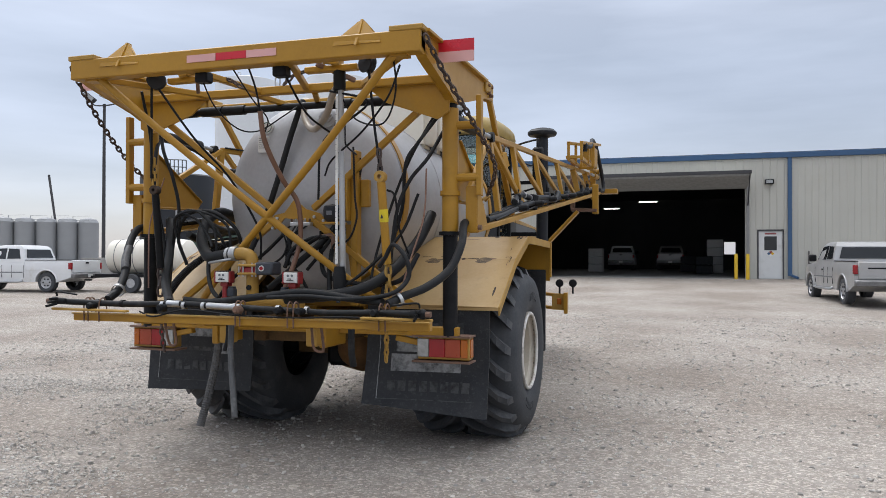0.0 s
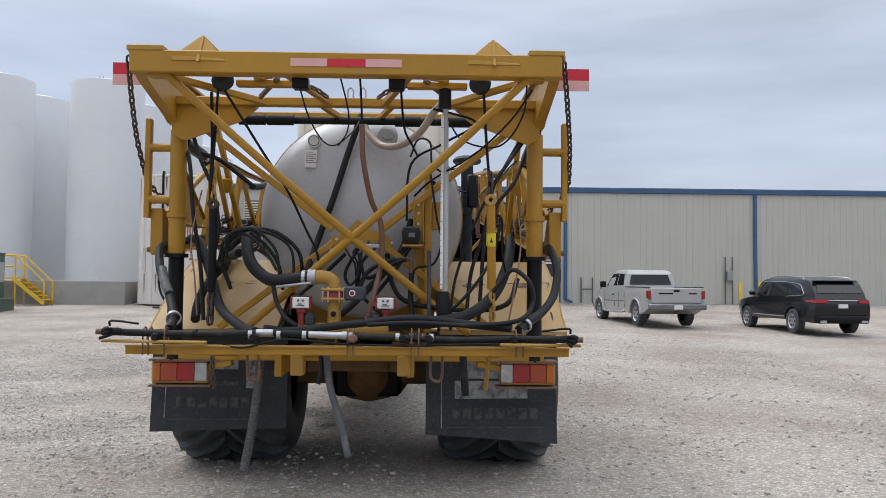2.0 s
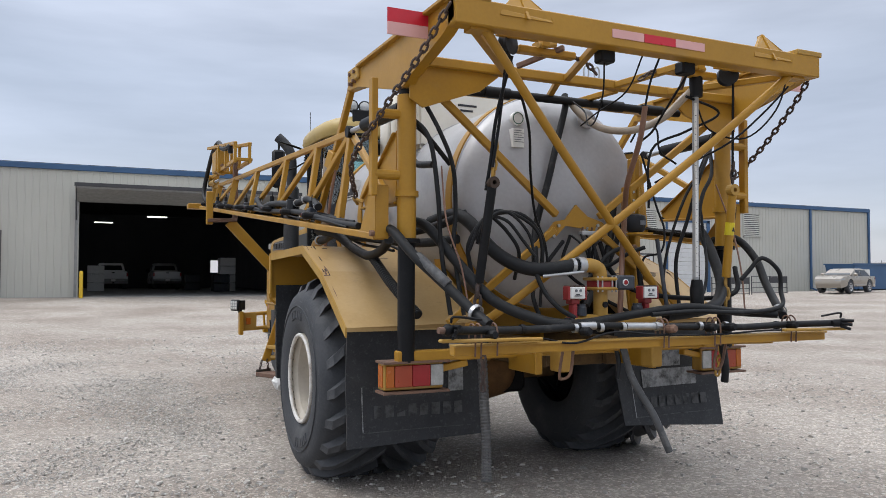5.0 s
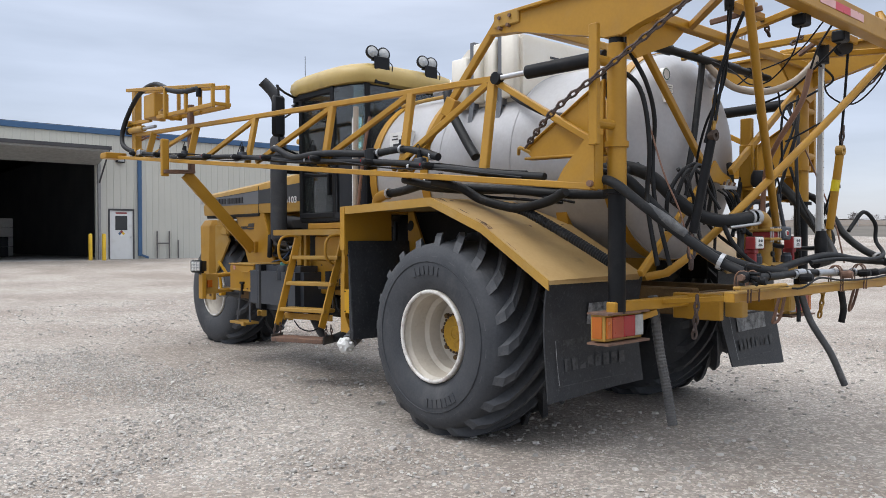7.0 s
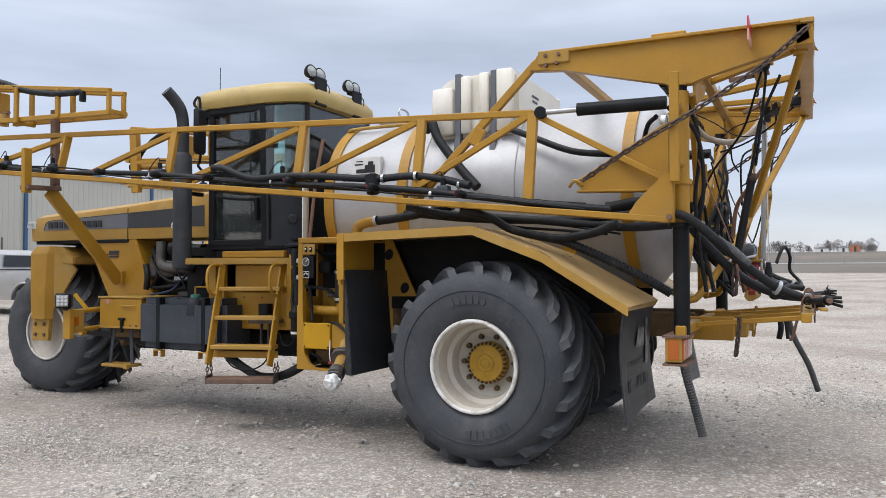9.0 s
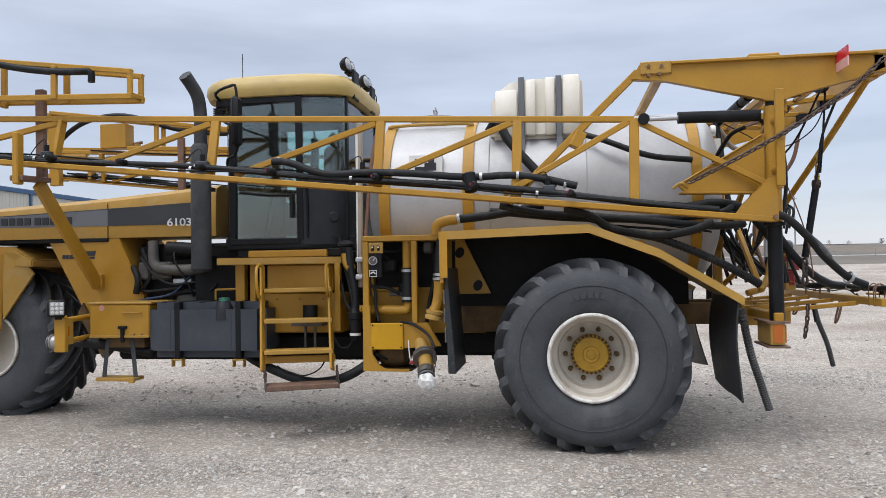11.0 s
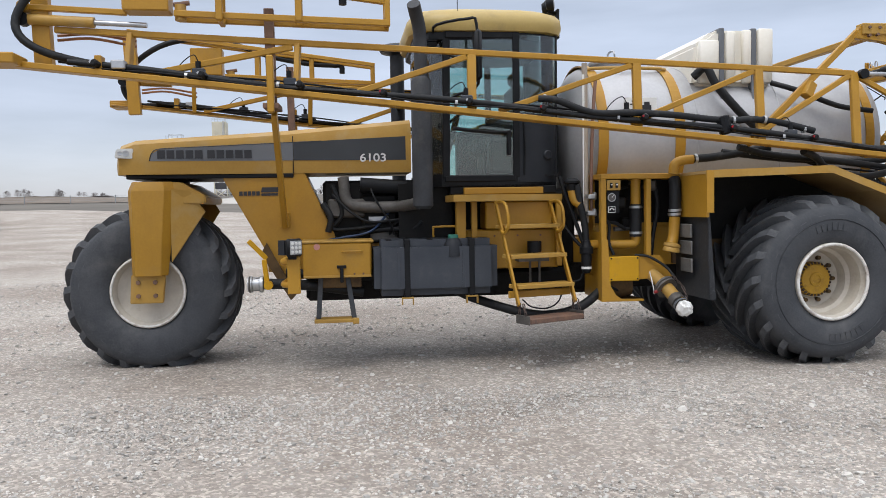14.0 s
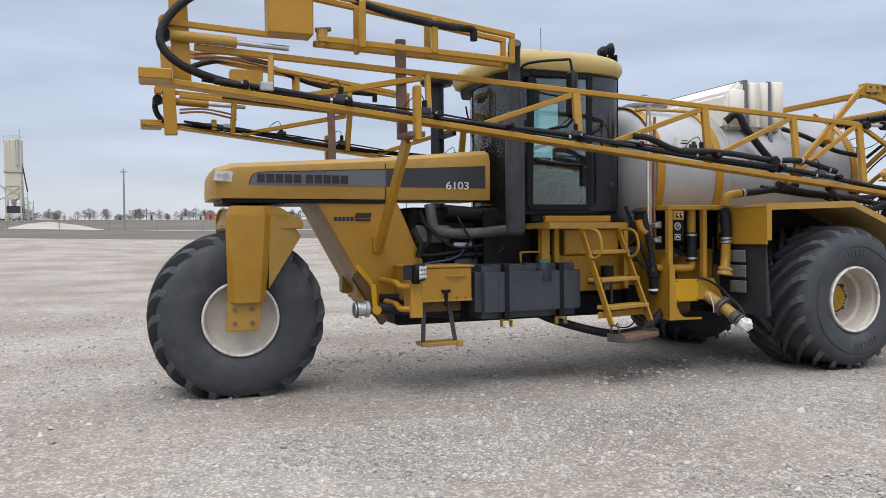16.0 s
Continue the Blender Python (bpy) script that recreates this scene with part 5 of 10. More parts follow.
# open stair tower on its side
for y in (-3.0, -4.3, -5.8):
    part("stair_post", B((-1.3, -1.1, y - 0.1, y + 0.1, 0, (22 if y > -4 else 17.5 if y > -5 else 13.0) - PB), (1.1, 1.3, y - 0.1, y + 0.1, 0, 15.0 - PB)), pale_duct, pb)
for k, z in enumerate((9.2, 11.4, 13.6, 15.8)):
    part("stair_floor", B((-1.4, 1.4, -5.9 + 0.5 * k, -2.6, z - PB, z - PB + 0.15), (-1.4, -1.3, -5.9 + 0.5 * k, -2.6, z - PB + 1.0, z - PB + 1.1)), pale_duct, pb)
    part("stair_flight", beam((-1.0, -5.6, z - PB - 2.1), (-1.0, -3.2, z - PB), 0.5, 0.2, 0), bare, pb)
part("slant_pipe", cyl((0, -2.6, 28.0 - PB), (0, -4.2, 18.0 - PB), 0.22, n=8), dark_in, pb)
part("fill_pipe", cyl((-2.0, 2.6, 18.8 - PB), (-40, 6.1, 25.2 - PB), 0.18, n=6), pale_duct, pb)
part("auger", cyl((-2.0, 2.6, 16.0 - PB), (-38, 7.0, 10.2 - PB), 0.30, n=8), pale_duct, pb)
# pole line and far sheds
for x, y, h in ((118, 10.55, 9.25), (150, -45, 11)):
    po = thing("utility_pole", "grey wooden utility pole far off", "utility pole", (x, y, far_z(x)), 0, "utility poles")
    part("shaft", cyl((0, 0, -0.2), (0, 0, h), 0.17, 0.11, 8), bins_mat, po)
    part("cross_arm", B((-0.08, 0.08, -0.45, 0.45, h - 0.55, h - 0.43)), dark_in, po)
for x, y, w, h, c, nm in ((230, 112, 6.5, 3.0, cream_silo, "low cream metal shed far off"), (330, -18, 3.5, 2.6, surf("orange_box", (0.5, 0.2, 0.1), None, 0.6), "orange bin far off"), (330, -14, 3, 1.6, white_plastic, "white box trailer far off"), (330, -6.5, 5, 1.3, white_plastic, "white box trailer far off"), (335, 5, 3.2, 2.4, white_plastic, "white farmhouse far off"), (335, 17, 4.0, 1.6, bins_mat, "grey metal shed far off")):
    fs = thing("far_building", nm, "building", (x, y, far_z(x) - 0.1), 0)
    part("wall", B((-3, 3, -w / 2, w / 2, 0, h)), c, fs)
    part("roof", plate([(-w / 2 - 0.2, h), (w / 2 + 0.2, h), (0, h + 0.8)], "x", -3.2, 3.2), bins_mat, fs)
    part("doorway", B((-3.04, -3.0, -0.4, 0.4, 0, min(2.0, h - 0.2))), dark_in, fs)
# bare winter trees along the horizon
twig = surf("bare_twigs", (0.21, 0.18, 0.17), (0.16, 0.14, 0.135), 0.95, 0, 0.1, 2)


def tree(at, h, seed, V, Fc):
    """A trunk, some limbs, and a rounded haze of thin twigs, as crossed slivers."""
    rr = random.Random(seed)
    p = Vector(at)

    def sliver(a, b, w0, w1):
        d = (b - a).normalized()
        s1 = d.orthogonal().normalized()
        for sd in (s1, d.cross(s1)):
            n = len(V)
            V.extend([tuple(a - sd * w0), tuple(a + sd * w0), tuple(b + sd * w1), tuple(b - sd * w1)])
            Fc.append((n, n + 1, n + 2, n + 3))
    sliver(p, p + Vector((0, 0, h * 0.5)), h * 0.025, h * 0.015)
    wide = rr.uniform(0.32, 0.5)
    for k in range(9):
        a, e = rr.uniform(0, 6.28), rr.uniform(0.5, 1.4)
        d = Vector((math.cos(a) * math.cos(e), math.sin(a) * math.cos(e), math.sin(e)))
        b = p + Vector((0, 0, h * rr.uniform(0.15, 0.45)))
        sliver(b, b + d * h * rr.uniform(0.3, 0.5), h * 0.010, h * 0.004)
    for k in range(210):
        a, e, q = rr.uniform(0, 6.28), rr.uniform(-0.9, 1.57), rr.random() ** 0.45
        d = Vector((math.cos(a) * math.cos(e), math.sin(a) * math.cos(e), math.sin(e)))
        s_ = p + Vector((d.x * wide * q, d.y * wide * q, 0.58 + d.z * 0.40 * q)) * h
        dd = (d + Vector((rr.uniform(-1, 1), rr.uniform(-1, 1), rr.uniform(-0.2, 1.2)))).normalized()
        sliver(s_, s_ + dd * h * rr.uniform(0.06, 0.13), h * 0.012, h * 0.004)


tv, tf_ = [], []
rr = random.Random(3)
k = 0
for g in range(60):
    y0, big = rr.uniform(-420, 330), rr.random() < 0.45
    if g < 18:
        y0, big = -45 + g * 7.0 + rr.uniform(-3, 3), g % 3 != 0
    for j in range(rr.randint(3, 8)):
        k += 1
        tree((345 + rr.uniform(-12, 40), y0 + rr.uniform(-6, 6), far_z(345) - 0.3), (rr.uniform(3.6, 5.6) if big else rr.uniform(2.0, 3.2)), k, tv, tf_)
me = bpy.data.meshes.new("far_woods")
me.from_pydata(tv, [], tf_)
me.materials.append(twig)
tagged(new("far_woods", me), "line of bare grey trees on the horizon", "trees", kind="stuff")
scrub = bmesh.new()
for k in range(60):
    y = rr.uniform(-600, 600)
    heap_h = rr.uniform(1.6, 3.2)
    a = [scrub.verts.new((420 + rr.uniform(-5, 5), y + 14 * q, far_z(420) - 0.5 + (heap_h * rr.uniform(0.6, 1) if 0 < q < 5 else 0))) for q in range(6)]
    b = [scrub.verts.new((425, y + 14 * q, far_z(425) - 1)) for q in range(6)]
    for q in range(5):
        scrub.faces.new((a[q], a[q + 1], b[q + 1], b[q]))
tagged(part("far_scrub", scrub, twig), "low grey scrub along the horizon", "scrub", kind="stuff")

# ---- the sprayer ----
sprayer = thing("field_sprayer", "gold three-wheeled field sprayer with folded booms parked on gravel", "sprayer")


def tyre_mesh(R, half, rim_r):
    """Low-pressure tyre: a lathe body with curved chevron lugs that run down the shoulders."""
    k = R / 0.835
    prof = [(rim_r, -half * 0.86), (rim_r + 0.03, -half * 0.93), (0.46 * k, -half * 0.985), (0.55 * k, -half), (0.64 * k, -half * 0.985),
            (0.708 * k, -half * 0.95), (0.742 * k, -half * 0.86), (0.758 * k, -half * 0.66), (0.762 * k, 0)]
    prof += [(r, -h) for r, h in prof[-2::-1]]
    bm = lathe(prof, (0, 0, 0), (1, 0, 0), 64, caps=False)

    def skin(x):
        a = abs(x) / half
        return float(np.interp(a, [0, 0.66, 0.86, 0.95, 0.985], [0.760, 0.756, 0.740, 0.706, 0.64])) * k

    return bm, skin


def lug_mesh(R, half, skin, sgn, lean=1):
    """One curved lug from the middle of the tread out over the shoulder."""
    bm = bmesh.new()
    rows = []
    for q in range(8):
        f = q / 7
        x = sgn * half * (0.01 + 0.97 * f) if q < 7 else sgn * half * 0.985
        ang = lean * (0.03 + 0.74 * f ** 0.85 - 0.10 * max(0, f - 0.7))
        w = (0.036 + 0.020 * f) / R
        base = skin(x) - 0.02
        top = min(R, skin(x) + 0.080) if f < 0.84 else skin(x) + (0.056 if q == 6 else 0.003)
        rows.append([bm.verts.new((x, rr * math.cos(ang + da), rr * math.sin(ang + da))) for da, rr in ((-w, base), (-w * 0.74, top), (w * 0.74, top), (w, base))])
    for a, b in zip(rows, rows[1:]):
        for c in range(3):
            bm.faces.new((a[c], a[c + 1], b[c + 1], b[c]))
    bm.faces.new(rows[0])
    bm.faces.new(rows[-1][::-1])
    bmesh.ops.recalc_face_normals(bm, faces=bm.faces)
    me = bpy.data.meshes.new("lug")
    bm.to_mesh(me)
    bm.free()
    me.materials.append(lug_rubber)
    return me


def lay_lugs(wheel, R, half, skin, at, lugs, lean=1):
    for sgn in (-1, 1):
        me = lug_mesh(R, half, skin, sgn, lean)
        for i in range(lugs):
            o = new("lug", me)
            o.parent = wheel
            o.matrix_basis = Matrix.Translation(at) @ Matrix.Rotation(2 * math.pi * (i + (0.5 if sgn > 0 else 0)) / lugs, 4, "X")


# rear wheels
RW, RZ = 1.275, 0.838
for side in (-1, 1):
    bm, skin = tyre_mesh(0.866, 0.572, 0.37)
    tyre = part("wheel", at_m(bm, pose(side * RW, 0, RZ)), rubber, sprayer, "wide lugged flotation tyre on a white steel rim", 40)
    lay_lugs(tyre, 0.866, 0.572, skin, (side * RW, 0, RZ), 20)
    rim = lathe([(0.375, 0.555), (0.388, 0.545), (0.388, 0.515), (0.345, 0.475), (0.335, 0.325), (0.30, 0.30), (0.285, 0.19), (0.20, 0.165), (0.0, 0.165)], (side * RW, 0, RZ), (side, 0, 0), 40, caps=False)
    rim_o = part("rim", rim, rim_mat, tyre, "deep dished white steel rim with worn paint", 35)
    part("rim_lip", ring((side * (RW + 0.543), 0, RZ), (1, 0, 0), 0.372, 0.017, 40, 8), rim_edge, tyre, "chipped white rim lip", 60)
    hub = lathe([(0.178, 0.165), (0.178, 0.235), (0.166, 0.25), (0.158, 0.25), (0.15, 0.262), (0.075, 0.268), (0.07, 0.276), (0.045, 0.276), (0.04, 0.27), (0.0, 0.27)], (side * RW, 0, RZ), (side, 0, 0), 32)
    part("hub", hub, hub_gold, tyre, "yellow planetary hub cover", 35)
    bolt = None
    for i in range(28):
        a = 2 * math.pi * i / 28
        c = Vector((side * (RW + 0.222), 0.166 * math.cos(a), RZ + 0.166 * math.sin(a)))
        if bolt is None:
            bolt = part("hub_bolt", cyl((-0.034 * side, 0, 0), (0.034 * side, 0, 0), 0.013, n=6), dark_rust, tyre)
            bolt.matrix_basis = Matrix.Translation(c)
        else:
            o = new("hub_bolt", bolt.data)
            o.parent = tyre
            o.matrix_basis = Matrix.Translation(c)
    for i in range(10):
        a = 2 * math.pi * i / 10
        c = Vector((side * (RW + 0.16), 0.228 * math.cos(a), RZ + 0.228 * math.sin(a)))
        part("wheel_nut", cyl(c, c + Vector((0.05 * side, 0, 0)), 0.024, 0.021, n=8), rust_shade_gold, tyre)
    if side < 0:
        a = lathe([(0.61, 0.545), (0.622, 0.576), (0.628, 0.545)], (side * RW, 0, RZ), (side, 0, 0), 64, closed=True)
        part("sidewall_ridge", a, rubber, tyre)
    # raised blocks where the sidewall carries moulded marks
    for a0, n_ in ((1.2, 6), (4.1, 7)):
        for i in range(n_):
            blk = bmesh.new()
            th = a0 + i * 0.105
            pts = [(0.515, th), (0.515, th + 0.075), (0.585, th + 0.075), (0.585, th)]
            lo_ = [blk.verts.new((side * (RW + 0.555), r_ * math.cos(q_), RZ + r_ * math.sin(q_))) for r_, q_ in pts]
            hi_ = [blk.verts.new((side * (RW + 0.577), r_ * math.cos(q_), RZ + r_ * math.sin(q_))) for r_, q_ in pts]
            blk.faces.new(lo_)
            blk.faces.new(hi_[::-1])
            for j in range(4):
                blk.faces.new((lo_[j], lo_[(j + 1) % 4], hi_[(j + 1) % 4], hi_[j]))
            part("sidewall_mark", blk, rubber, tyre)
    # axle stub
    part("axle", cyl((side * 0.2, 0, RZ), (side * (RW + 0.1), 0, RZ), 0.11, n=16), black, sprayer, "dark axle tube", 40)

# front wheel in its fork
FY, FZ = 6.83, 0.815
fbm, fskin = tyre_mesh(0.892, 0.52, 0.375)
ftyre = part("wheel", at_m(fbm, pose(0, FY, FZ)), rubber, sprayer, "wide lugged front flotation tyre", 40)
lay_lugs(ftyre, 0.892, 0.52, fskin, (0, FY, FZ), 20)
for side in (-1, 1):
    frim = lathe([(0.372, 0.50), (0.386, 0.49), (0.386, 0.47), (0.345, 0.44), (0.33, 0.40), (0.30, 0.385), (0.0, 0.40)], (0, FY, FZ), (side, 0, 0), 40, caps=False)
    part("rim", frim, rim_mat, ftyre, "flat white front rim", 35)
    part("rim_lip", ring((side * 0.49, FY, FZ), (1, 0, 0), 0.370, 0.013, 40, 8), rim_edge, ftyre, "", 60)
    leg = bmesh.new()
    tiers = []
    for z, y0, y1, y2, y3, x in ((0.985, 6.965, 6.91, 6.66, 6.60, 0.645), (1.30, 6.97, 6.915, 6.64, 6.56, 0.66), (1.86, 6.98, 6.92, 6.60, 6.50, 0.66), (1.955, 6.94, 6.88, 6.62, 6.52, 0.61)):
        tiers.append([leg.verts.new((side * a, y, z)) for a, y in ((0.55, y0), (x, y1), (x, y2), (0.56, y3))])
    for a, b in zip(tiers, tiers[1:]):
        for i in range(4):
            leg.faces.new((a[i], a[(i + 1) % 4], b[(i + 1) % 4], b[i]))
    leg.faces.new(tiers[0])
    leg.faces.new(tiers[-1])
    bmesh.ops.bevel(leg, geom=leg.edges[:], offset=0.006, segments=1, affect="EDGES")
    lg = part("fork_leg", leg, yellow, sprayer, "gold steering fork leg beside the front wheel", 20)
    part("fork_foot", plate([(6.97, 1.00), (6.63, 1.00), (6.66, 0.70), (6.99, 0.70)], "x", side * 0.53, side * 0.585, 0.008), yellow_dusty, lg)
    for by in (6.73, 6.90):
        for bz in (0.78, 0.92):
            part("fork_bolt", cyl((side * 0.58, by, bz), (side * 0.607, by, bz), 0.024, n=6), rust, lg)
    bm = bmesh.new()
    outer = [(6.55, 1.88), (6.36, 1.86), (6.22, 1.64), (6.56, 1.12)]
    lo = [bm.verts.new((side * x, y, z)) for (y, z), x in zip(outer, (0.60, 0.58, 0.52, 0.58))]
    hi = [bm.verts.new((side * (x - 0.03), y, z)) for (y, z), x in zip(outer, (0.60, 0.58, 0.52, 0.58))]
    bm.faces.new(lo)
    bm.faces.new(hi[::-1])
    for i in range(4):
        bm.faces.new((lo[i], lo[(i + 1) % 4], hi[(i + 1) % 4], hi[i]))
    part("fork_wing", bm, yellow_dusty, sprayer, "folded gold wing plate of the fork")
part("fork_crown", plate([(6.98, 1.75), (6.90, 1.95), (6.45, 1.95), (6.20, 1.80), (6.20, 1.72), (6.95, 1.70)], "x", -0.57, 0.57, 0.015), yellow_dusty, sprayer, "dusty gold crown over the front wheel", 40)
part("steering_column", cyl((0, 6.62, 1.94), (0, 6.62, 2.06), 0.16, n=20), black, sprayer, "", 40)

# chassis
frame_l = B((-0.42, -0.26, -0.6, 5.6, 0.98, 1.28), (0.26, 0.42, -0.6, 5.6, 0.98, 1.28), (-0.3, 0.3, 5.0, 5.5, 0.98, 1.2), (-0.3, 0.3, 2.2, 2.5, 0.98, 1.2), bev=0.01)
part("chassis_rail", frame_l, yellow, sprayer, "gold chassis rails")
# Rear rails and crossmember: shaded copies of the gold chassis, darkened by colour.
part("rear_rail", B((-0.40, -0.28, -1.55, -0.6, 1.02, 1.24), bev=0.01), rust_shade_gold, sprayer, "rear chassis rail, its gold darkened for shade")
part("rear_rail", B((0.28, 0.40, -1.55, -0.6, 1.02, 1.24), bev=0.01), rust_shade_gold, sprayer, "rear chassis rail, its gold darkened for shade")
part("rear_crossmember", B((-0.28, 0.28, -1.50, -1.42, 1.02, 1.20), bev=0.01), rust_shade_gold, sprayer)
neck = plate([(6.06, 2.03), (5.18, 2.03), (4.88, 1.36), (4.86, 0.98), (5.42, 0.86)], "x", -0.50, 0.50, 0.012)
part("neck", neck, yellow, sprayer, "gold sloping neck plate over the front wheel", 40)
part("neck_floor", B((-0.52, 0.52, 5.3, 7.0, 1.985, 2.03), bev=0.008), black, sprayer)
diff = lathe([(0.05, -0.42), (0.16, -0.34), (0.22, -0.2), (0.26, 0), (0.22, 0.2), (0.16, 0.34), (0.05, 0.42)], (0, 0.02, 0.80), (1, 0, 0), 20)
diff_mat = surf("rusty_ochre_casting", (0.22, 0.115, 0.045), (0.13, 0.07, 0.032), 0.75, 0, 6, 50, 0.15, (0.07, 0.045, 0.03), 0.3, 5, spec=0.2)
part("differential", diff, diff_mat, sprayer, "dusty axle differential housing", 40)
part("differential_cover", lathe([(0.24, 0), (0.2, 0.12), (0.09, 0.2), (0, 0.21)], (0, -0.1, 0.82), (0, -1, 0), 20), diff_mat, sprayer, "", 40)
part("drive_shaft", cyl((0, 0.2, 0.85), (0, 4.5, 0.95), 0.06, n=12), black, sprayer)
part("axle_beam", B((-0.72, 0.72, -0.13, 0.13, 0.74, 0.98), bev=0.02), rust_shade_gold, sprayer)

# hood
clear_lens = surf("clear_headlamp", (0.66, 0.66, 0.64), (0.55, 0.55, 0.53), 0.12, 0.1, 14, 90, 0.1)
hood = bmesh.new()
secs = []
def hood_half(y):
    return 0.545 + 0.053 * (y - 6.1)


for y, top, wid in ((7.10, 2.27, 0.44), (7.06, 2.34, 0.53), (6.9, 2.385, hood_half(6.9)), (5.35, 2.49, hood_half(5.35)), (4.04, 2.61, hood_half(4.04))):
    secs.append([(-wid, y, 2.03), (-wid - 0.012, y, 2.12), (-wid - 0.012, y, top - 0.14), (-wid + 0.02, y, top - 0.05), (-wid + 0.13, y, top), (wid - 0.13, y, top), (wid - 0.02, y, top - 0.05), (wid + 0.012, y, top - 0.14), (wid + 0.012, y, 2.12), (wid, y, 2.03)])
vs = [[hood.verts.new(p) for p in s] for s in secs]
for a, b in zip(vs, vs[1:]):
    for i in range(len(a)):
        hood.faces.new((a[i], a[(i + 1) % len(a)], b[(i + 1) % len(a)], b[i]))
hood.faces.new(vs[0])
hood.faces.new(vs[-1][::-1])
hood_o = part("hood", hood, yellow_dusty, sprayer, "long sloping gold engine hood", 35)
for side in (-1, 1):
    def hx(y):
        return side * (hood_half(y) + 0.0125)
    bm = bmesh.new()
    pr = [(6.74, 2.165), (6.72, 2.24), (6.64, 2.285), (6.3, 2.305), (5.30, 2.355), (5.30, 2.165)]
    bm.faces.new([bm.verts.new((hx(y) + side * 0.004, y, z)) for y, z in pr])
    part("decal_grey", bm, grey_decal, hood_o, "grey hood stripe with dark lettering")
    bm = bmesh.new()
    pr = [(5.295, 2.165), (5.295, 2.355), (4.10, 2.42), (4.10, 2.165)]
    bm.faces.new([bm.verts.new((hx(y) + side * 0.004, y, z)) for y, z in pr])
    part("decal_dark", bm, dark_decal, hood_o, "dark grey hood stripe")
    part("decal_edge", tube([(hx(y) + side * 0.003, y, z) for y, z in ((5.0, 2.37), (6.3, 2.308), (6.64, 2.29), (6.72, 2.245), (6.745, 2.165))], 0.005, 5, 4), ink, hood_o)
    if side < 0:
        # maker's name as plain blocks; the model number stays
        for k in range(10):
            y1 = 6.665 - k * 0.093 - (0.03 if k > 4 else 0)
            part("hood_mark", plate([(y1, 2.19), (y1 - 0.075, 2.19), (y1 - 0.075, 2.275), (y1, 2.275)], "x", hx(y1) - 0.0105, hx(y1) - 0.001), ink, hood_o, "black block lettering on the hood" if k == 0 else "")
        m = Matrix.Translation((hx(4.60) - 0.016, 4.60, 2.150)) @ Matrix(((0.053, 0, -0.9986, 0), (-0.9986, 0, -0.053, 0), (0, 1, 0, 0), (0, 0, 0, 1)))
        text_part("hood_number", "6103", 0.120, m @ Matrix.Diagonal((1.22, 1, 1, 1)), pale_ink, hood_o, 0.002, "pale model number", 0.0, 0.0016)
        for k in range(5):
            y1 = 5.868 - k * 0.044
            part("neck_mark", B((-0.5075, -0.5035, y1 - 0.035, y1, 1.80, 1.845)), ink, sprayer, "black block lettering on the neck" if k == 0 else "")
        part("neck_mark", plate([(5.645, 1.832), (5.47, 1.832), (5.455, 1.885), (5.63, 1.885)], "x", -0.5075, -0.5035), ink, sprayer)
        part("neck_mark", B((-0.5075, -0.5035, 5.47, 5.64, 1.797, 1.822)), ink, sprayer)
    part("headlight", plate([(7.085, 2.20), (7.065, 2.295), (6.90, 2.295), (6.90, 2.19)], "x", side * 0.42, side * 0.603, 0.008), clear_lens, hood_o, "rectangular clear headlight")
    for hy_, hr_ in ((6.97, 0.034), (7.03, 0.024)):
        part("lamp_bowl", lathe([(hr_, 0), (hr_ * 0.9, 0.004), (hr_ * 0.3, 0.001), (0, 0.003)], (side * 0.603, hy_, 2.245), (side, 0, 0), 16), bare, hood_o)
    part("hood_seam", B((hx(5.3) - 0.003, hx(5.3) + 0.003, 5.296, 5.304, 2.03, 2.42)), black, hood_o)

# engine bay
blue_line = surf("blue_line", (0.02, 0.05, 0.13), None, 0.4)
pipe_grey = surf("sooty_pipe", (0.13, 0.12, 0.11), (0.075, 0.07, 0.065), 0.6, 0.4, 8, 50, 0.1)
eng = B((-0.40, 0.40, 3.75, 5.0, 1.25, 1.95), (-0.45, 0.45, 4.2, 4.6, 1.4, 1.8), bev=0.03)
engine = part("engine", eng, engine_dark, sprayer, "near-black diesel engine under the hood")
part("exhaust_elbow", tube([(-0.46, 4.78, 1.98), (-0.50, 4.74, 1.72), (-0.54, 4.55, 1.66), (-0.58, 4.2, 1.66), (-0.88, 4.0, 1.69)], 0.062, 12), pipe_grey, engine, "grey sooty exhaust pipe", 50)
for pth, rr in (([(-0.46, 4.95, 1.4), (-0.5, 4.8, 1.6), (-0.48, 4.9, 1.9)], 0.025), ([(-0.47, 4.3, 1.35), (-0.55, 4.2, 1.5), (-0.5, 3.9, 1.5), (-0.5, 3.8, 1.9)], 0.018), ([(-0.46, 4.6, 1.38), (-0.52, 4.3, 1.42), (-0.55, 4.0, 1.4)], 0.03), ([(-0.46, 5.0, 1.5), (-0.5, 4.85, 1.42), (-0.52, 4.4, 1.46)], 0.02)):
    part("engine_hose", tube(pth, rr, 8), hose_mat, engine, "", 60)
part("engine_box", B((-0.52, -0.44, 4.30, 4.52, 1.50, 1.56), bev=0.006), bare, engine)
part("air_filter", cyl((-0.47, 4.1, 1.86), (-0.47, 4.6, 1.90), 0.08, n=16), black, engine, "", 40)

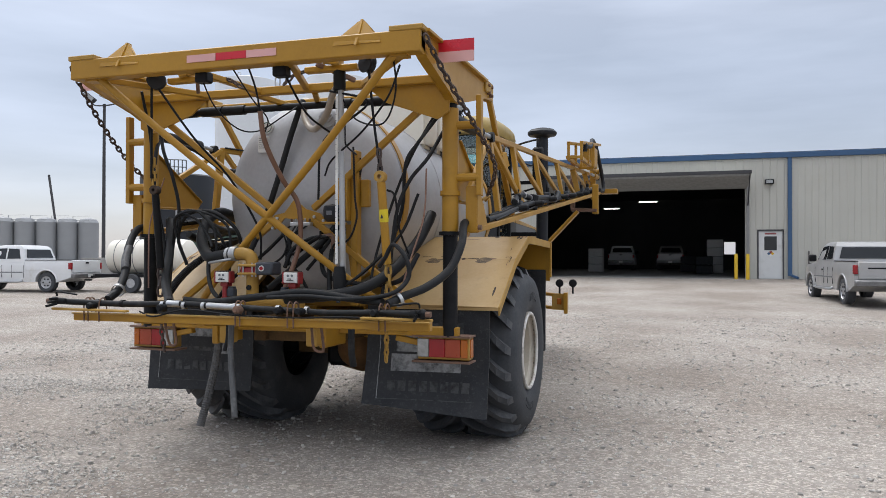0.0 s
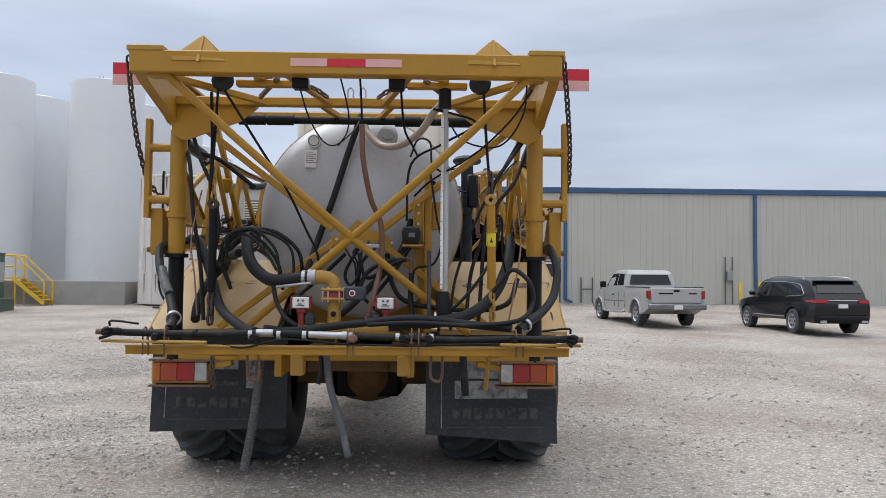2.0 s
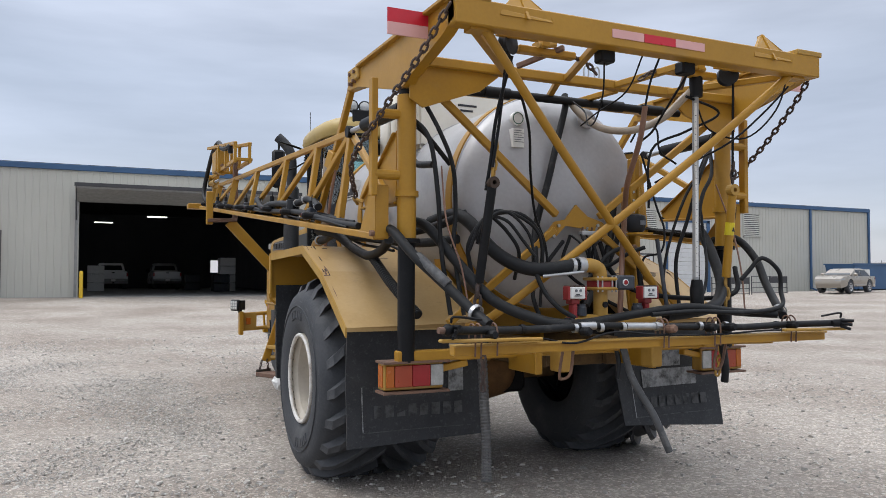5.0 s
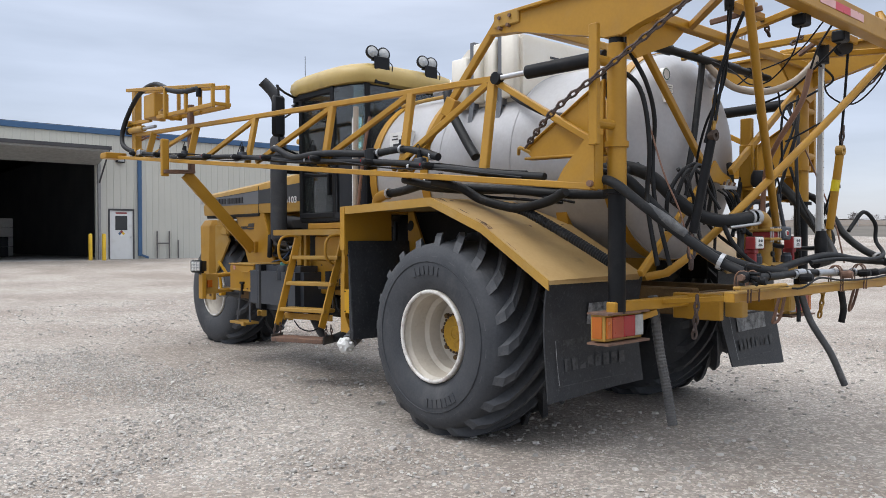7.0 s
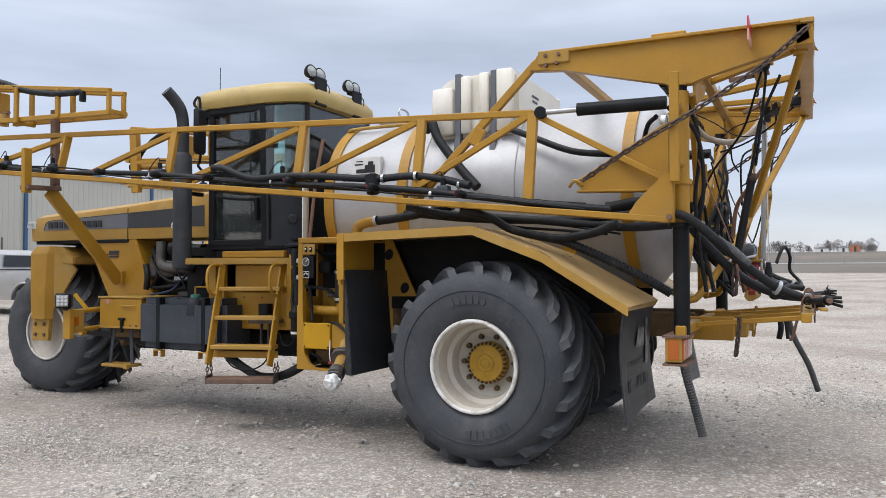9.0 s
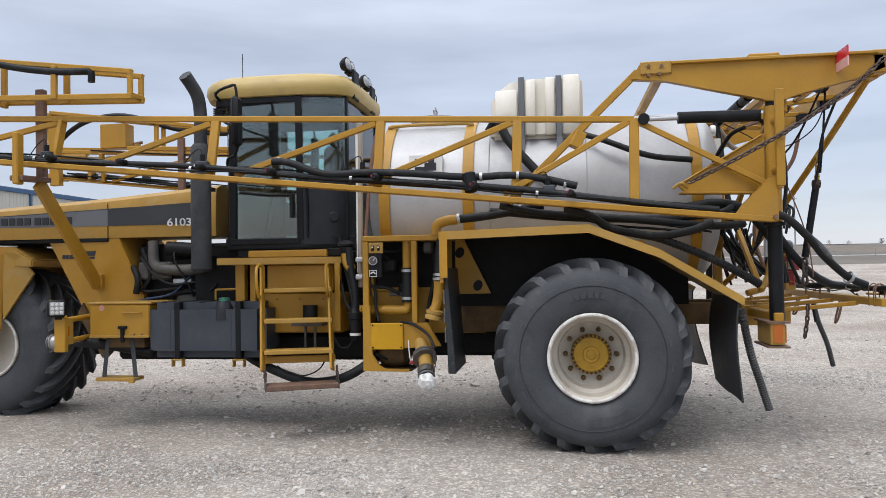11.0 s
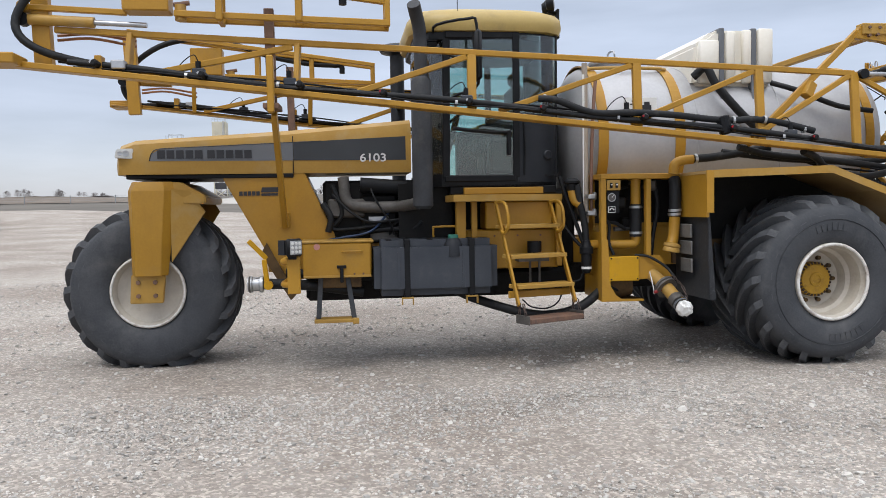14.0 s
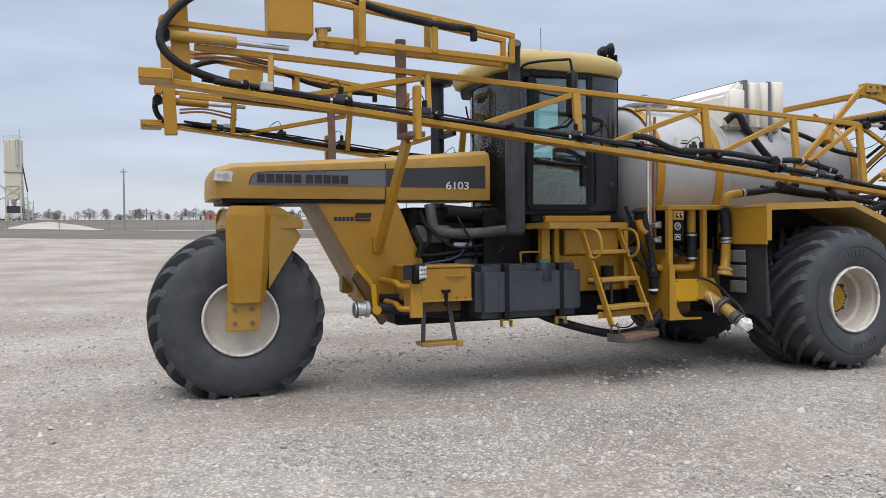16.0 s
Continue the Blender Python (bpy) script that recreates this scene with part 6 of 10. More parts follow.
# Added near-black block: closes the bright gap below the cab with painted shade.
part("under_cab_block", B((-0.44, 0.44, 2.2, 3.9, 0.95, 1.82), bev=0.04), engine_dark, sprayer, "added dark block filling the shaded gap under the cab")
# Added blocks for the dark underside; they also deepen the shade on the gravel.
part("belly_shade_block", B((-0.50, 0.50, 1.9, 5.2, 0.66, 0.95), (-0.62, 0.62, 0.4, 2.3, 0.72, 1.0), (-0.34, 0.34, -0.2, 1.0, 0.62, 0.95), bev=0.04), engine_dark, sprayer, "added dark block under the chassis, shading the ground below")
# Added near-black plate, the shade between engine and deck.
part("bay_shade_panel", B((-0.62, -0.58, 3.62, 4.2, 1.0, 1.9)), engine_dark, engine)
for pth, rr, mt in (([(-0.5, 5.05, 1.30), (-0.56, 4.8, 1.34), (-0.56, 4.5, 1.40), (-0.52, 4.3, 1.6)], 0.012, blue_line), ([(-0.52, 4.9, 1.8), (-0.58, 4.7, 1.6), (-0.58, 4.5, 1.5), (-0.58, 4.2, 1.52)], 0.014, hose_mat), ([(-0.5, 4.5, 1.9), (-0.6, 4.45, 1.75), (-0.6, 4.3, 1.5), (-0.55, 4.25, 1.36)], 0.01, hose_mat), ([(-0.5, 5.0, 1.7), (-0.55, 4.92, 1.55), (-0.54, 4.95, 1.4)], 0.035, hose_mat), ([(-0.5, 4.2, 1.45), (-0.6, 4.05, 1.42), (-0.62, 3.95, 1.5)], 0.02, hose_mat)):
    part("engine_hose", tube(pth, rr, 8), mt, engine, "", 60)
part("engine_cover", B((-0.50, -0.42, 4.55, 4.95, 1.55, 1.75), (-0.49, -0.42, 4.2, 4.5, 1.28, 1.45), bev=0.02), pipe_grey, engine)
# exhaust stack and intake stack
stack_mat = surf("heat_dulled_black", (0.028, 0.030, 0.034), (0.048, 0.050, 0.055), 0.6, 0, 7, 70, 0.12, (0.085, 0.078, 0.07), 0.28, 5, spec=0.3)
exhaust = part("exhaust_stack", tube([(-0.95, 3.97, 1.66), (-0.95, 3.97, 1.75)], 0.10, 20, 2), black, sprayer, "tall black exhaust stack with a curved tip", 50)
part("muffler", lathe([(0.075, 1.63), (0.104, 1.66), (0.104, 2.93), (0.075, 2.97), (0.0, 2.97)], (-0.95, 3.97, 0), (0, 0, 1), 24), stack_mat, exhaust, "", 40)
part("exhaust_pipe", tube([(-0.95, 3.97, 2.95), (-0.95, 3.97, 3.30), (-0.98, 3.985, 3.47), (-1.05, 4.02, 3.58), (-1.13, 4.05, 3.66)], 0.068, 18), stack_mat, exhaust, "", 60)
part("exhaust_bracket", B((-1.0, -0.62, 3.96, 4.02, 1.75, 1.80)), black, exhaust)
part("exhaust_bracket", B((-1.0, -0.62, 3.96, 4.02, 2.5, 2.54)), black, exhaust)
intake = part("air_intake", cyl((1.20, 4.05, 2.0), (1.20, 4.05, 3.66), 0.09, n=20), plastic, sprayer, "black air intake stack with a mushroom cap", 40)
part("intake_cap", lathe([(0.09, 3.60), (0.13, 3.625), (0.205, 3.635), (0.222, 3.66), (0.222, 3.69), (0.18, 3.73), (0.09, 3.752), (0, 3.755)], (1.20, 4.05, 0), (0, 0, 1), 28), plastic, intake, "flat black rain cap", 40)
part("intake_bracket", B((0.60, 1.20, 4.02, 4.07, 2.1, 2.16)), black, intake)
part("intake_bracket", B((0.60, 1.20, 4.02, 4.07, 2.9, 2.95)), black, intake)

# cab: sides drawn in round the rear corners
def cab_side(side, z0, z1, plan, thick=0.006):
    """A curved upright strip through (half-width, y) points; it leans out by 4 cm towards the roof."""
    bm = bmesh.new()
    cols = []
    for w, y in plan:
        cols.append([bm.verts.new((side * (w - d + 0.03 * (z - 1.9) / 1.55), y, z)) for z in (z0, z1) for d in (0, thick)])
    for a, b in zip(cols, cols[1:]):
        for i, j in ((0, 2), (2, 3), (3, 1), (1, 0)):
            bm.faces.new((a[i], a[j], b[j], b[i]))
    bm.faces.new((cols[0][0], cols[0][1], cols[0][3], cols[0][2]))
    bm.faces.new((cols[-1][0], cols[-1][1], cols[-1][3], cols[-1][2]))
    return bm


REAR = [(0.785, 2.93), (0.78, 2.82), (0.765, 2.72), (0.735, 2.61), (0.69, 2.52), (0.63, 2.465)]
cab = part("cab", plate([(-0.77, 3.74), (-0.785, 2.90), (-0.69, 2.52), (-0.63, 2.465), (0.63, 2.465), (0.69, 2.52), (0.785, 2.90), (0.77, 3.74)], "z", 1.86, 1.96, 0.012), black, sprayer, "black cab with large tinted windows")
part("cab_back", B((-0.63, 0.63, 2.465, 2.52, 1.96, 2.62), bev=0.012), black, cab)
for side in (-1, 1):
    part("cab_pillar", beam((side * 0.755, 3.70, 1.95), (side * 0.775, 3.68, 3.47), 0.06, 0.075), black, cab)
    part("cab_pillar", beam((side * 0.765, 2.945, 1.95), (side * 0.80, 2.945, 3.47), 0.05, 0.075), black, cab)
    part("cab_pillar", beam((side * 0.62, 2.49, 1.95), (side * 0.64, 2.49, 3.47), 0.07, 0.06), black, cab)
    part("cab_panel", cab_side(side, 1.90, 2.62, REAR, 0.03), plastic, cab, "black corner panel of the cab", 50)
    part("panel_seam", tube([(side * 0.795, 2.865, 1.97), (side * 0.80, 2.86, 2.30), (side * 0.805, 2.875, 2.60)], 0.012, 6, 4), black, cab, "", 60)
    part("quarter_glass", cab_side(side, 2.62, 3.44, REAR), cab_glass, cab, "tinted rear quarter glass", 50)
    part("door_sill", B((side * 0.735, side * 0.79, 2.95, 3.72, 1.905, 1.975), bev=0.01), black, cab)
    part("door_rail", B((side * 0.76, side * 0.82, 2.95, 3.70, 3.40, 3.475), bev=0.01), black, cab)
    part("door_glass", cab_side(side, 1.975, 3.44, [(0.755, 3.665), (0.775, 3.3), (0.782, 2.98)]), cab_glass, cab, "tinted cab door glass", 50)
    part("door_midrail", tube([(side * 0.77, 3.62, 2.47), (side * 0.78, 3.3, 2.43), (side * 0.785, 3.0, 2.42)], 0.02, 6, 3), black, cab, "", 60)
    part("door_handle", B((side * 0.785, side * 0.83, 3.01, 3.05, 2.18, 2.44), bev=0.008), black, cab)
    part("cab_knob", lathe([(0.055, 0), (0.055, 0.012), (0.045, 0.022), (0, 0.022)], (side * 0.728, 2.595, 2.185), (side * 1, -0.45, 0), 18), plastic, cab, "round black knob", 40)
ws = bmesh.new()
cols_w = []
for k in range(13):
    x = -0.755 + 1.51 * k / 12
    yb = 3.72 + 0.26 * (1 - (x / 0.755) ** 2)
    cols_w.append([ws.verts.new((x * (1 if z < 3 else 1.02), yb + dy, z)) for z in (1.98, 3.46) for dy in (0, 0.006)])
for a_, b_ in zip(cols_w, cols_w[1:]):
    for i, j in ((0, 2), (2, 3), (3, 1), (1, 0)):
        ws.faces.new((a_[i], a_[j], b_[j], b_[i]))
ws.faces.new((cols_w[0][0], cols_w[0][1], cols_w[0][3], cols_w[0][2]))
ws.faces.new((cols_w[-1][0], cols_w[-1][1], cols_w[-1][3], cols_w[-1][2]))
part("windscreen", ws, cab_glass, cab, "curved tinted windscreen", 50)
part("cowl", plate([(-0.77, 3.70), (-0.77, 3.75), (-0.5, 3.90), (0.0, 4.0), (0.5, 3.90), (0.77, 3.75), (0.77, 3.70)], "z", 1.86, 1.985), black, cab)
part("rear_glass", plate([(-0.61, 2.62), (0.61, 2.62), (0.61, 3.44), (-0.61, 3.44)], "y", 2.472, 2.478), cab_glass, cab, "tinted rear window")
roof = bmesh.new()
lay = []
for z, g in ((3.455, -0.05), (3.475, 0.02), (3.54, 0.045), (3.62, 0.035), (3.68, -0.01), (3.715, -0.08), (3.73, -0.18)):
    ring_ = []
    for w, y in ((0.50, 4.03), (0.66, 3.98), (0.775, 3.85), (0.815, 3.62), (0.825, 3.2), (0.815, 2.85), (0.765, 2.62), (0.66, 2.47), (0.52, 2.425)):
        yy = y + (g if y > 3.2 else -g) * min(1, abs(y - 3.2) / 0.6)
        ring_.append((w + g * (0.5 if abs(y - 3.2) > 0.75 else 1), yy))
    lay.append([roof.verts.new((w, y, z)) for w, y in ring_] + [roof.verts.new((-w, y, z)) for w, y in ring_[::-1]])
for a, b in zip(lay, lay[1:]):
    for i in range(len(a)):
        roof.faces.new((a[i], a[(i + 1) % len(a)], b[(i + 1) % len(a)], b[i]))
roof.faces.new(lay[0])
roof.faces.new(lay[-1])
cream_roof = surf("cream_roof_paint", (0.43, 0.31, 0.10), (0.37, 0.265, 0.085), 0.45, 0, 3, 40, 0.03, (0.22, 0.17, 0.09), 0.15, 3)
part("roof", roof, cream_roof, cab, "pale gold cab roof cap with rounded edges", 50)
part("roof_gasket", plate([(-0.80, 3.86), (-0.81, 2.85), (-0.75, 2.62), (-0.65, 2.48), (0.65, 2.48), (0.75, 2.62), (0.81, 2.85), (0.80, 3.86), (0.5, 4.0), (-0.5, 4.0)], "z", 3.385, 3.462, 0.008), black, cab)
part("air_grille", B(*[(-0.80, -0.72, 3.78, 3.90, 3.30 + 0.022 * k, 3.31 + 0.022 * k) for k in range(4)]), black, cab)
part("seat", B((-0.28, 0.28, 2.80, 3.28, 2.25, 2.42), (-0.26, 0.26, 2.72, 2.86, 2.4, 3.02), (-0.15, 0.15, 2.74, 2.84, 3.02, 3.2), bev=0.05), seat_mat, cab, "grey cloth operator seat", 50)
part("seat_base", B((-0.2, 0.2, 2.82, 3.18, 2.0, 2.27), bev=0.02), black, cab)
part("armrest", B((-0.36, -0.29, 2.82, 3.15, 2.55, 2.62), (0.29, 0.36, 2.82, 3.15, 2.55, 2.62), bev=0.02), seat_mat, cab)
part("steering_wheel", ring((0, 3.46, 2.68), (0, 0.55, 0.8), 0.19, 0.016, 24, 8), black, cab, "", 60)
part("steering_post", tube([(0, 3.46, 2.68), (0, 3.54, 2.4), (0, 3.64, 2.02)], 0.035, 8), black, cab)
part("console", B((0.40, 0.62, 2.85, 3.40, 2.0, 2.55), bev=0.03), plastic, cab)
part("console", B((-0.62, -0.42, 2.95, 3.20, 2.0, 2.36), bev=0.03), plastic, cab)
part("monitor", B((0.30, 0.60, 3.50, 3.56, 2.70, 2.95), (-0.20, 0.12, 3.62, 3.68, 2.55, 2.62), bev=0.02), black, cab, "dark in-cab display", 40)
part("cab_floor", B((-0.74, 0.74, 2.52, 3.72, 1.962, 1.98)), black, cab)
part("cab_base", B((-0.74, 0.74, 2.50, 3.66, 1.775, 1.86), bev=0.01), black, cab)
# mirrors, work lamps, aerial
for side in (-1, 1):
    part("mirror_arm", tube([(side * 0.78, 3.82, 3.45), (side * 0.95, 3.80, 3.50), (side * 1.22, 3.52, 3.50), (side * 1.25, 3.44, 3.44), (side * 1.25, 3.43, 2.86), (side * 1.1, 3.60, 2.78), (side * 0.79, 3.74, 2.72)], 0.015, 6, 3), black, cab)
    part("mirror_arm", tube([(side * 0.80, 3.80, 3.30), (side * 1.0, 3.68, 3.18), (side * 1.22, 3.48, 3.10)], 0.012, 6, 3), black, cab)
    part("mirror", B((side * 1.17, side * 1.34, 3.40, 3.475, 2.88, 3.38), bev=0.03), black, cab, "tall black mirror", 40)
for xs in ((-0.555, -0.39), (0.22, 0.36)):
    for dx in xs:
        lp = (dx, 2.50, 3.83)
        part("work_lamp", lathe([(0.0, -0.05), (0.05, -0.045), (0.078, 0.0), (0.082, 0.03), (0.07, 0.035)], lp, (-0.25, -1, 0.15), 18), black, cab, "round work lamp", 40)
        part("lamp_lens", lathe([(0.072, 0.03), (0.05, 0.044), (0, 0.05)], lp, (-0.25, -1, 0.15), 18), lens_glass, cab, "", 60)
    part("lamp_bracket", B((xs[0] - 0.02, xs[1] + 0.03, 2.40, 2.43, 3.46, 3.78), (xs[0], xs[1], 2.40, 2.52, 3.74, 3.76), bev=0.008), black, cab)
    part("lamp_cable", tube([(xs[1], 2.45, 3.76), (xs[1] + 0.06, 2.40, 3.70), (xs[1] + 0.05, 2.40, 3.58), (xs[1] + 0.02, 2.42, 3.50)], 0.006, 5), black, cab)
part("aerial", cyl((-0.80, 3.56, 3.52), (-0.80, 3.56, 3.94), 0.004, n=5), black, cab)
part("aerial_base", lathe([(0.035, 3.56), (0.035, 3.59), (0.02, 3.61), (0.02, 3.66), (0, 3.67)], (-0.80, 3.56, 0), (0, 0, 1), 10), bare, cab)

# deck and ladder
deck = part("deck", plate([(-0.60, 3.70), (-1.195, 3.69), (-0.875, 2.475), (-0.60, 2.465)], "z", 1.695, 1.765, 0.006), yellow_dusty, sprayer, "gold step deck under the cab door")
part("deck_riser", B((-0.80, -0.55, 2.66, 3.52, 1.772, 1.845), bev=0.008), yellow, deck)
part("deck_box", B((-0.84, -0.5, 2.58, 3.30, 1.40, 1.692), bev=0.015), yellow, sprayer, "gold box under the cab")
part("deck_panel", B((-0.80, -0.5, 2.50, 3.50, 0.98, 1.395), bev=0.012), yellow, sprayer, "gold chassis panel behind the ladder")
for y in (2.70, 2.95, 3.20):
    part("panel_bolt", cyl((-0.80, y, 1.33), (-0.812, y, 1.33), 0.011, n=6), rust, sprayer)
part("deck_leg", B((-0.90, -0.84, 3.40, 3.46, 1.3, 1.70), (-0.90, -0.80, 3.52, 3.62, 1.3, 1.70), bev=0.004), yellow, sprayer)
part("deck_leg", B((-0.90, -0.84, 2.49, 2.55, 1.0, 1.70), bev=0.004), yellow, sprayer)
part("solenoid", cyl((-0.93, 2.80, 1.14), (-0.93, 2.80, 1.27), 0.075, n=16), black, sprayer, "round black pump head behind the ladder", 40)
part("solenoid_bracket", B((-1.0, -0.80, 2.66, 2.98, 1.06, 1.10), (-0.95, -0.92, 2.74, 2.76, 0.84, 1.06), (-0.95, -0.92, 2.84, 2.86, 0.84, 1.06)), pipe_grey, sprayer)
FT, FB, RT_, RB_ = Vector((-1.10, 3.244, 1.69)), Vector((-1.475, 3.10, 0.66)), Vector((-0.87, 2.615, 1.69)), Vector((-1.285, 2.468, 0.66))
ladder = part("ladder", beam(FT, FB, 0.025, 0.09, up=(-1, 0, 0)), yellow, sprayer, "gold three-step access ladder")
part("ladder_rail", beam(RT_, RB_, 0.025, 0.09, up=(-1, 0, 0)), yellow, ladder)
for z in (1.432, 1.132, 0.838):
    a, b = FT.lerp(FB, (1.69 - z) / 1.03), RT_.lerp(RB_, (1.69 - z) / 1.03)
    off = Vector((0.05, 0, 0))
    part("step", beam(a + off, b + off, 0.20, 0.042), yellow_dusty, ladder)
a, b = FT.lerp(FB, 0.935), RT_.lerp(RB_, 0.935)
part("bottom_rail", beam(a + Vector((0.12, 0.06, 0.03)), b + Vector((0.12, 0, 0.03)), 0.03, 0.07), yellow, ladder)
for p in (FT, RT_):
    x, y = p.x, p.y
    part("handrail", tube([(x, y, 1.675), (x - 0.12, y - 0.02, 1.69), (x - 0.25, y - 0.045, 1.665), (x - 0.305, y - 0.06, 1.57), (x - 0.295, y - 0.065, 1.44), (x - 0.20, y - 0.045, 1.37), (x - 0.12, y - 0.03, 1.40)], 0.016, 8, 5), yellow, ladder, "", 60)
hs = part("hanging_step", beam((-1.50, 3.06, 0.515), (-1.22, 2.44, 0.515), 0.24, 0.05, up=(0, 0, 1)), rust, ladder, "rusty perforated hanging bottom step")
for e, sgn in ((Vector((-1.50, 3.065, 0.515)), 1), (Vector((-1.22, 2.435, 0.515)), -1)):
    part("step_end", beam(e + Vector((-0.10, -0.045, 0.01)), e + Vector((0.10, 0.045, 0.01)), 0.012, 0.09), pipe_grey, hs)
    part("step_chain", chain_mesh([tuple(e + Vector((-0.05, -0.02, 0.05))), tuple(e + Vector((-0.02, 0.0, 0.17)))], 0.04, 0.006), chain_mat, ladder)
    part("step_chain", chain_mesh([tuple(e + Vector((0.06, 0.02, 0.05))), tuple(e + Vector((0.05, 0.02, 0.17)))], 0.04, 0.006), chain_mat, ladder)
part("ladder_cable", tube([(-1.30, 3.02, 0.70), (-1.28, 2.92, 0.62), (-1.25, 2.75, 0.60), (-1.2, 2.62, 0.66), (-1.15, 2.56, 0.78)], 0.008, 6), black, ladder)
# fuel tank
tank_poly = surf("faded_black_poly", (0.032, 0.038, 0.049), (0.047, 0.053, 0.064), 0.42, 0, 4, 80, 0.05, (0.09, 0.088, 0.085), 0.15, 4, spec=0.35)
ft = bmesh.new()
bmesh.ops.create_cube(ft, size=1, matrix=Matrix.Translation((-0.86, 3.86, 1.035)) @ Matrix.Diagonal((0.52, 1.27, 0.57, 1)))
bmesh.ops.bevel(ft, geom=ft.edges[:], offset=0.075, segments=4, affect="EDGES")
fuel = part("fuel_tank", ft, tank_poly, sprayer, "big black plastic fuel tank with two straps", 50)
for y in (3.50, 4.16):
    part("tank_strap", B((-1.124, -0.592, y - 0.03, y + 0.03, 0.742, 1.326), bev=0.006), black, fuel)
    part("tank_rib", B((-1.123, -1.118, y + 0.07, y + 0.10, 0.82, 1.25), bev=0.002), tank_poly, fuel)
    part("strap_bolt", B((-1.13, -1.06, y - 0.06, y - 0.05, 0.66, 0.74), (-1.13, -1.06, y + 0.05, y + 0.06, 0.66, 0.74), (-1.13, -1.06, y - 0.06, y + 0.06, 0.725, 0.738), bev=0.003), yellow_dusty, fuel)
for y in (3.68, 3.92, 4.34):
    part("tank_slot", B((-1.05, -0.72, y - 0.03, y + 0.03, 1.312, 1.323), bev=0.004), black, fuel)
part("filler_neck", lathe([(0.10, 1.14), (0.095, 1.26), (0.07, 1.315), (0.058, 1.325)], (-1.04, 3.68, 0), (0, 0, 1), 18), plastic, fuel, "moulded filler neck", 50)
part("fuel_cap", lathe([(0.055, 0), (0.055, 0.03), (0.045, 0.038), (0, 0.04)], (-1.04, 3.68, 1.325), (0, 0, 1), 16), surf("green_cap", (0.03, 0.16, 0.12), None, 0.4), fuel, "green filler cap", 40)
part("tank_loop", tube([(-0.85, 3.55, 1.32), (-0.85, 3.55, 1.42), (-0.85, 3.57, 1.44), (-0.85, 3.84, 1.44), (-0.85, 3.86, 1.42), (-0.85, 3.86, 1.33)], 0.012, 6, 3), yellow, fuel)
# toolbox, lamp bracket and small step ahead of the fuel tank
part("toolbox", B((-1.02, -0.45, 4.52, 5.20, 0.955, 1.30), bev=0.012), yellow, sprayer, "gold toolbox beside the chassis")
part("toolbox_lid", B((-1.03, -0.45, 4.49, 5.22, 1.302, 1.325), bev=0.006), yellow_dusty, sprayer)
part("toolbox_hem", B((-1.032, -1.018, 4.52, 5.20, 0.95, 0.975), bev=0.004), yellow_dusty, sprayer)
part("toolbox_base", B((-0.95, -0.5, 4.62, 5.05, 0.84, 0.95), bev=0.01), rust_shade_gold, sprayer)
part("toolbox_handle", tube([(-1.02, 4.80, 1.215), (-1.045, 4.80, 1.215), (-1.045, 4.62, 1.215), (-1.02, 4.62, 1.215)], 0.009, 6, 3), yellow, sprayer)
part("toolbox_sticker", cyl((-1.0215, 5.06, 1.265), (-1.0245, 5.06, 1.265), 0.032, n=18), surf("round_warning", (0.55, 0.25, 0.22), None, 0.5), sprayer, "round red and white sticker")
part("toolbox_latch", B((-1.05, -1.015, 4.80, 4.835, 0.90, 1.05), (-1.05, -1.015, 4.77, 4.865, 1.045, 1.075), bev=0.005), black, sprayer)
for k in range(2):
    part("latch_bolt", cyl((-1.018, 4.60 + 0.09 * k, 0.985), (-1.028, 4.60 + 0.09 * k, 0.985), 0.012, n=6), rust, sprayer)
for side in (-1, 1):
    dyb = 0.08 if side < 0 else 0.0
    lb_ = part("lamp_bracket", B((side * 1.42, side * 1.36, 5.13 + dyb, 5.25 + dyb, 0.84, 1.19), bev=0.006), yellow, sprayer, "gold lamp bracket on two bent tubes")
    for z in (0.92, 1.14):
        part("bracket_tube", tube([(side * 0.50, 5.36, z + 0.03), (side * 0.95, 5.34, z + 0.02), (side * 1.25, 5.30 + dyb, z), (side * 1.40, 5.20 + dyb, z)], 0.03, 10, 4), yellow, lb_, "", 60)
    part("bracket_plate", B((side * 1.15, side * 1.385, 5.22 + dyb, 5.235 + dyb, 0.90, 1.17)), yellow_dusty, lb_)
    part("marker_lamp", B((side * 1.24, side * 1.31, 5.20 + dyb, 5.22 + dyb, 0.99, 1.09), bev=0.004), amber, lb_)
lamp_at = Matrix.Translation((-1.45, 5.28, 1.285)) @ Matrix.Rotation(radians(38), 4, "Z")
wl_o = part("work_lamp", at_m(B((-0.065, 0.0, -0.085, 0.085, -0.085, 0.085), bev=0.02), lamp_at), black, sprayer, "square black work lamp with clear beads", 40)
for k in range(7):
    part("lamp_fin", at_m(B((0.0, 0.10, -0.075 + 0.025 * k, -0.063 + 0.025 * k, -0.07, 0.07)), lamp_at), plastic, wl_o)
part("lamp_face", at_m(B((-0.072, -0.064, -0.065, 0.065, -0.065, 0.065), bev=0.004), lamp_at), lens_glass, wl_o)
for ly in (-0.04, 0.0, 0.04):
    for lz in (-0.04, 0.0, 0.04):
        part("lamp_lens", at_m(lathe([(0.017, 0), (0.014, 0.006), (0, 0.008)], (-0.072, ly, lz), (-1, 0, 0), 10), lamp_at), clear_lens, wl_o)
part("lamp_arm", B((-1.43, -1.38, 5.24, 5.32, 1.17, 1.22), bev=0.006), black, wl_o)
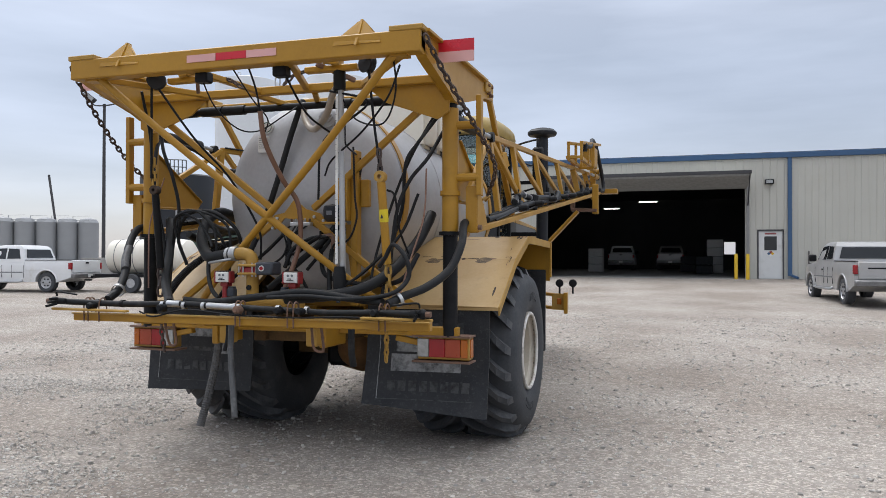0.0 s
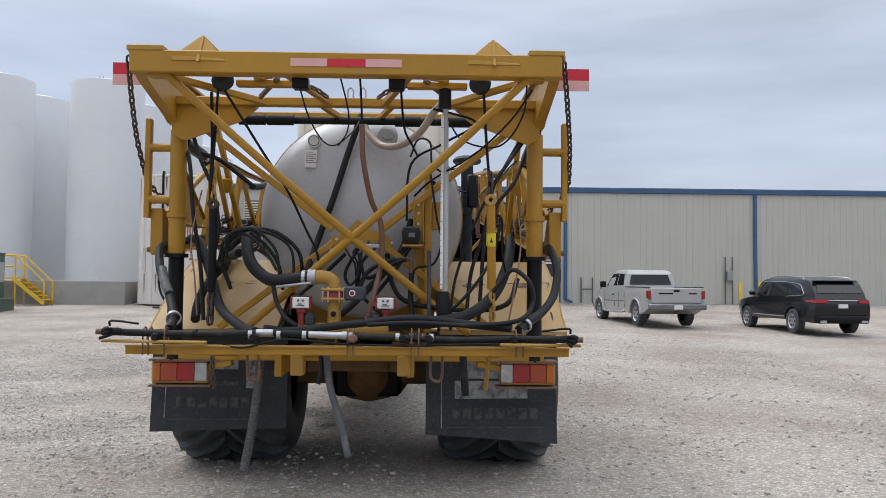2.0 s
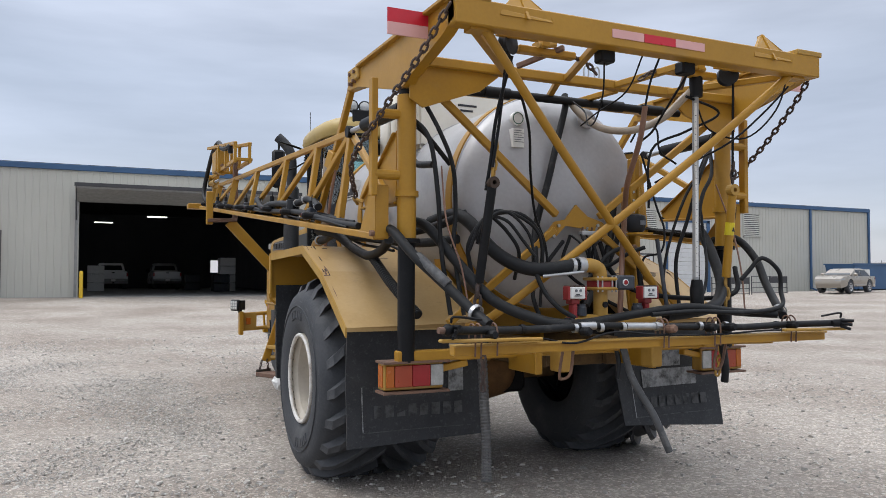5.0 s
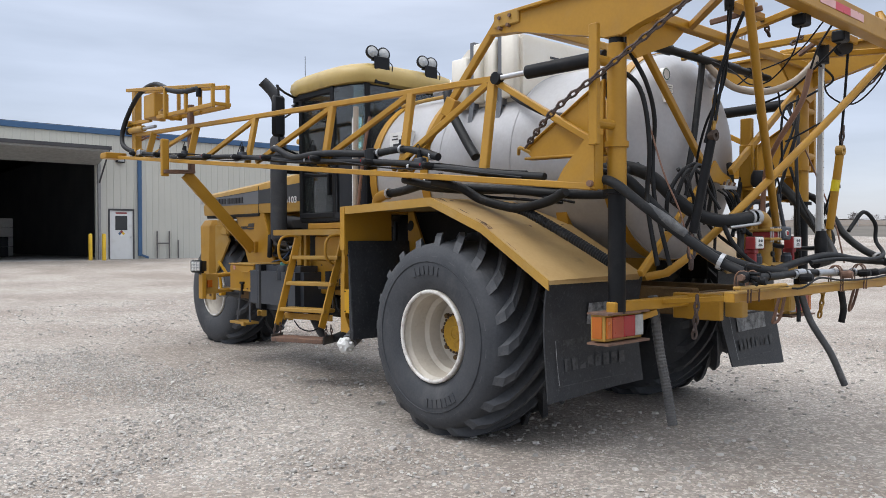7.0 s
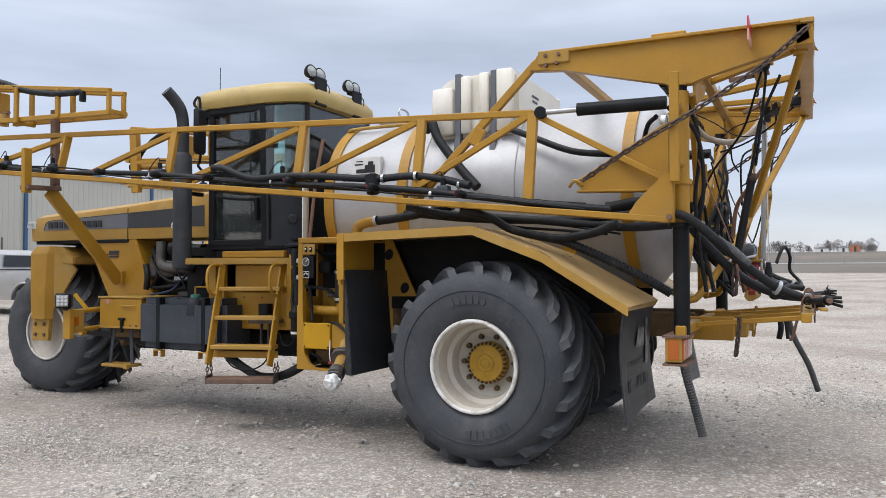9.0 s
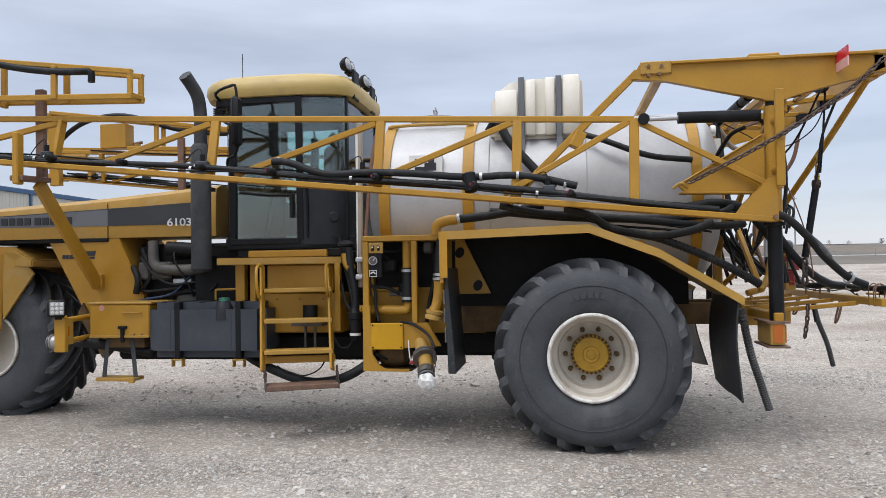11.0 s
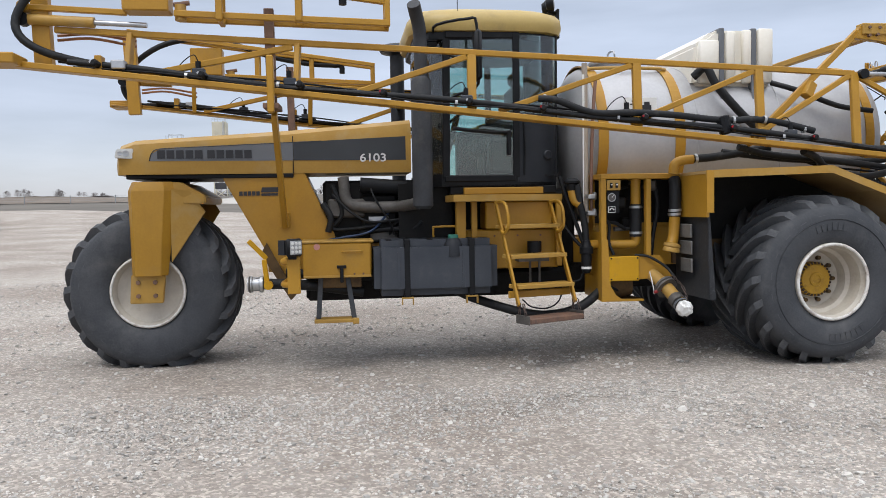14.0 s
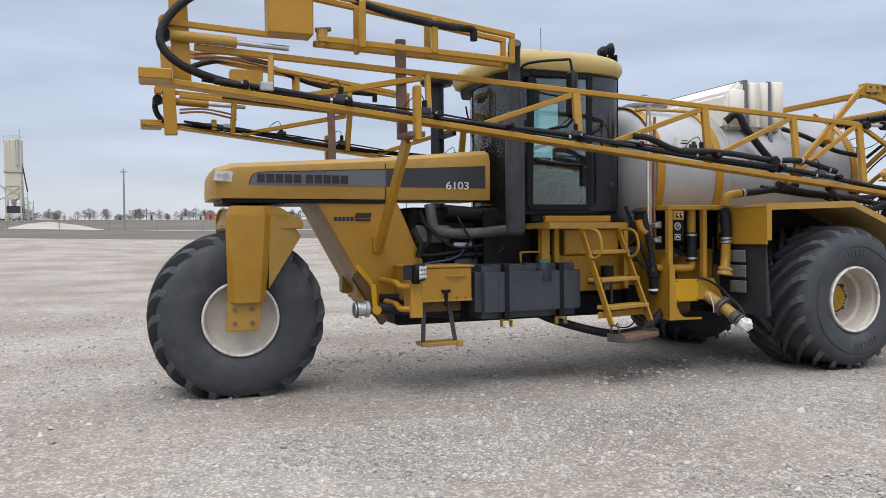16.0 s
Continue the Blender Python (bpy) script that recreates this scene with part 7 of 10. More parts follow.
for dx in (1.28, 1.50):
    rl = part("work_lamp", lathe([(0.0, -0.05), (0.04, -0.045), (0.062, 0.0), (0.066, 0.03), (0.055, 0.035), (0, 0.03)], (dx, 5.20, 1.345), (0.2, -1, 0), 18), black, sprayer, "round work lamp", 40)
    part("lamp_stem", cyl((dx, 5.22, 1.17), (dx, 5.22, 1.30), 0.016, n=8), black, rl)
part("tow_rod", beam((-0.93, 5.74, 1.34), (-0.88, 5.57, 1.15), 0.018, 0.05), yellow_bright, sprayer, "bright yellow locking rod")
vf = part("fill_valve", tube([(-0.88, 5.64, 0.895), (-0.88, 5.42, 0.89), (-0.86, 5.1, 0.86), (-0.82, 4.6, 0.78)], 0.055, 14), hose_mat, sprayer, "front fill valve with a bare coupling", 60)
part("coupling", lathe([(0.055, 0), (0.085, 0.01), (0.085, 0.04), (0.07, 0.05), (0.07, 0.11), (0.085, 0.12), (0.075, 0.16), (0, 0.16)], (-0.88, 5.60, 0.895), (0, 1, 0), 18), bare, vf, "bare metal coupling", 40)
part("coupling_ring", ring((-0.88, 5.74, 0.895), (0, 1, 0), 0.075, 0.012, 18, 6), pipe_grey, vf)
part("valve_lever", beam((-0.97, 5.56, 0.875), (-0.985, 5.585, 1.15), 0.028, 0.05), yellow_bright, vf, "bright yellow valve lever")
part("lever_hub", cyl((-0.93, 5.55, 0.89), (-1.0, 5.55, 0.89), 0.045, n=12), yellow_bright, vf)
part("skid_plate", plate([(5.60, 1.30), (5.30, 0.74), (5.36, 0.68), (5.66, 1.18)], "x", -0.54, -0.40, 0.004), rust_shade_gold, sprayer)
st = part("small_step", B((-1.08, -0.86, 4.67, 5.10, 0.50, 0.535), bev=0.006), yellow_dusty, sprayer, "small hanging gold step")
for y0, y1 in ((4.70, 4.76), (5.06, 5.03)):
    part("step_strap", beam((-0.95, y1, 0.95), (-0.98, y0, 0.525), 0.012, 0.05, up=(0, 1, 0)), rubber, st, "flexible black strap")
part("step_nose", B((-1.10, -1.06, 4.655, 4.72, 0.485, 0.545), bev=0.006), yellow_dusty, st)
part("belly_hose", tube([(-0.6, 5.4, 0.98), (-0.6, 4.6, 0.92), (-0.62, 3.9, 0.86), (-0.80, 3.4, 0.66), (-0.95, 3.0, 0.54), (-1.05, 2.7, 0.50), (-1.08, 2.35, 0.58), (-1.0, 2.0, 0.82)], 0.048, 10), hose_mat, sprayer, "black hose slung under the chassis", 60)

# pump frame behind the ladder
pf = part("pump_frame", B((-1.22, -1.15, 2.11, 2.17, 0.64, 1.90), (-1.22, -1.15, 1.63, 1.685, 1.10, 1.90), (-1.22, -0.62, 1.30, 2.17, 1.90, 1.955), bev=0.006), yellow, sprayer, "gold frame round the plumbing")
part("pump_side", plate([(-1.20, 0.64), (-1.20, 1.90), (-1.15, 1.90), (-1.15, 1.36), (-0.92, 1.36), (-0.92, 1.90), (-0.62, 1.90), (-0.62, 0.66)], "y", 2.135, 2.155), yellow, pf, "gold front plate with a cut-out")
part("pump_foot", plate([(2.17, 0.64), (2.17, 1.28), (2.10, 1.28), (2.08, 0.80), (2.02, 0.70), (1.96, 0.66), (1.72, 0.66), (1.72, 0.635)], "x", -1.235, -1.20, 0.004), yellow, pf)
part("pump_tray", B((-1.20, -0.7, 1.70, 2.12, 0.635, 0.65)), rust_shade_gold, pf)
# Added sheet: the recess behind the pipes gets its shade from this near-black colour.
part("pump_shade_sheet", B((-0.84, -0.80, 1.10, 2.12, 1.30, 1.90), bev=0.006), engine_dark, pf, "added dark sheet that gives the plumbing bay its shade")
part("pump_chassis", B((-0.86, -0.80, 1.00, 2.12, 0.98, 1.42), (-0.88, -0.80, 1.0, 2.12, 1.40, 1.44), bev=0.006), yellow, pf, "grimy gold chassis side")
part("pump_panel", B((-1.24, -1.205, 1.77, 2.09, 0.85, 1.105), bev=0.006), yellow_bright, pf, "bright yellow valve cover")
for y in (1.79, 2.07):
    for z in (0.87, 1.085):
        part("panel_bolt", cyl((-1.238, y, z), (-1.246, y, z), 0.009, n=6), black, pf)
part("pump_skirt", plate([(1.77, 0.86), (1.40, 0.88), (1.53, 1.105), (1.77, 1.105)], "x", -1.215, -1.195, 0.004), yellow, pf)
part("gauge_panel", B((-1.225, -1.205, 1.975, 2.105, 1.55, 1.775), bev=0.004), black, pf, "black gauge panel")
gz_ = part("gauge", cyl((-1.225, 2.06, 1.712), (-1.238, 2.06, 1.712), 0.040, n=18), pipe_grey, pf, "round grey dial with a pale rim")
part("gauge_rim", ring((-1.238, 2.06, 1.712), (1, 0, 0), 0.040, 0.005, 20, 6), bare, pf)
part("gauge_needle", beam((-1.24, 2.06, 1.712), (-1.24, 2.04, 1.735), 0.004, 0.006, 0), pale_ink, pf)
part("volt_meter", B((-1.235, -1.222, 2.022, 2.098, 1.555, 1.62), bev=0.003), black, pf, "square meter with a pale arc")
part("volt_arc", tube([(-1.238, 2.085, 1.582), (-1.238, 2.06, 1.602), (-1.238, 2.035, 1.582)], 0.006, 5, 4), pale_ink, pf)
part("volt_rim", B((-1.237, -1.234, 2.022, 2.098, 1.615, 1.62), (-1.237, -1.234, 2.022, 2.098, 1.555, 1.56), (-1.237, -1.234, 2.022, 2.027, 1.56, 1.615), (-1.237, -1.234, 2.093, 2.098, 1.56, 1.615)), pale_ink, pf)
part("switch_plate", B((-1.228, -1.21, 1.962, 2.105, 1.785, 1.888), bev=0.004), yellow_dusty, pf)
for y in (2.005, 2.062):
    part("switch", B((-1.24, -1.227, y - 0.013, y + 0.013, 1.81, 1.86), bev=0.003), black, pf)
    part("switch_tip", B((-1.245, -1.239, y - 0.008, y + 0.008, 1.835, 1.85)), pale_ink, pf)
PIPES = (
    ([(-1.08, 1.745, 1.90), (-1.08, 1.745, 1.63)], 0.052, yellow),
    ([(-1.08, 1.745, 1.64), (-1.08, 1.745, 1.30)], 0.062, hose_mat),
    ([(-1.08, 1.745, 1.32), (-1.08, 1.745, 1.26), (-1.08, 1.77, 1.225), (-1.08, 1.85, 1.222), (-1.06, 2.0, 1.225), (-1.04, 2.26, 1.228)], 0.048, yellow),
    ([(-1.20, 1.375, 1.90), (-1.24, 1.38, 1.80), (-1.26, 1.39, 1.62), (-1.27, 1.40, 1.50)], 0.062, hose_mat),
    ([(-1.27, 1.40, 1.52), (-1.27, 1.405, 1.42), (-1.28, 1.42, 1.30), (-1.30, 1.45, 1.22)], 0.056, yellow),
    ([(-1.0, 1.50, 1.82), (-1.02, 1.48, 1.6), (-1.04, 1.54, 1.30), (-1.06, 1.57, 1.10)], 0.022, hose_mat),
    ([(-1.18, 2.10, 1.48), (-1.16, 2.06, 1.42), (-1.14, 2.06, 1.25), (-1.18, 2.02, 1.12)], 0.016, hose_mat),
    ([(-1.12, 2.10, 1.46), (-1.06, 1.95, 1.44), (-1.02, 1.84, 1.38)], 0.018, hose_mat),
    ([(-1.0, 1.95, 1.38), (-0.98, 1.82, 1.385), (-0.95, 1.7, 1.39)], 0.026, hose_grey),
    ([(-1.19, 1.80, 1.11), (-1.24, 1.68, 1.10), (-1.30, 1.52, 1.0), (-1.38, 1.44, 0.88)], 0.014, hose_mat),
    ([(-1.05, 2.08, 1.85), (-1.0, 1.95, 1.72), (-0.95, 1.85, 1.68), (-0.9, 1.72, 1.72)], 0.010, black),
    ([(-1.02, 2.05, 1.82), (-0.98, 1.9, 1.80), (-0.95, 1.7, 1.84), (-1.0, 1.55, 1.80)], 0.014, hose_mat),
    ([(-1.15, 2.07, 0.80), (-1.1, 1.95, 0.74), (-1.05, 1.86, 0.72), (-1.0, 1.78, 0.78)], 0.014, hose_mat),
    ([(-1.02, 2.36, 1.85), (-1.05, 2.33, 1.62), (-1.06, 2.29, 1.42), (-1.08, 2.28, 1.20)], 0.036, hose_mat),
    ([(-0.86, 2.50, 1.95), (-0.92, 2.44, 1.72), (-0.98, 2.36, 1.45), (-1.06, 2.30, 1.22)], 0.022, black),
    ([(-0.80, 2.52, 1.6), (-0.9, 2.46, 1.42), (-1.0, 2.40, 1.30), (-1.06, 2.32, 1.20)], 0.018, black),
    ([(-1.06, 2.52, 0.98), (-1.08, 2.45, 0.86), (-1.08, 2.36, 0.86), (-1.06, 2.31, 0.95)], 0.009, black),
)
for pth, rr, mt in PIPES:
    part("pipe", tube(pth, rr, 12), mt, pf, "", 60)
for (x, y, z), dr in (((-1.08, 1.745, 1.61), (0, 0, 1)), ((-1.08, 1.745, 1.34), (0, 0, 1)), ((-1.265, 1.40, 1.53), (0, 0.05, 1)), ((-1.265, 1.395, 1.57), (0, 0.05, 1))):
    part("hose_clamp", lathe([(0.062, -0.013), (0.068, -0.013), (0.068, 0.013), (0.062, 0.013)], (x, y, z), dr, 18, closed=True), bare, pf)
part("flange", lathe([(0.06, -0.05), (0.085, -0.045), (0.085, -0.015), (0.075, 0.0), (0.085, 0.01), (0.085, 0.035), (0.05, 0.05)], (-1.31, 1.45, 1.19), (0, -0.2, 1), 18), yellow_dusty, pf, "gold flanged valve end", 40)
part("valve_body", B((-1.12, -0.96, 1.86, 2.0, 1.60, 1.72), bev=0.02), engine_dark, pf)
part("valve_body", B((-1.02, -0.9, 1.72, 1.86, 1.40, 1.50), bev=0.02), engine_dark, pf)
part("valve_body", B((-1.06, -0.92, 1.50, 1.60, 1.78, 1.90), bev=0.02), pipe_grey, pf)
part("valve_body", B((-1.10, -0.98, 1.68, 1.80, 1.84, 1.90), bev=0.02), pipe_grey, pf)
part("filter", lathe([(0.0, 0.925), (0.03, 0.93), (0.046, 0.95), (0.052, 0.97), (0.055, 1.13), (0.072, 1.14), (0.072, 1.20), (0.05, 1.22), (0.04, 1.27), (0.0, 1.27)], (-1.09, 2.285, 0), (0, 0, 1), 18), black, pf, "black strainer bowl", 40)
part("filter_label", lathe([(0.0535, 0.975), (0.0545, 1.0)], (-1.09, 2.285, 0), (0, 0, 1), 18), white_plastic, pf)
part("gold_tee", B((-1.10, -1.0, 2.20, 2.26, 1.19, 1.26), bev=0.02), yellow, pf)
for z in (1.55, 1.72):
    part("fitting", B((-1.12, -1.0, 2.19, 2.27, z - 0.02, z + 0.03), (-1.10, -1.02, 2.17, 2.20, z - 0.03, z + 0.05), bev=0.01), bare, pf)
part("hung_valve", lathe([(0.04, 1.78), (0.055, 1.80), (0.055, 1.86), (0.085, 1.87), (0.085, 1.89), (0.05, 1.92), (0, 1.93)], (-0.98, 2.40, 0), (0, 0, 1), 16), black, pf, "black valve cap behind the cab", 40)
part("gold_elbow", tube([(-0.98, 2.40, 1.80), (-1.0, 2.38, 1.70), (-1.04, 2.33, 1.64)], 0.05, 12), yellow, pf, "", 60)
part("pump", lathe([(0.0, -0.16), (0.12, -0.15), (0.15, -0.05), (0.15, 0.08), (0.08, 0.16), (0.0, 0.17)], (-0.98, 1.92, 0.80), (0.2, 1, 0), 18), rust_shade_gold, pf, "rusty gold pump casting", 40)
bv = part("fill_port", tube([(-1.16, 1.62, 0.92), (-1.30, 1.56, 0.83), (-1.42, 1.52, 0.75), (-1.56, 1.49, 0.655)], 0.066, 14), yellow_dusty, sprayer, "gold fill port with a white cap", 60)
part("port_flange", lathe([(0.07, -0.03), (0.115, -0.03), (0.115, -0.008), (0.10, 0.0), (0.115, 0.008), (0.115, 0.03), (0.07, 0.03)], (-1.36, 1.54, 0.79), (-0.8, -0.25, -0.5), 20, closed=True), pipe_grey, bv, "grey bolted flange", 40)
part("port_sleeve", lathe([(0.072, -0.04), (0.08, -0.03), (0.08, 0.03), (0.072, 0.04)], (-1.53, 1.50, 0.675), (-0.8, -0.2, -0.5), 18), pipe_grey, bv, "", 40)
wrap = bmesh.new()
bmesh.ops.create_icosphere(wrap, subdivisions=3, radius=1)
for v in wrap.verts:
    k_ = 1 + 0.28 * noise.noise(v.co * 2.6) + 0.12 * noise.noise(v.co * 7.0)
    v.co = Vector((v.co.x * 0.085, v.co.y * 0.078, v.co.z * 0.075)) * k_
part("port_wrap", at_m(wrap, pose(-1.65, 1.47, 0.60) @ Matrix.Rotation(radians(30), 4, "Y")), white_plastic, bv, "crumpled white plastic wrap over the port", 25)
part("wrap_tie", ring((-1.59, 1.485, 0.64), (-0.8, -0.2, -0.5), 0.07, 0.008, 18, 5), grey_decal, bv)
part("port_chain", chain_mesh([(-1.36, 1.47, 0.91), (-1.50, 1.42, 0.80), (-1.60, 1.42, 0.68), (-1.63, 1.45, 0.61)], 0.035, 0.005), chain_mat, bv)
part("red_lever", beam((-1.40, 1.68, 0.74), (-1.38, 1.58, 0.77), 0.018, 0.03), red, bv)
part("loose_straps", tube([(-1.34, 1.70, 0.95), (-1.38, 1.68, 0.80), (-1.36, 1.66, 0.72)], 0.006, 5), pale_ink, bv)
part("sight_tube", cyl((-0.98, 2.25, 1.45), (-0.96, 2.25, 3.12), 0.030, n=10), clear_hose, sprayer, "clear sight tube beside the tank", 40)
part("sight_scale", B((-0.992, -0.985, 2.262, 2.285, 1.60, 3.0)), white_plastic, sprayer, "white level scale beside the tank")
part("sight_tube", tube([(-1.02, 2.20, 1.52), (-0.98, 2.19, 2.0), (-0.93, 2.15, 2.6), (-0.88, 2.10, 3.0)], 0.018, 10), brown_hose, sprayer, "brown pipe beside the tank", 60)

# stainless tank
TZ, TR = 2.350, 0.885
tank = part("product_tank", lathe([(0, -1.41), (0.3, -1.397), (0.6, -1.345), (0.76, -1.285), (0.845, -1.22), (0.876, -1.17), (TR, -1.11), (TR, -0.4), (TR, 1.0), (TR, 1.98), (0.87, 2.05), (0.82, 2.12), (0.70, 2.20), (0.5, 2.27), (0.25, 2.315), (0, 2.33)], (0, 0, TZ), (0, 1, 0), 72), steel_tank, sprayer, "large brushed stainless product tank", 50)
for y in (-1.12, -0.02, 0.95):
    part("weld_seam", ring((0, y, TZ), (0, 1, 0), TR + 0.001, 0.006, 72, 5), steel_tank, tank)
for y in (2.02, 1.16):
    part("tank_band", lathe([(TR + 0.004, -0.055), (TR + 0.018, -0.055), (TR + 0.018, 0.055), (TR + 0.004, 0.055)], (0, y, TZ), (0, 1, 0), 72, closed=True), yellow, tank, "gold band round the tank")
part("tank_band", lathe([(TR + 0.004, -0.05), (TR + 0.016, -0.05), (TR + 0.016, 0.05), (TR + 0.004, 0.05)], (0, -1.06, TZ), (0, 1, 0), 72, closed=True), yellow, tank, "gold band round the tank")
part("manway", lathe([(0.26, 0.84), (0.26, 0.93), (0.29, 0.94), (0.29, 0.97), (0.08, 1.0), (0, 1.0)], (0, 1.6, TZ - 0.02), (0, 0, 1), 28), steel_tank, tank, "round steel manway lid", 40)
part("lid_handle", tube([(-0.1, 1.6, 3.30), (-0.1, 1.62, 3.42), (0.1, 1.62, 3.42), (0.1, 1.6, 3.30)], 0.012, 6, 3), bare, tank)
part("grab_rail", tube([(-0.42, 2.0, 3.10), (-0.45, 2.0, 3.16), (-0.45, 1.2, 3.16), (-0.42, 1.2, 3.10)], 0.02, 8, 4), yellow_dusty, tank)
part("rear_port", lathe([(0.09, 0.0), (0.09, 0.02), (0.05, 0.025), (0.05, 0.05), (0.0, 0.05)], (0.235, -1.335, 3.03), (0, -1, 0.25), 18), steel_tank, tank, "", 40)
# label and emblem on the tank end
part("label", B((-0.475, -0.375, -1.366, -1.300, 2.745, 2.895)), white_plastic, tank, "small white notice with grey text")
for k in range(6):
    part("label_text", B((-0.465, -0.40 + 0.02 * (k % 2), -1.369, -1.3655, 2.875 - k * 0.018, 2.880 - k * 0.018)), grey_decal, tank)
part("emblem", cyl((-0.405, -1.28, 2.985), (-0.405, -1.325, 2.985), 0.055, n=24), white_plastic, tank, "small round emblem")
part("emblem_ring", ring((-0.405, -1.326, 2.985), (0, 1, 0), 0.045, 0.004, 24, 4), surf("emblem_green", (0.03, 0.10, 0.08), None, 0.5), tank)
# white side placard
sg = part("placard", plate([(1.76, 2.58), (1.42, 2.58), (1.42, 2.78), (1.76, 2.78)], "x", -0.866, -0.800), white_plastic, tank, "white placard with a black drawing")
bm = B((-0.870, -0.8665, 1.48, 1.60, 2.62, 2.70), (-0.870, -0.8665, 1.60, 1.70, 2.62, 2.66), (-0.870, -0.8665, 1.50, 1.56, 2.70, 2.735), (-0.870, -0.8665, 1.47, 1.72, 2.597, 2.607), (-0.870, -0.8665, 1.62, 1.72, 2.70, 2.715), (-0.870, -0.8665, 1.62, 1.70, 2.735, 2.745))
part("placard_drawing", bm, ink, tank)
# saddle
for y in (1.7, 0.6, -0.5):
    part("tank_saddle", plate([(-0.62, 1.28), (0.62, 1.28), (0.75, 1.9), (0.5, 1.62), (0, 1.50), (-0.5, 1.62), (-0.75, 1.9)], "y", y - 0.06, y + 0.06), yellow, sprayer)

# white rinse tank on top
rt = part("rinse_tank", plate([(0.94, 2.93), (0.92, 3.38), (0.70, 3.54), (0.0, 3.545), (0.0, 2.93)], "x", -0.72, 0.72, 0.04), white_poly, sprayer, "white plastic rinse tank strapped on the steel tank", 40)
for y in (0.615, 0.24):
    part("rinse_strap", B((-0.742, 0.742, y - 0.03, y + 0.03, 2.9, 3.558), bev=0.006), grey_decal, rt, "grey strap")
    part("strap_tail", beam((-0.742, y, 2.93), (-0.80, y, 2.6), 0.012, 0.06, 0), grey_decal, rt)
for y0, y1, zt in ((0.03, 0.198, 3.552), (0.282, 0.378, 3.535), (0.472, 0.572, 3.52), (0.66, 0.88, 3.42)):
    part("rinse_rib", B((-0.775, -0.70, y0, y1, 2.955, zt), bev=0.014), white_poly, rt, "", 50)
    part("rinse_rib", B((0.70, 0.775, y0, y1, 2.955, zt), bev=0.014), white_poly, rt, "", 50)
part("rinse_lettering", B((-0.30, -0.1, -0.006, -0.0005, 3.36, 3.38), (-0.28, -0.14, -0.006, -0.0005, 3.31, 3.33)), ink, rt)
part("rinse_cradle", B((-0.6, 0.6, 0.05, 0.12, 2.84, 2.94), (-0.6, 0.6, 0.82, 0.89, 2.84, 2.94), bev=0.01), yellow, rt)

worn_plate = surf("scuffed_plate", (0.19, 0.19, 0.185), (0.11, 0.11, 0.108), 0.5, 0.2, 8, 60, 0.05, (0.06, 0.055, 0.05), 0.25, 9)
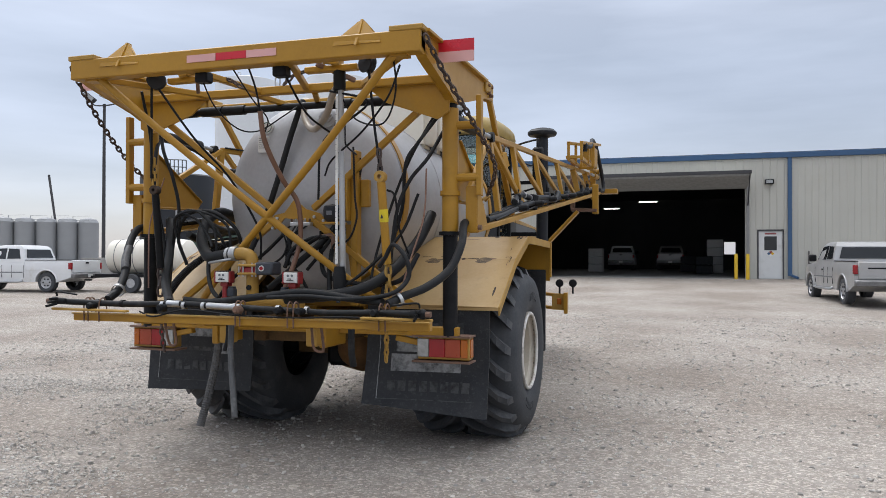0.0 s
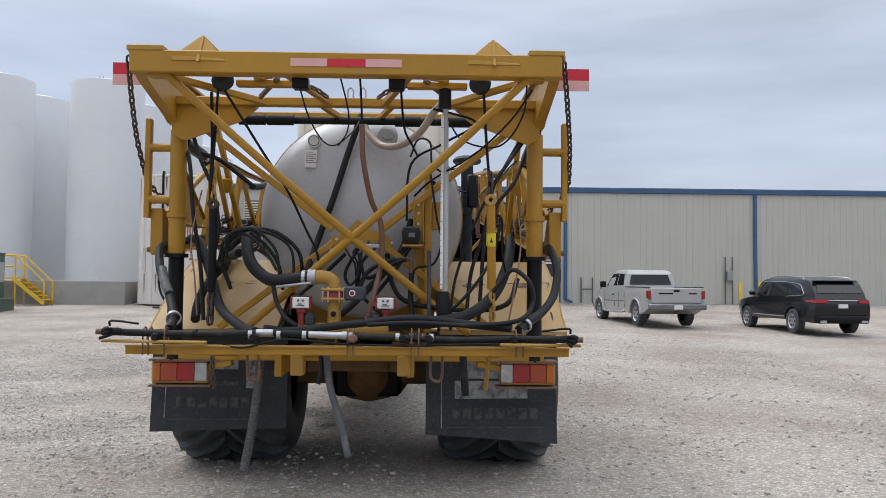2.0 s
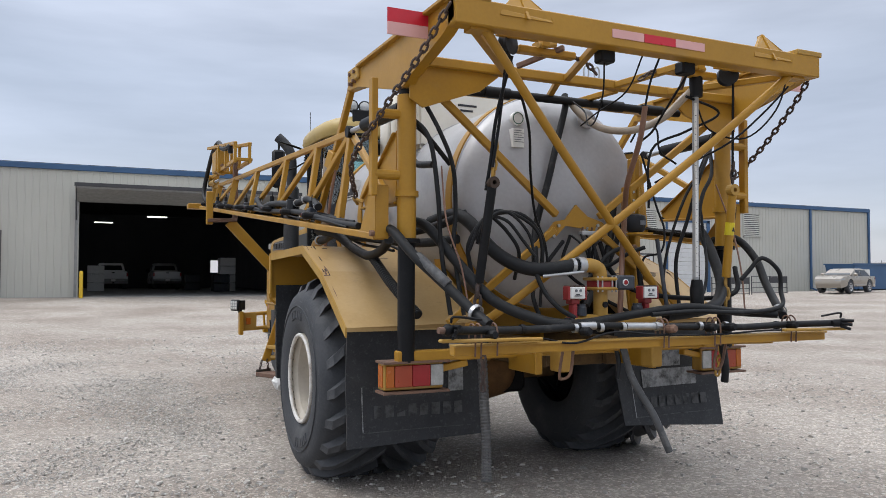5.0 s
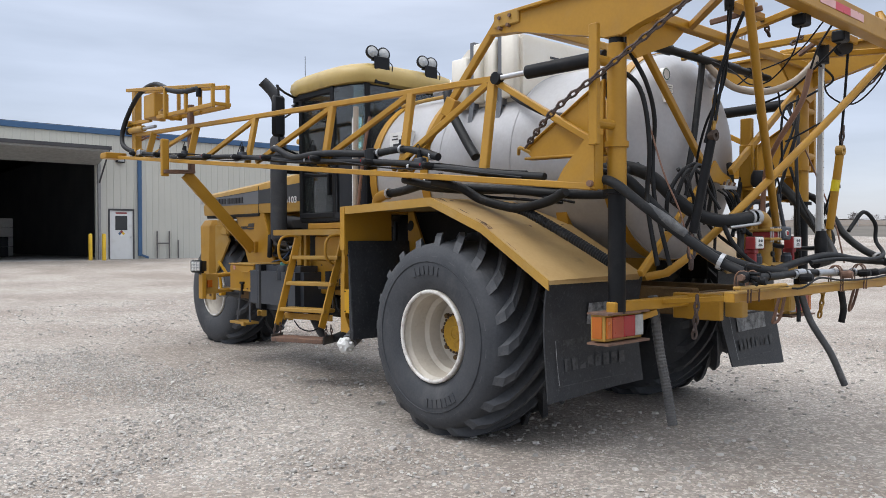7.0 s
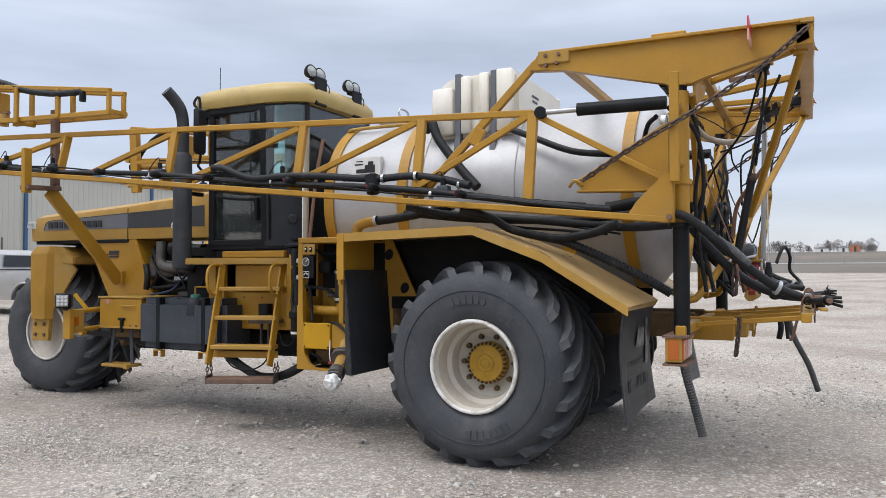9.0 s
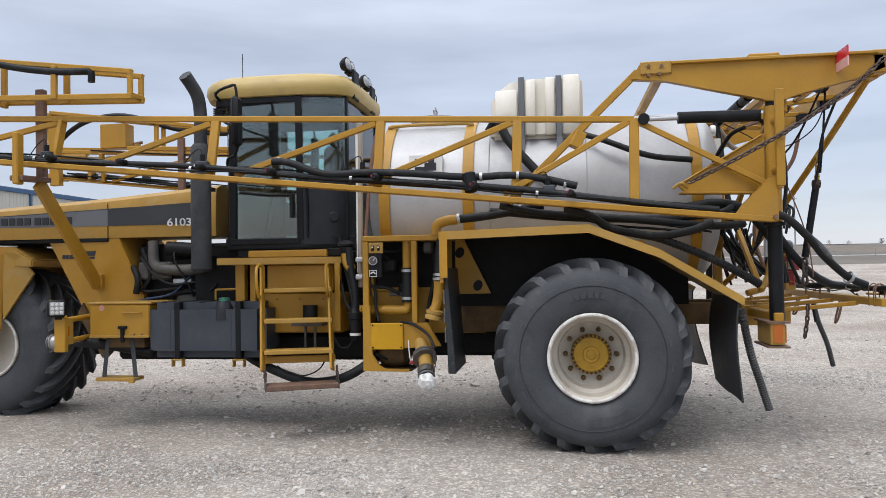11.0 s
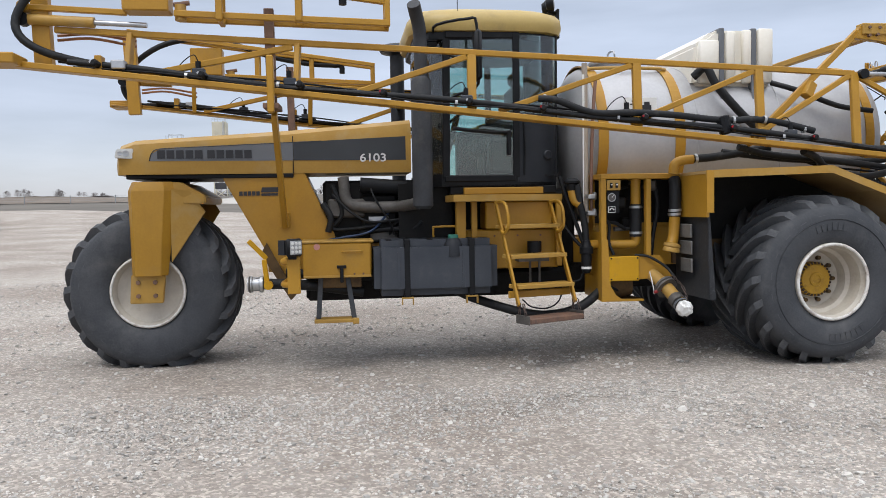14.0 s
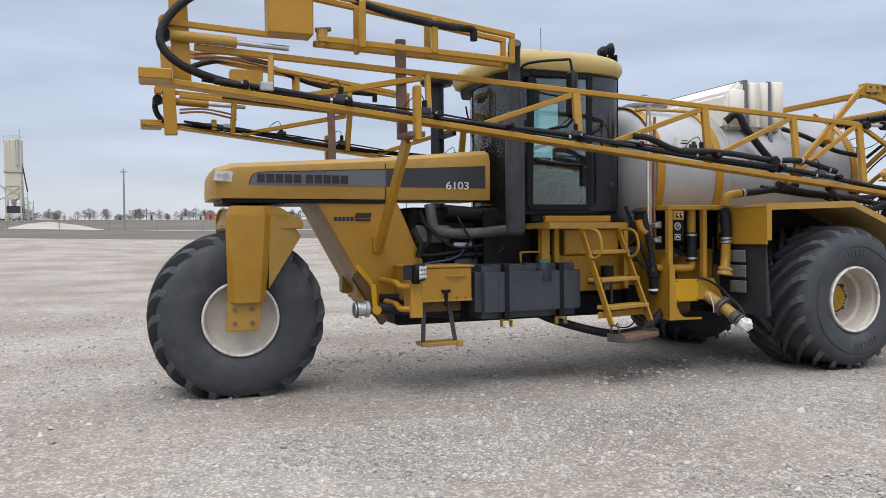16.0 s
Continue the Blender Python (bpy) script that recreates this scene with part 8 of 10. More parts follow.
# rear fenders
for side in (-1, 1):
    prof = [(1.32, 1.95), (0.01, 1.985), (-0.58, 1.76), (-1.26, 1.345)]
    inner = 0.70
    bm = bmesh.new()
    th = 0.03
    a = [bm.verts.new((side * 1.80, y, z)) for y, z in prof]
    b = [bm.verts.new((side * inner, y + (-0.03 if i == 3 else 0), z + (0.02 if i == 3 else 0))) for i, (y, z) in enumerate(prof)]
    c = [bm.verts.new((side * 1.80, y, z - th)) for y, z in prof]
    d = [bm.verts.new((side * inner, y, z - th)) for y, z in prof]
    for i in range(3):
        bm.faces.new((a[i], a[i + 1], b[i + 1], b[i]))
        bm.faces.new((c[i], c[i + 1], d[i + 1], d[i]))
        bm.faces.new((a[i], a[i + 1], c[i + 1], c[i]))
        bm.faces.new((b[i], b[i + 1], d[i + 1], d[i]))
    bm.faces.new((a[0], b[0], d[0], c[0]))
    bm.faces.new((a[3], b[3], d[3], c[3]))
    fen = part("fender", bm, cream, sprayer, "faded cream and gold folded fender with dents")
    lip = bmesh.new()
    for (y0, z0), (y1, z1) in zip(prof, prof[1:]):
        plate([(y0, z0 + 0.004), (y1, z1 + 0.004), (y1, z1 - 0.07), (y0, z0 - 0.07)], "x", side * 1.80, side * 1.812, bm=lip)
    part("fender_lip", lip, yellow_dusty, fen)
    part("fender_front", B((side * 1.22, side * 1.798, 1.285, 1.315, 1.50, 1.945), (side * 1.80, side * 1.817, 1.245, 1.315, 1.545, 1.945)), yellow, fen, "gold front lip of the fender")
    # Inner panel whose near-black colour holds the shade under the fender.
    part("fender_shade_panel", plate([(1.26, 1.91), (0.0, 1.94), (-0.58, 1.72), (-0.95, 1.50), (-0.95, 1.25), (1.26, 1.25)], "x", side * 0.895, side * 0.915), engine_dark, fen, "inner fender panel, near-black for the shade of the wheel arch")
    web = part("fender_web", plate([(1.28, 1.93), (1.20, 1.925), (0.934, 1.376), (1.243, 1.372), (1.28, 1.45)], "x", side * 0.985, side * 1.01), yellow, fen, "slanting gold fender strut with oval holes")
    for hy, hz in ((1.235, 1.78), (1.06, 1.455)):
        part("web_hole", at_m(cyl((0.004, 0, 0), (-0.004, 0, 0), 0.055, n=18), pose(side * 1.0125, hy, hz) @ Matrix.Rotation(radians(25), 4, "X") @ Matrix.Diagonal((1, 0.8, 1, 1))), black, fen)
    rw = random.Random(31 + side)
    for i in range(34):
        y0 = rw.choice((0.01, -0.58, 0.01, rw.uniform(-1.1, 1.2))) + rw.gauss(0, 0.035)
        x0 = rw.uniform(0.78, 1.79) if i % 2 else rw.uniform(1.70, 1.79)
        zf = float(np.interp(y0, [q[0] for q in prof][::-1], [q[1] for q in prof][::-1])) + 0.0035
        L_, w_ = rw.uniform(0.02, 0.09), rw.uniform(0.003, 0.010)
        if i % 4 == 3:
            L_, w_ = rw.uniform(0.015, 0.035), rw.uniform(0.010, 0.02)
        along = abs(x0) > 1.69 and i % 2 == 0
        chip = bmesh.new()
        ring_ = []
        for k in range(8):
            a_ = 6.2832 * k / 8
            dx, dy = (L_ * math.cos(a_), w_ * math.sin(a_)) if not along else (w_ * math.cos(a_), L_ * math.sin(a_))
            j_ = rw.uniform(0.6, 1.2)
            yy = y0 + dy * j_
            ring_.append(chip.verts.new((side * min(1.797, x0 + dx * j_), yy, float(np.interp(yy, [q[0] for q in prof][::-1], [q[1] for q in prof][::-1])) + 0.0035)))
        chip.faces.new(ring_ if side > 0 else ring_[::-1])
        part("paint_chip", chip, dark_rust if i % 3 else rust, fen)
    if side > 0:
        soot = surf("dark_soot_stain", (0.13, 0.085, 0.04), (0.06, 0.042, 0.025), 0.7, 0, 16, 90, 0.05, (0.36, 0.24, 0.11), 0.45, 22)
        for sx_, sy_, ra_, rb_ in ((1.0, -0.63, 0.075, 0.05), (1.50, -0.61, 0.085, 0.045), (1.54, -0.76, 0.05, 0.03), (1.06, -0.78, 0.06, 0.035)):
            st_ = bmesh.new()
            st_.faces.new([st_.verts.new((sx_ + ra_ * q_ * math.cos(a_), sy_ + rb_ * q_ * math.sin(a_), 1.76 + (sy_ + rb_ * q_ * math.sin(a_) + 0.58) * 0.6103 + 0.004)) for a_, q_ in [(6.2832 * k / 14, rw.uniform(0.7, 1.15)) for k in range(14)]])
            part("soot_stain", st_, soot, fen)
    part("chassis_side", B((side * 0.86, side * 0.89, -0.6, 1.26, 0.99, 1.58), bev=0.006), rust_shade_gold, fen, "dark gold chassis side behind the tyre")
    # rear mudflap
    flap = bmesh.new()
    fx0, fx1 = side * (0.62 if side < 0 else 0.585), side * (1.785 if side < 0 else 1.715)
    bot_in, bot_out = (0.50, 0.465) if side < 0 else (0.48, 0.395)
    rows = []
    for f in range(6):
        t = f / 5
        row = []
        for g in range(5):
            u = g / 4
            x = fx0 + (fx1 - fx0) * u
            zb = bot_in + (bot_out - bot_in) * u
            z = 1.34 + (zb - 1.34) * t
            y = -1.24 + 0.05 * math.sin(t * 2.6) + (-0.02 * t if side < 0 else -0.16 * t * (1 - 0.3 * u)) + 0.012 * math.sin(7 * u + 5 * t)
            row.append((x, y, z))
        rows.append(row)
    fr = [[flap.verts.new(p) for p in r] for r in rows]
    bk = [[flap.verts.new((p[0], p[1] + 0.014, p[2])) for p in r] for r in rows]
    for i in range(5):
        for j in range(4):
            flap.faces.new((fr[i][j], fr[i][j + 1], fr[i + 1][j + 1], fr[i + 1][j]))
            flap.faces.new((bk[i][j], bk[i + 1][j], bk[i + 1][j + 1], bk[i][j + 1]))
    for i in range(5):
        flap.faces.new((fr[i][0], fr[i + 1][0], bk[i + 1][0], bk[i][0]))
        flap.faces.new((fr[i][4], bk[i][4], bk[i + 1][4], fr[i + 1][4]))
    for j in range(4):
        flap.faces.new((fr[0][j], bk[0][j], bk[0][j + 1], fr[0][j + 1]))
        flap.faces.new((fr[5][j], fr[5][j + 1], bk[5][j + 1], bk[5][j]))
    fl = part("mudflap", flap, flap_mat, fen, "black rubber mudflap with worn white print", 50)
    # worn print lying on the flap
    def flap_pt(u, z):
        zb = bot_in + (bot_out - bot_in) * u
        t = (1.34 - z) / (1.34 - zb)
        y = -1.24 + 0.05 * math.sin(t * 2.6) + (-0.02 * t if side < 0 else -0.16 * t * (1 - 0.3 * u)) + 0.012 * math.sin(7 * u + 5 * t)
        return (fx0 + (fx1 - fx0) * u, y - 0.009, z)
    if side > 0:
        prints = [(0.24, 0.80, 1.20, 1.11), (0.26, 0.62, 1.08, 0.94), (0.22, 0.78, 0.92, 0.77)] + [(0.20 + 0.085 * k, 0.262 + 0.085 * k, 0.69, 0.60) for k in range(8)] + [(0.12, 0.90, 0.535, 0.528), (0.115, 0.122, 1.2, 0.53)]
    else:
        prints = [(0.36, 0.60, 1.16, 1.00), (0.19, 0.30, 1.22, 0.84), (0.36, 0.82, 0.90, 0.86)] + [(0.20 + 0.08 * k, 0.258 + 0.08 * k, 0.76, 0.67) for k in range(8)] + [(0.14, 0.90, 0.575, 0.568), (0.893, 0.90, 0.9, 0.58)]
    for u0, u1, z0, z1 in prints:
        pb = bmesh.new()
        grid = [[pb.verts.new(flap_pt(u0 + (u1 - u0) * i / 4, z0 + (z1 - z0) * j / 3)) for i in range(5)] for j in range(4)]
        for j in range(3):
            for i in range(4):
                pb.faces.new((grid[j][i], grid[j][i + 1], grid[j + 1][i + 1], grid[j + 1][i]))
        part("worn_print", pb, faint_print if z0 - z1 < 0.1 else worn_print, fl)
    # front apron behind the pump frame
    part("apron", plate([(1.282, 1.63), (1.262, 1.63), (1.19, 0.69), (1.26, 0.69)], "x", side * 1.00, side * 1.755, 0.006), flap_mat, fen, "black rubber apron ahead of the tyre")
    if side < 0:
        part("apron_plate", B((-1.50, -1.24, 1.312, 1.335, 1.29, 1.43), (-1.50, -1.24, 1.308, 1.33, 1.12, 1.26), (-1.50, -1.24, 1.304, 1.325, 0.94, 1.08), bev=0.008), worn_plate, fen, "scuffed grey wear plates")

# ---- rear rack ----
for side in (-1, 1):
    arm = plate([(-0.40, 3.285), (-0.47, 3.41), (-0.72, 3.42), (-2.45, 3.42), (-2.50, 3.41), (-2.52, 3.28), (-2.35, 3.22), (-1.80, 3.09), (-1.70, 3.04), (-1.54, 3.04), (-1.50, 3.07), (-1.18, 3.14), (-0.72, 3.255)], "x", side * 1.46, side * 1.54, 0.006)
    ra = part("rack_arm", arm, yellow, sprayer, "heavy gold side arm of the rear rack")
    part("arm_flange", B((side * 1.42, side * 1.58, -2.45, -0.75, 3.40, 3.425), bev=0.004), yellow, ra)
    part("arm_boss", B((side * 1.45, side * 1.55, -1.66, -1.40, 3.42, 3.46), bev=0.01), yellow, ra)
    part("arm_nose", B((side * 1.44, side * 1.56, -0.75, -0.48, 3.32, 3.435), bev=0.008), yellow_dusty, ra)
    for by, bz in ((-0.55, 3.39), (-0.66, 3.39), (-0.55, 3.31), (-0.64, 3.32)):
        part("arm_bolt", cyl((side * 1.53, by, bz), (side * 1.575, by, bz), 0.016, n=6), rust, ra)
    post = part("mast_post", cyl((side * 1.475, -1.6, 1.97), (side * 1.475, -1.6, 3.0), 0.068, n=20), yellow, sprayer, "thick gold mast post", 40)
    part("post_collar", lathe([(0.085, -0.02), (0.085, 0.02)], (side * 1.475, -1.6, 2.30), (0, 0, 1), 20), yellow, post, "", 40)
    part("post_collar", lathe([(0.095, -0.015), (0.095, 0.015)], (side * 1.475, -1.6, 1.97), (0, 0, 1), 20), black, post, "", 40)
    part("post_sleeve", cyl((side * 1.475, -1.6, 2.98), (side * 1.475, -1.6, 3.14), 0.055, n=20), black, post, "", 40)
    part("lower_post", cyl((side * 1.475, -1.6, 1.12), (side * 1.475, -1.6, 1.97), 0.062, n=18), black, post, "black lower mast post", 40)
    part("gusset", plate([(-1.52, 2.77), (-1.52, 2.24), (-0.85, 2.26), (-0.78, 2.33)], "x", side * 1.49, side * 1.52, 0.004), yellow, post, "triangular gold gusset plate")
    part("gusset_flange", beam((side * 1.505, -0.80, 2.34), (side * 1.505, -1.5, 2.75), 0.08, 0.015), yellow, post)
    part("gusset_foot", beam((side * 1.505, -0.80, 2.26), (side * 1.505, -1.55, 2.24), 0.10, 0.02), yellow, post)
    # boom cradle guard
    gd = part("guard", B((side * 1.70, side * 1.745, -1.63, -1.56, 2.28, 3.10), bev=0.005), yellow, sprayer, "gold guard bar beside the mast")
    part("guard_tie", cyl((side * 1.50, -1.6, 2.43), (side * 1.72, -1.6, 2.43), 0.035, n=12), yellow, gd)
    part("guard_tie", cyl((side * 1.50, -1.6, 2.86), (side * 1.72, -1.6, 2.86), 0.035, n=12), yellow, gd)
    # chain from the top bar down to the gusset
    part("chain", chain_mesh([(side * 1.56, -2.50, 3.36), (side * 1.64, -2.2, 3.1), (side * 1.74, -1.75, 2.8), (side * 1.78, -1.3, 2.55), (side * 1.6, -0.85, 2.33)], 0.06, 0.009), chain_mat, sprayer, "sagging rusty steel chain")
    part("clevis", tube([(side * 1.55, -0.86, 2.30), (side * 1.60, -0.80, 2.34), (side * 1.55, -0.74, 2.30)], 0.014, 6), yellow_dusty, sprayer)
    # red and white end markers
    mk = part("end_marker", B((side * 1.52, side * 1.82, -2.125, -2.115, 3.33, 3.42)), red_refl, sprayer, "red and white reflector board")
    part("marker_stripe", B((side * 1.52, side * 1.82, -2.125, -2.115, 3.25, 3.33)), pink_refl, mk)
    # rams from mast to boom
    rm = part("boom_ram", cyl((side * 1.47, -1.50, 2.93), (side * 1.51, -0.80, 2.93), 0.053, n=18), black, sprayer, "black hydraulic ram", 40)
    part("ram_rod", cyl((side * 1.51, -0.80, 2.93), (side * 1.54, -0.52, 2.925), 0.022, n=12), bare, rm, "", 40)
    part("ram_eye", lathe([(0.05, -0.03), (0.05, 0.03)], (side * 1.54, -0.5, 2.925), (1, 0, 0), 14), black, rm)

# top cross bar with its peaks and reflectors
top = part("top_bar", B((-1.54, 1.54, -2.54, -2.42, 3.24, 3.40), bev=0.008), yellow, sprayer, "gold top cross bar of the rear rack")
for side in (-1, 1):
    part("bar_cap", B((side * 1.30, side * 1.56, -2.545, -2.40, 3.395, 3.435), bev=0.006), yellow_dusty, top)
    pk = bmesh.new()
    cx = side * 1.05
    fr_ = [(cx - 0.19, -2.547, 3.325), (cx + 0.19, -2.547, 3.325), (cx + 0.18, -2.54, 3.36), (cx + 0.025, -2.45, 3.52), (cx - 0.025, -2.45, 3.52), (cx - 0.18, -2.54, 3.36)]
    lo_ = [pk.verts.new(q) for q in fr_]
    hi_ = [pk.verts.new((x, y + 0.025, z - 0.004)) for x, y, z in fr_]
    pk.faces.new(lo_)
    pk.faces.new(hi_[::-1])
    for i in range(6):
        pk.faces.new((lo_[i], lo_[(i + 1) % 6], hi_[(i + 1) % 6], hi_[i]))
    part("peak", pk, yellow, top, "peaked gold lug")
    part("peak_rib", plate([(-2.575, 3.31), (-2.40, 3.39), (-2.40, 3.53), (-2.45, 3.535)], "x", cx - 0.012, cx + 0.012, 0.003), yellow, top)
    part("sheave", lathe([(0.0, -0.036), (0.02, -0.034), (0.078, -0.03), (0.064, 0), (0.078, 0.03), (0.02, 0.034), (0, 0.036)], (side * 0.975, -2.17, 3.28), (0.55 * side, 1, 0), 22), plastic, top, "black rope sheave", 40)
    part("sheave_strap", B((side * 0.78, side * 1.10, -2.245, -2.215, 3.30, 3.36), bev=0.004), yellow, top)
    part("rope", tube([(side * 1.0, -2.20, 3.22), (side * 1.03, -2.16, 2.8), (side * 1.065, -2.116, 2.45)], 0.011, 6), black, top)
for x0, x1, mt in ((-0.40, -0.14, pink_refl), (-0.137, 0.13, red_refl), (0.133, 0.39, pink_refl)):
    part("reflector_strip", B((x0, x1, -2.545, -2.541, 3.295, 3.352)), mt, top)
# X bracing, two layers
for side in (-1, 1):
    br = part("brace", tube([(side * 1.36, -2.48, 3.30), (side * 0.55, -2.19, 2.57), (-side * 0.74, -1.72, 1.50), (-side * 0.93, -1.48, 1.35)], 0.031, 12, 3), yellow, sprayer, "gold diagonal brace tube", 50)
    part("brace_shoe", B((side * 1.30, side * 1.42, -2.50, -2.40, 3.225, 3.25)), yellow, br)
    # back layer, in two halves bolted to a centre plate
    part("brace", beam((side * 1.26, -1.66, 3.02), (side * 0.20, -1.56, 2.20), 0.045, 0.055), yellow, sprayer)
    part("brace", beam((side * 0.20, -1.53, 2.09), (side * 1.13, -1.56, 1.38), 0.045, 0.055), yellow, sprayer)
    part("corner_plate", plate([(side * 1.50, 3.24), (side * 0.80, 3.18), (side * 0.95, 3.06), (side * 1.40, 2.90), (side * 1.50, 2.96)][::side], "y", -1.72, -1.70), yellow, sprayer, "gold corner plate")
gp = part("centre_plate", plate([(-0.27, 2.06), (-0.20, 2.15), (-0.10, 2.17), (0.0, 2.29), (0.11, 2.20), (0.25, 2.16), (0.31, 2.09), (0.25, 2.01), (0.10, 2.10), (-0.10, 2.12), (-0.20, 2.02)], "y", -1.535, -1.515), yellow, sprayer, "bolted gold centre plate of the back bracing")
for x, z in ((-0.255, 2.065), (-0.215, 2.035), (-0.17, 2.12), (0.29, 2.095), (0.25, 2.035), (0.20, 2.13)):
    part("plate_bolt", cyl((x, -1.535, z), (x, -1.552, z), 0.014, n=6), bare, gp)
vb_ = part("valve_block", B((0.0, 0.20, -1.62, -1.56, 2.045, 2.08), bev=0.005), bare, sprayer, "small steel hydraulic valve block")
for k in range(5):
    part("valve_stem", cyl((0.015 + 0.042 * k, -1.60, 2.08), (0.01 + 0.045 * k, -1.61, 2.11), 0.009, n=8), bare if k % 2 else rust, vb_)
part("upper_tie", B((-1.5, 1.5, -1.76, -1.68, 3.19, 3.26), bev=0.008), yellow, sprayer, "gold upper cross tube")
part("upper_tie", B((-1.45, 1.45, -0.70, -0.62, 3.30, 3.37), bev=0.008), yellow, sprayer, "gold upper cross tube")
for side in (-1, 1):
    part("upper_link", beam((side * 0.45, -2.44, 3.27), (side * 0.22, -1.72, 3.22), 0.05), yellow, sprayer)
    part("upper_link", beam((side * 1.35, -2.40, 3.26), (side * 0.75, -1.74, 3.22), 0.05), yellow, sprayer)
    part("upper_link", beam((side * 0.28, -1.70, 3.20), (side * 0.12, -1.30, 3.16), 0.045), yellow, sprayer)
    rb = part("roller_bracket", B((side * 0.42, side * 0.88, -2.16, -2.09, 3.245, 3.295), bev=0.008), yellow, sprayer, "gold roller bracket under the top bar")
    part("roller_pin", cyl((side * 0.60, -2.17, 3.32), (side * 0.74, -2.17, 3.30), 0.02, n=10), yellow_dusty, rb)
    part("roller_tab", B((side * 0.66, side * 0.72, -2.2, -2.05, 3.29, 3.345), bev=0.004), yellow, rb)
    part("bracket_chain", chain_mesh([(side * 0.42, -2.12, 3.27), (side * 0.30, -2.10, 3.25), (side * 0.20, -2.08, 3.19)], 0.05, 0.009), chain_mat, rb)
    part("shackle", tube([(side * 0.05 - 0.02, -1.75, 3.25), (side * 0.05 - 0.022, -1.75, 3.32), (side * 0.05, -1.75, 3.345), (side * 0.05 + 0.022, -1.75, 3.32), (side * 0.05 + 0.02, -1.75, 3.25)], 0.007, 6, 3), bare, sprayer)
    part("rear_camera_lamp", B((side * 0.35 - 0.058, side * 0.35 + 0.058, -2.44, -2.34, 3.165, 3.255), bev=0.012), black, sprayer, "small black rear lamp")
    # long hydraulic hose roll under the top
    part("lever", beam((side * 0.75, -1.9, 3.22), (side * 0.55, -2.2, 3.30), 0.03, 0.04), rust, sprayer)
roll = part("lift_ram", cyl((-1.36, -1.45, 3.135), (1.12, -1.45, 3.135), 0.033, n=14), black, sprayer, "black cross hose under the rack", 40)
for x in (-1.30, -1.02, -0.78, 0.30, 0.72):
    part("ram_sleeve", cyl((x, -1.45, 3.135), (x + 0.22, -1.45, 3.135), 0.045, n=14), black, roll, "", 40)
# lower frame
part("rear_frame", B((-1.55, 1.55, -1.64, -1.56, 1.12, 1.20), (-0.60, -0.54, -1.9, -1.5, 1.02, 1.22), (0.43, 0.49, -1.9, -1.5, 1.02, 1.22), bev=0.008), yellow, sprayer, "gold lower rear frame")
for side in (-1, 1):
    part("frame_hanger", B((side * 0.36, side * 0.46, -2.0, -1.86, 1.04, 1.20), bev=0.01), yellow_dusty, sprayer)
    part("u_bolt", tube([(side * 0.62, -2.4, 1.25), (side * 0.62, -2.36, 1.08), (side * 0.68, -2.34, 1.05), (side * 0.70, -2.36, 1.10), (side * 0.70, -2.4, 1.25)], 0.011, 6), rust, sprayer)
    # lights
    lb = part("tail_light", B((side * 1.20, side * 1.645, -1.62, -1.50, 0.93, 1.12), bev=0.006), yellow_dusty, sprayer, "tail light cluster in a steel box")
    part("light_shelf", B((side * 1.16, side * 1.66, -1.66, -1.48, 1.115, 1.13), (side * 1.16, side * 1.66, -1.66, -1.48, 0.905, 0.92)), rust, lb)
    part("amber_lens", B((side * 1.575, side * 1.63, -1.635, -1.615, 0.95, 1.10), bev=0.004), amber, lb)
    part("amber_side", B((side * 1.645, side * 1.652, -1.60, -1.52, 0.95, 1.10)), amber, lb)
    part("red_lens", B((side * 1.44, side * 1.57, -1.635, -1.615, 0.95, 1.10), bev=0.004), faded_lens, lb)
    part("red_lens", B((side * 1.30, side * 1.437, -1.635, -1.615, 0.95, 1.10), bev=0.004), redlens, lb)
    part("clear_lens", B((side * 1.20, side * 1.297, -1.635, -1.615, 0.95, 1.10), bev=0.004), lens_glass, lb)
    part("light_chain", chain_mesh([(side * 1.06, -1.98, 1.24), (side * 1.06, -1.97, 1.10), (side * 1.05, -1.95, 0.95)], 0.05, 0.010), chain_mat if side < 0 else yellow_dusty, sprayer)
    part("light_arm", beam((side * 1.0, -1.6, 1.10), (side * 1.25, -1.56, 1.05), 0.06, 0.05), yellow, sprayer)
# nozzle bar at the very back
nb = part("nozzle_bar", B((-1.53, 1.60, -2.50, -2.43, 1.245, 1.305), bev=0.006), yellow, sprayer, "gold rear nozzle bar")
part("bar_lip", B((-1.53, 1.60, -2.52, -2.43, 1.300, 1.312), bev=0.003), yellow_dusty, nb)
part("bar_extension", beam((1.10, -2.56, 1.335), (1.66, -2.62, 1.335), 0.05, 0.02), yellow_dusty, nb)
part("bar_extension", beam((-0.95, -2.54, 1.335), (-1.66, -2.58, 1.345), 0.05, 0.02), yellow_dusty, nb)
for x in (-1.40, -1.36, -1.25, 0.03, 0.07, 0.48, 0.53, 1.22, 1.27):
    part("bar_clamp", tube([(x, -2.435, 1.24), (x, -2.435, 1.39), (x, -2.475, 1.435), (x, -2.518, 1.39), (x, -2.518, 1.24)], 0.006, 5, 4), rust, nb)
for x in (-0.95, -0.3, 0.45, 1.1):
    part("bar_bracket", beam((x, -1.60, 1.17), (x, -2.45, 1.25), 0.03, 0.04), yellow, nb)
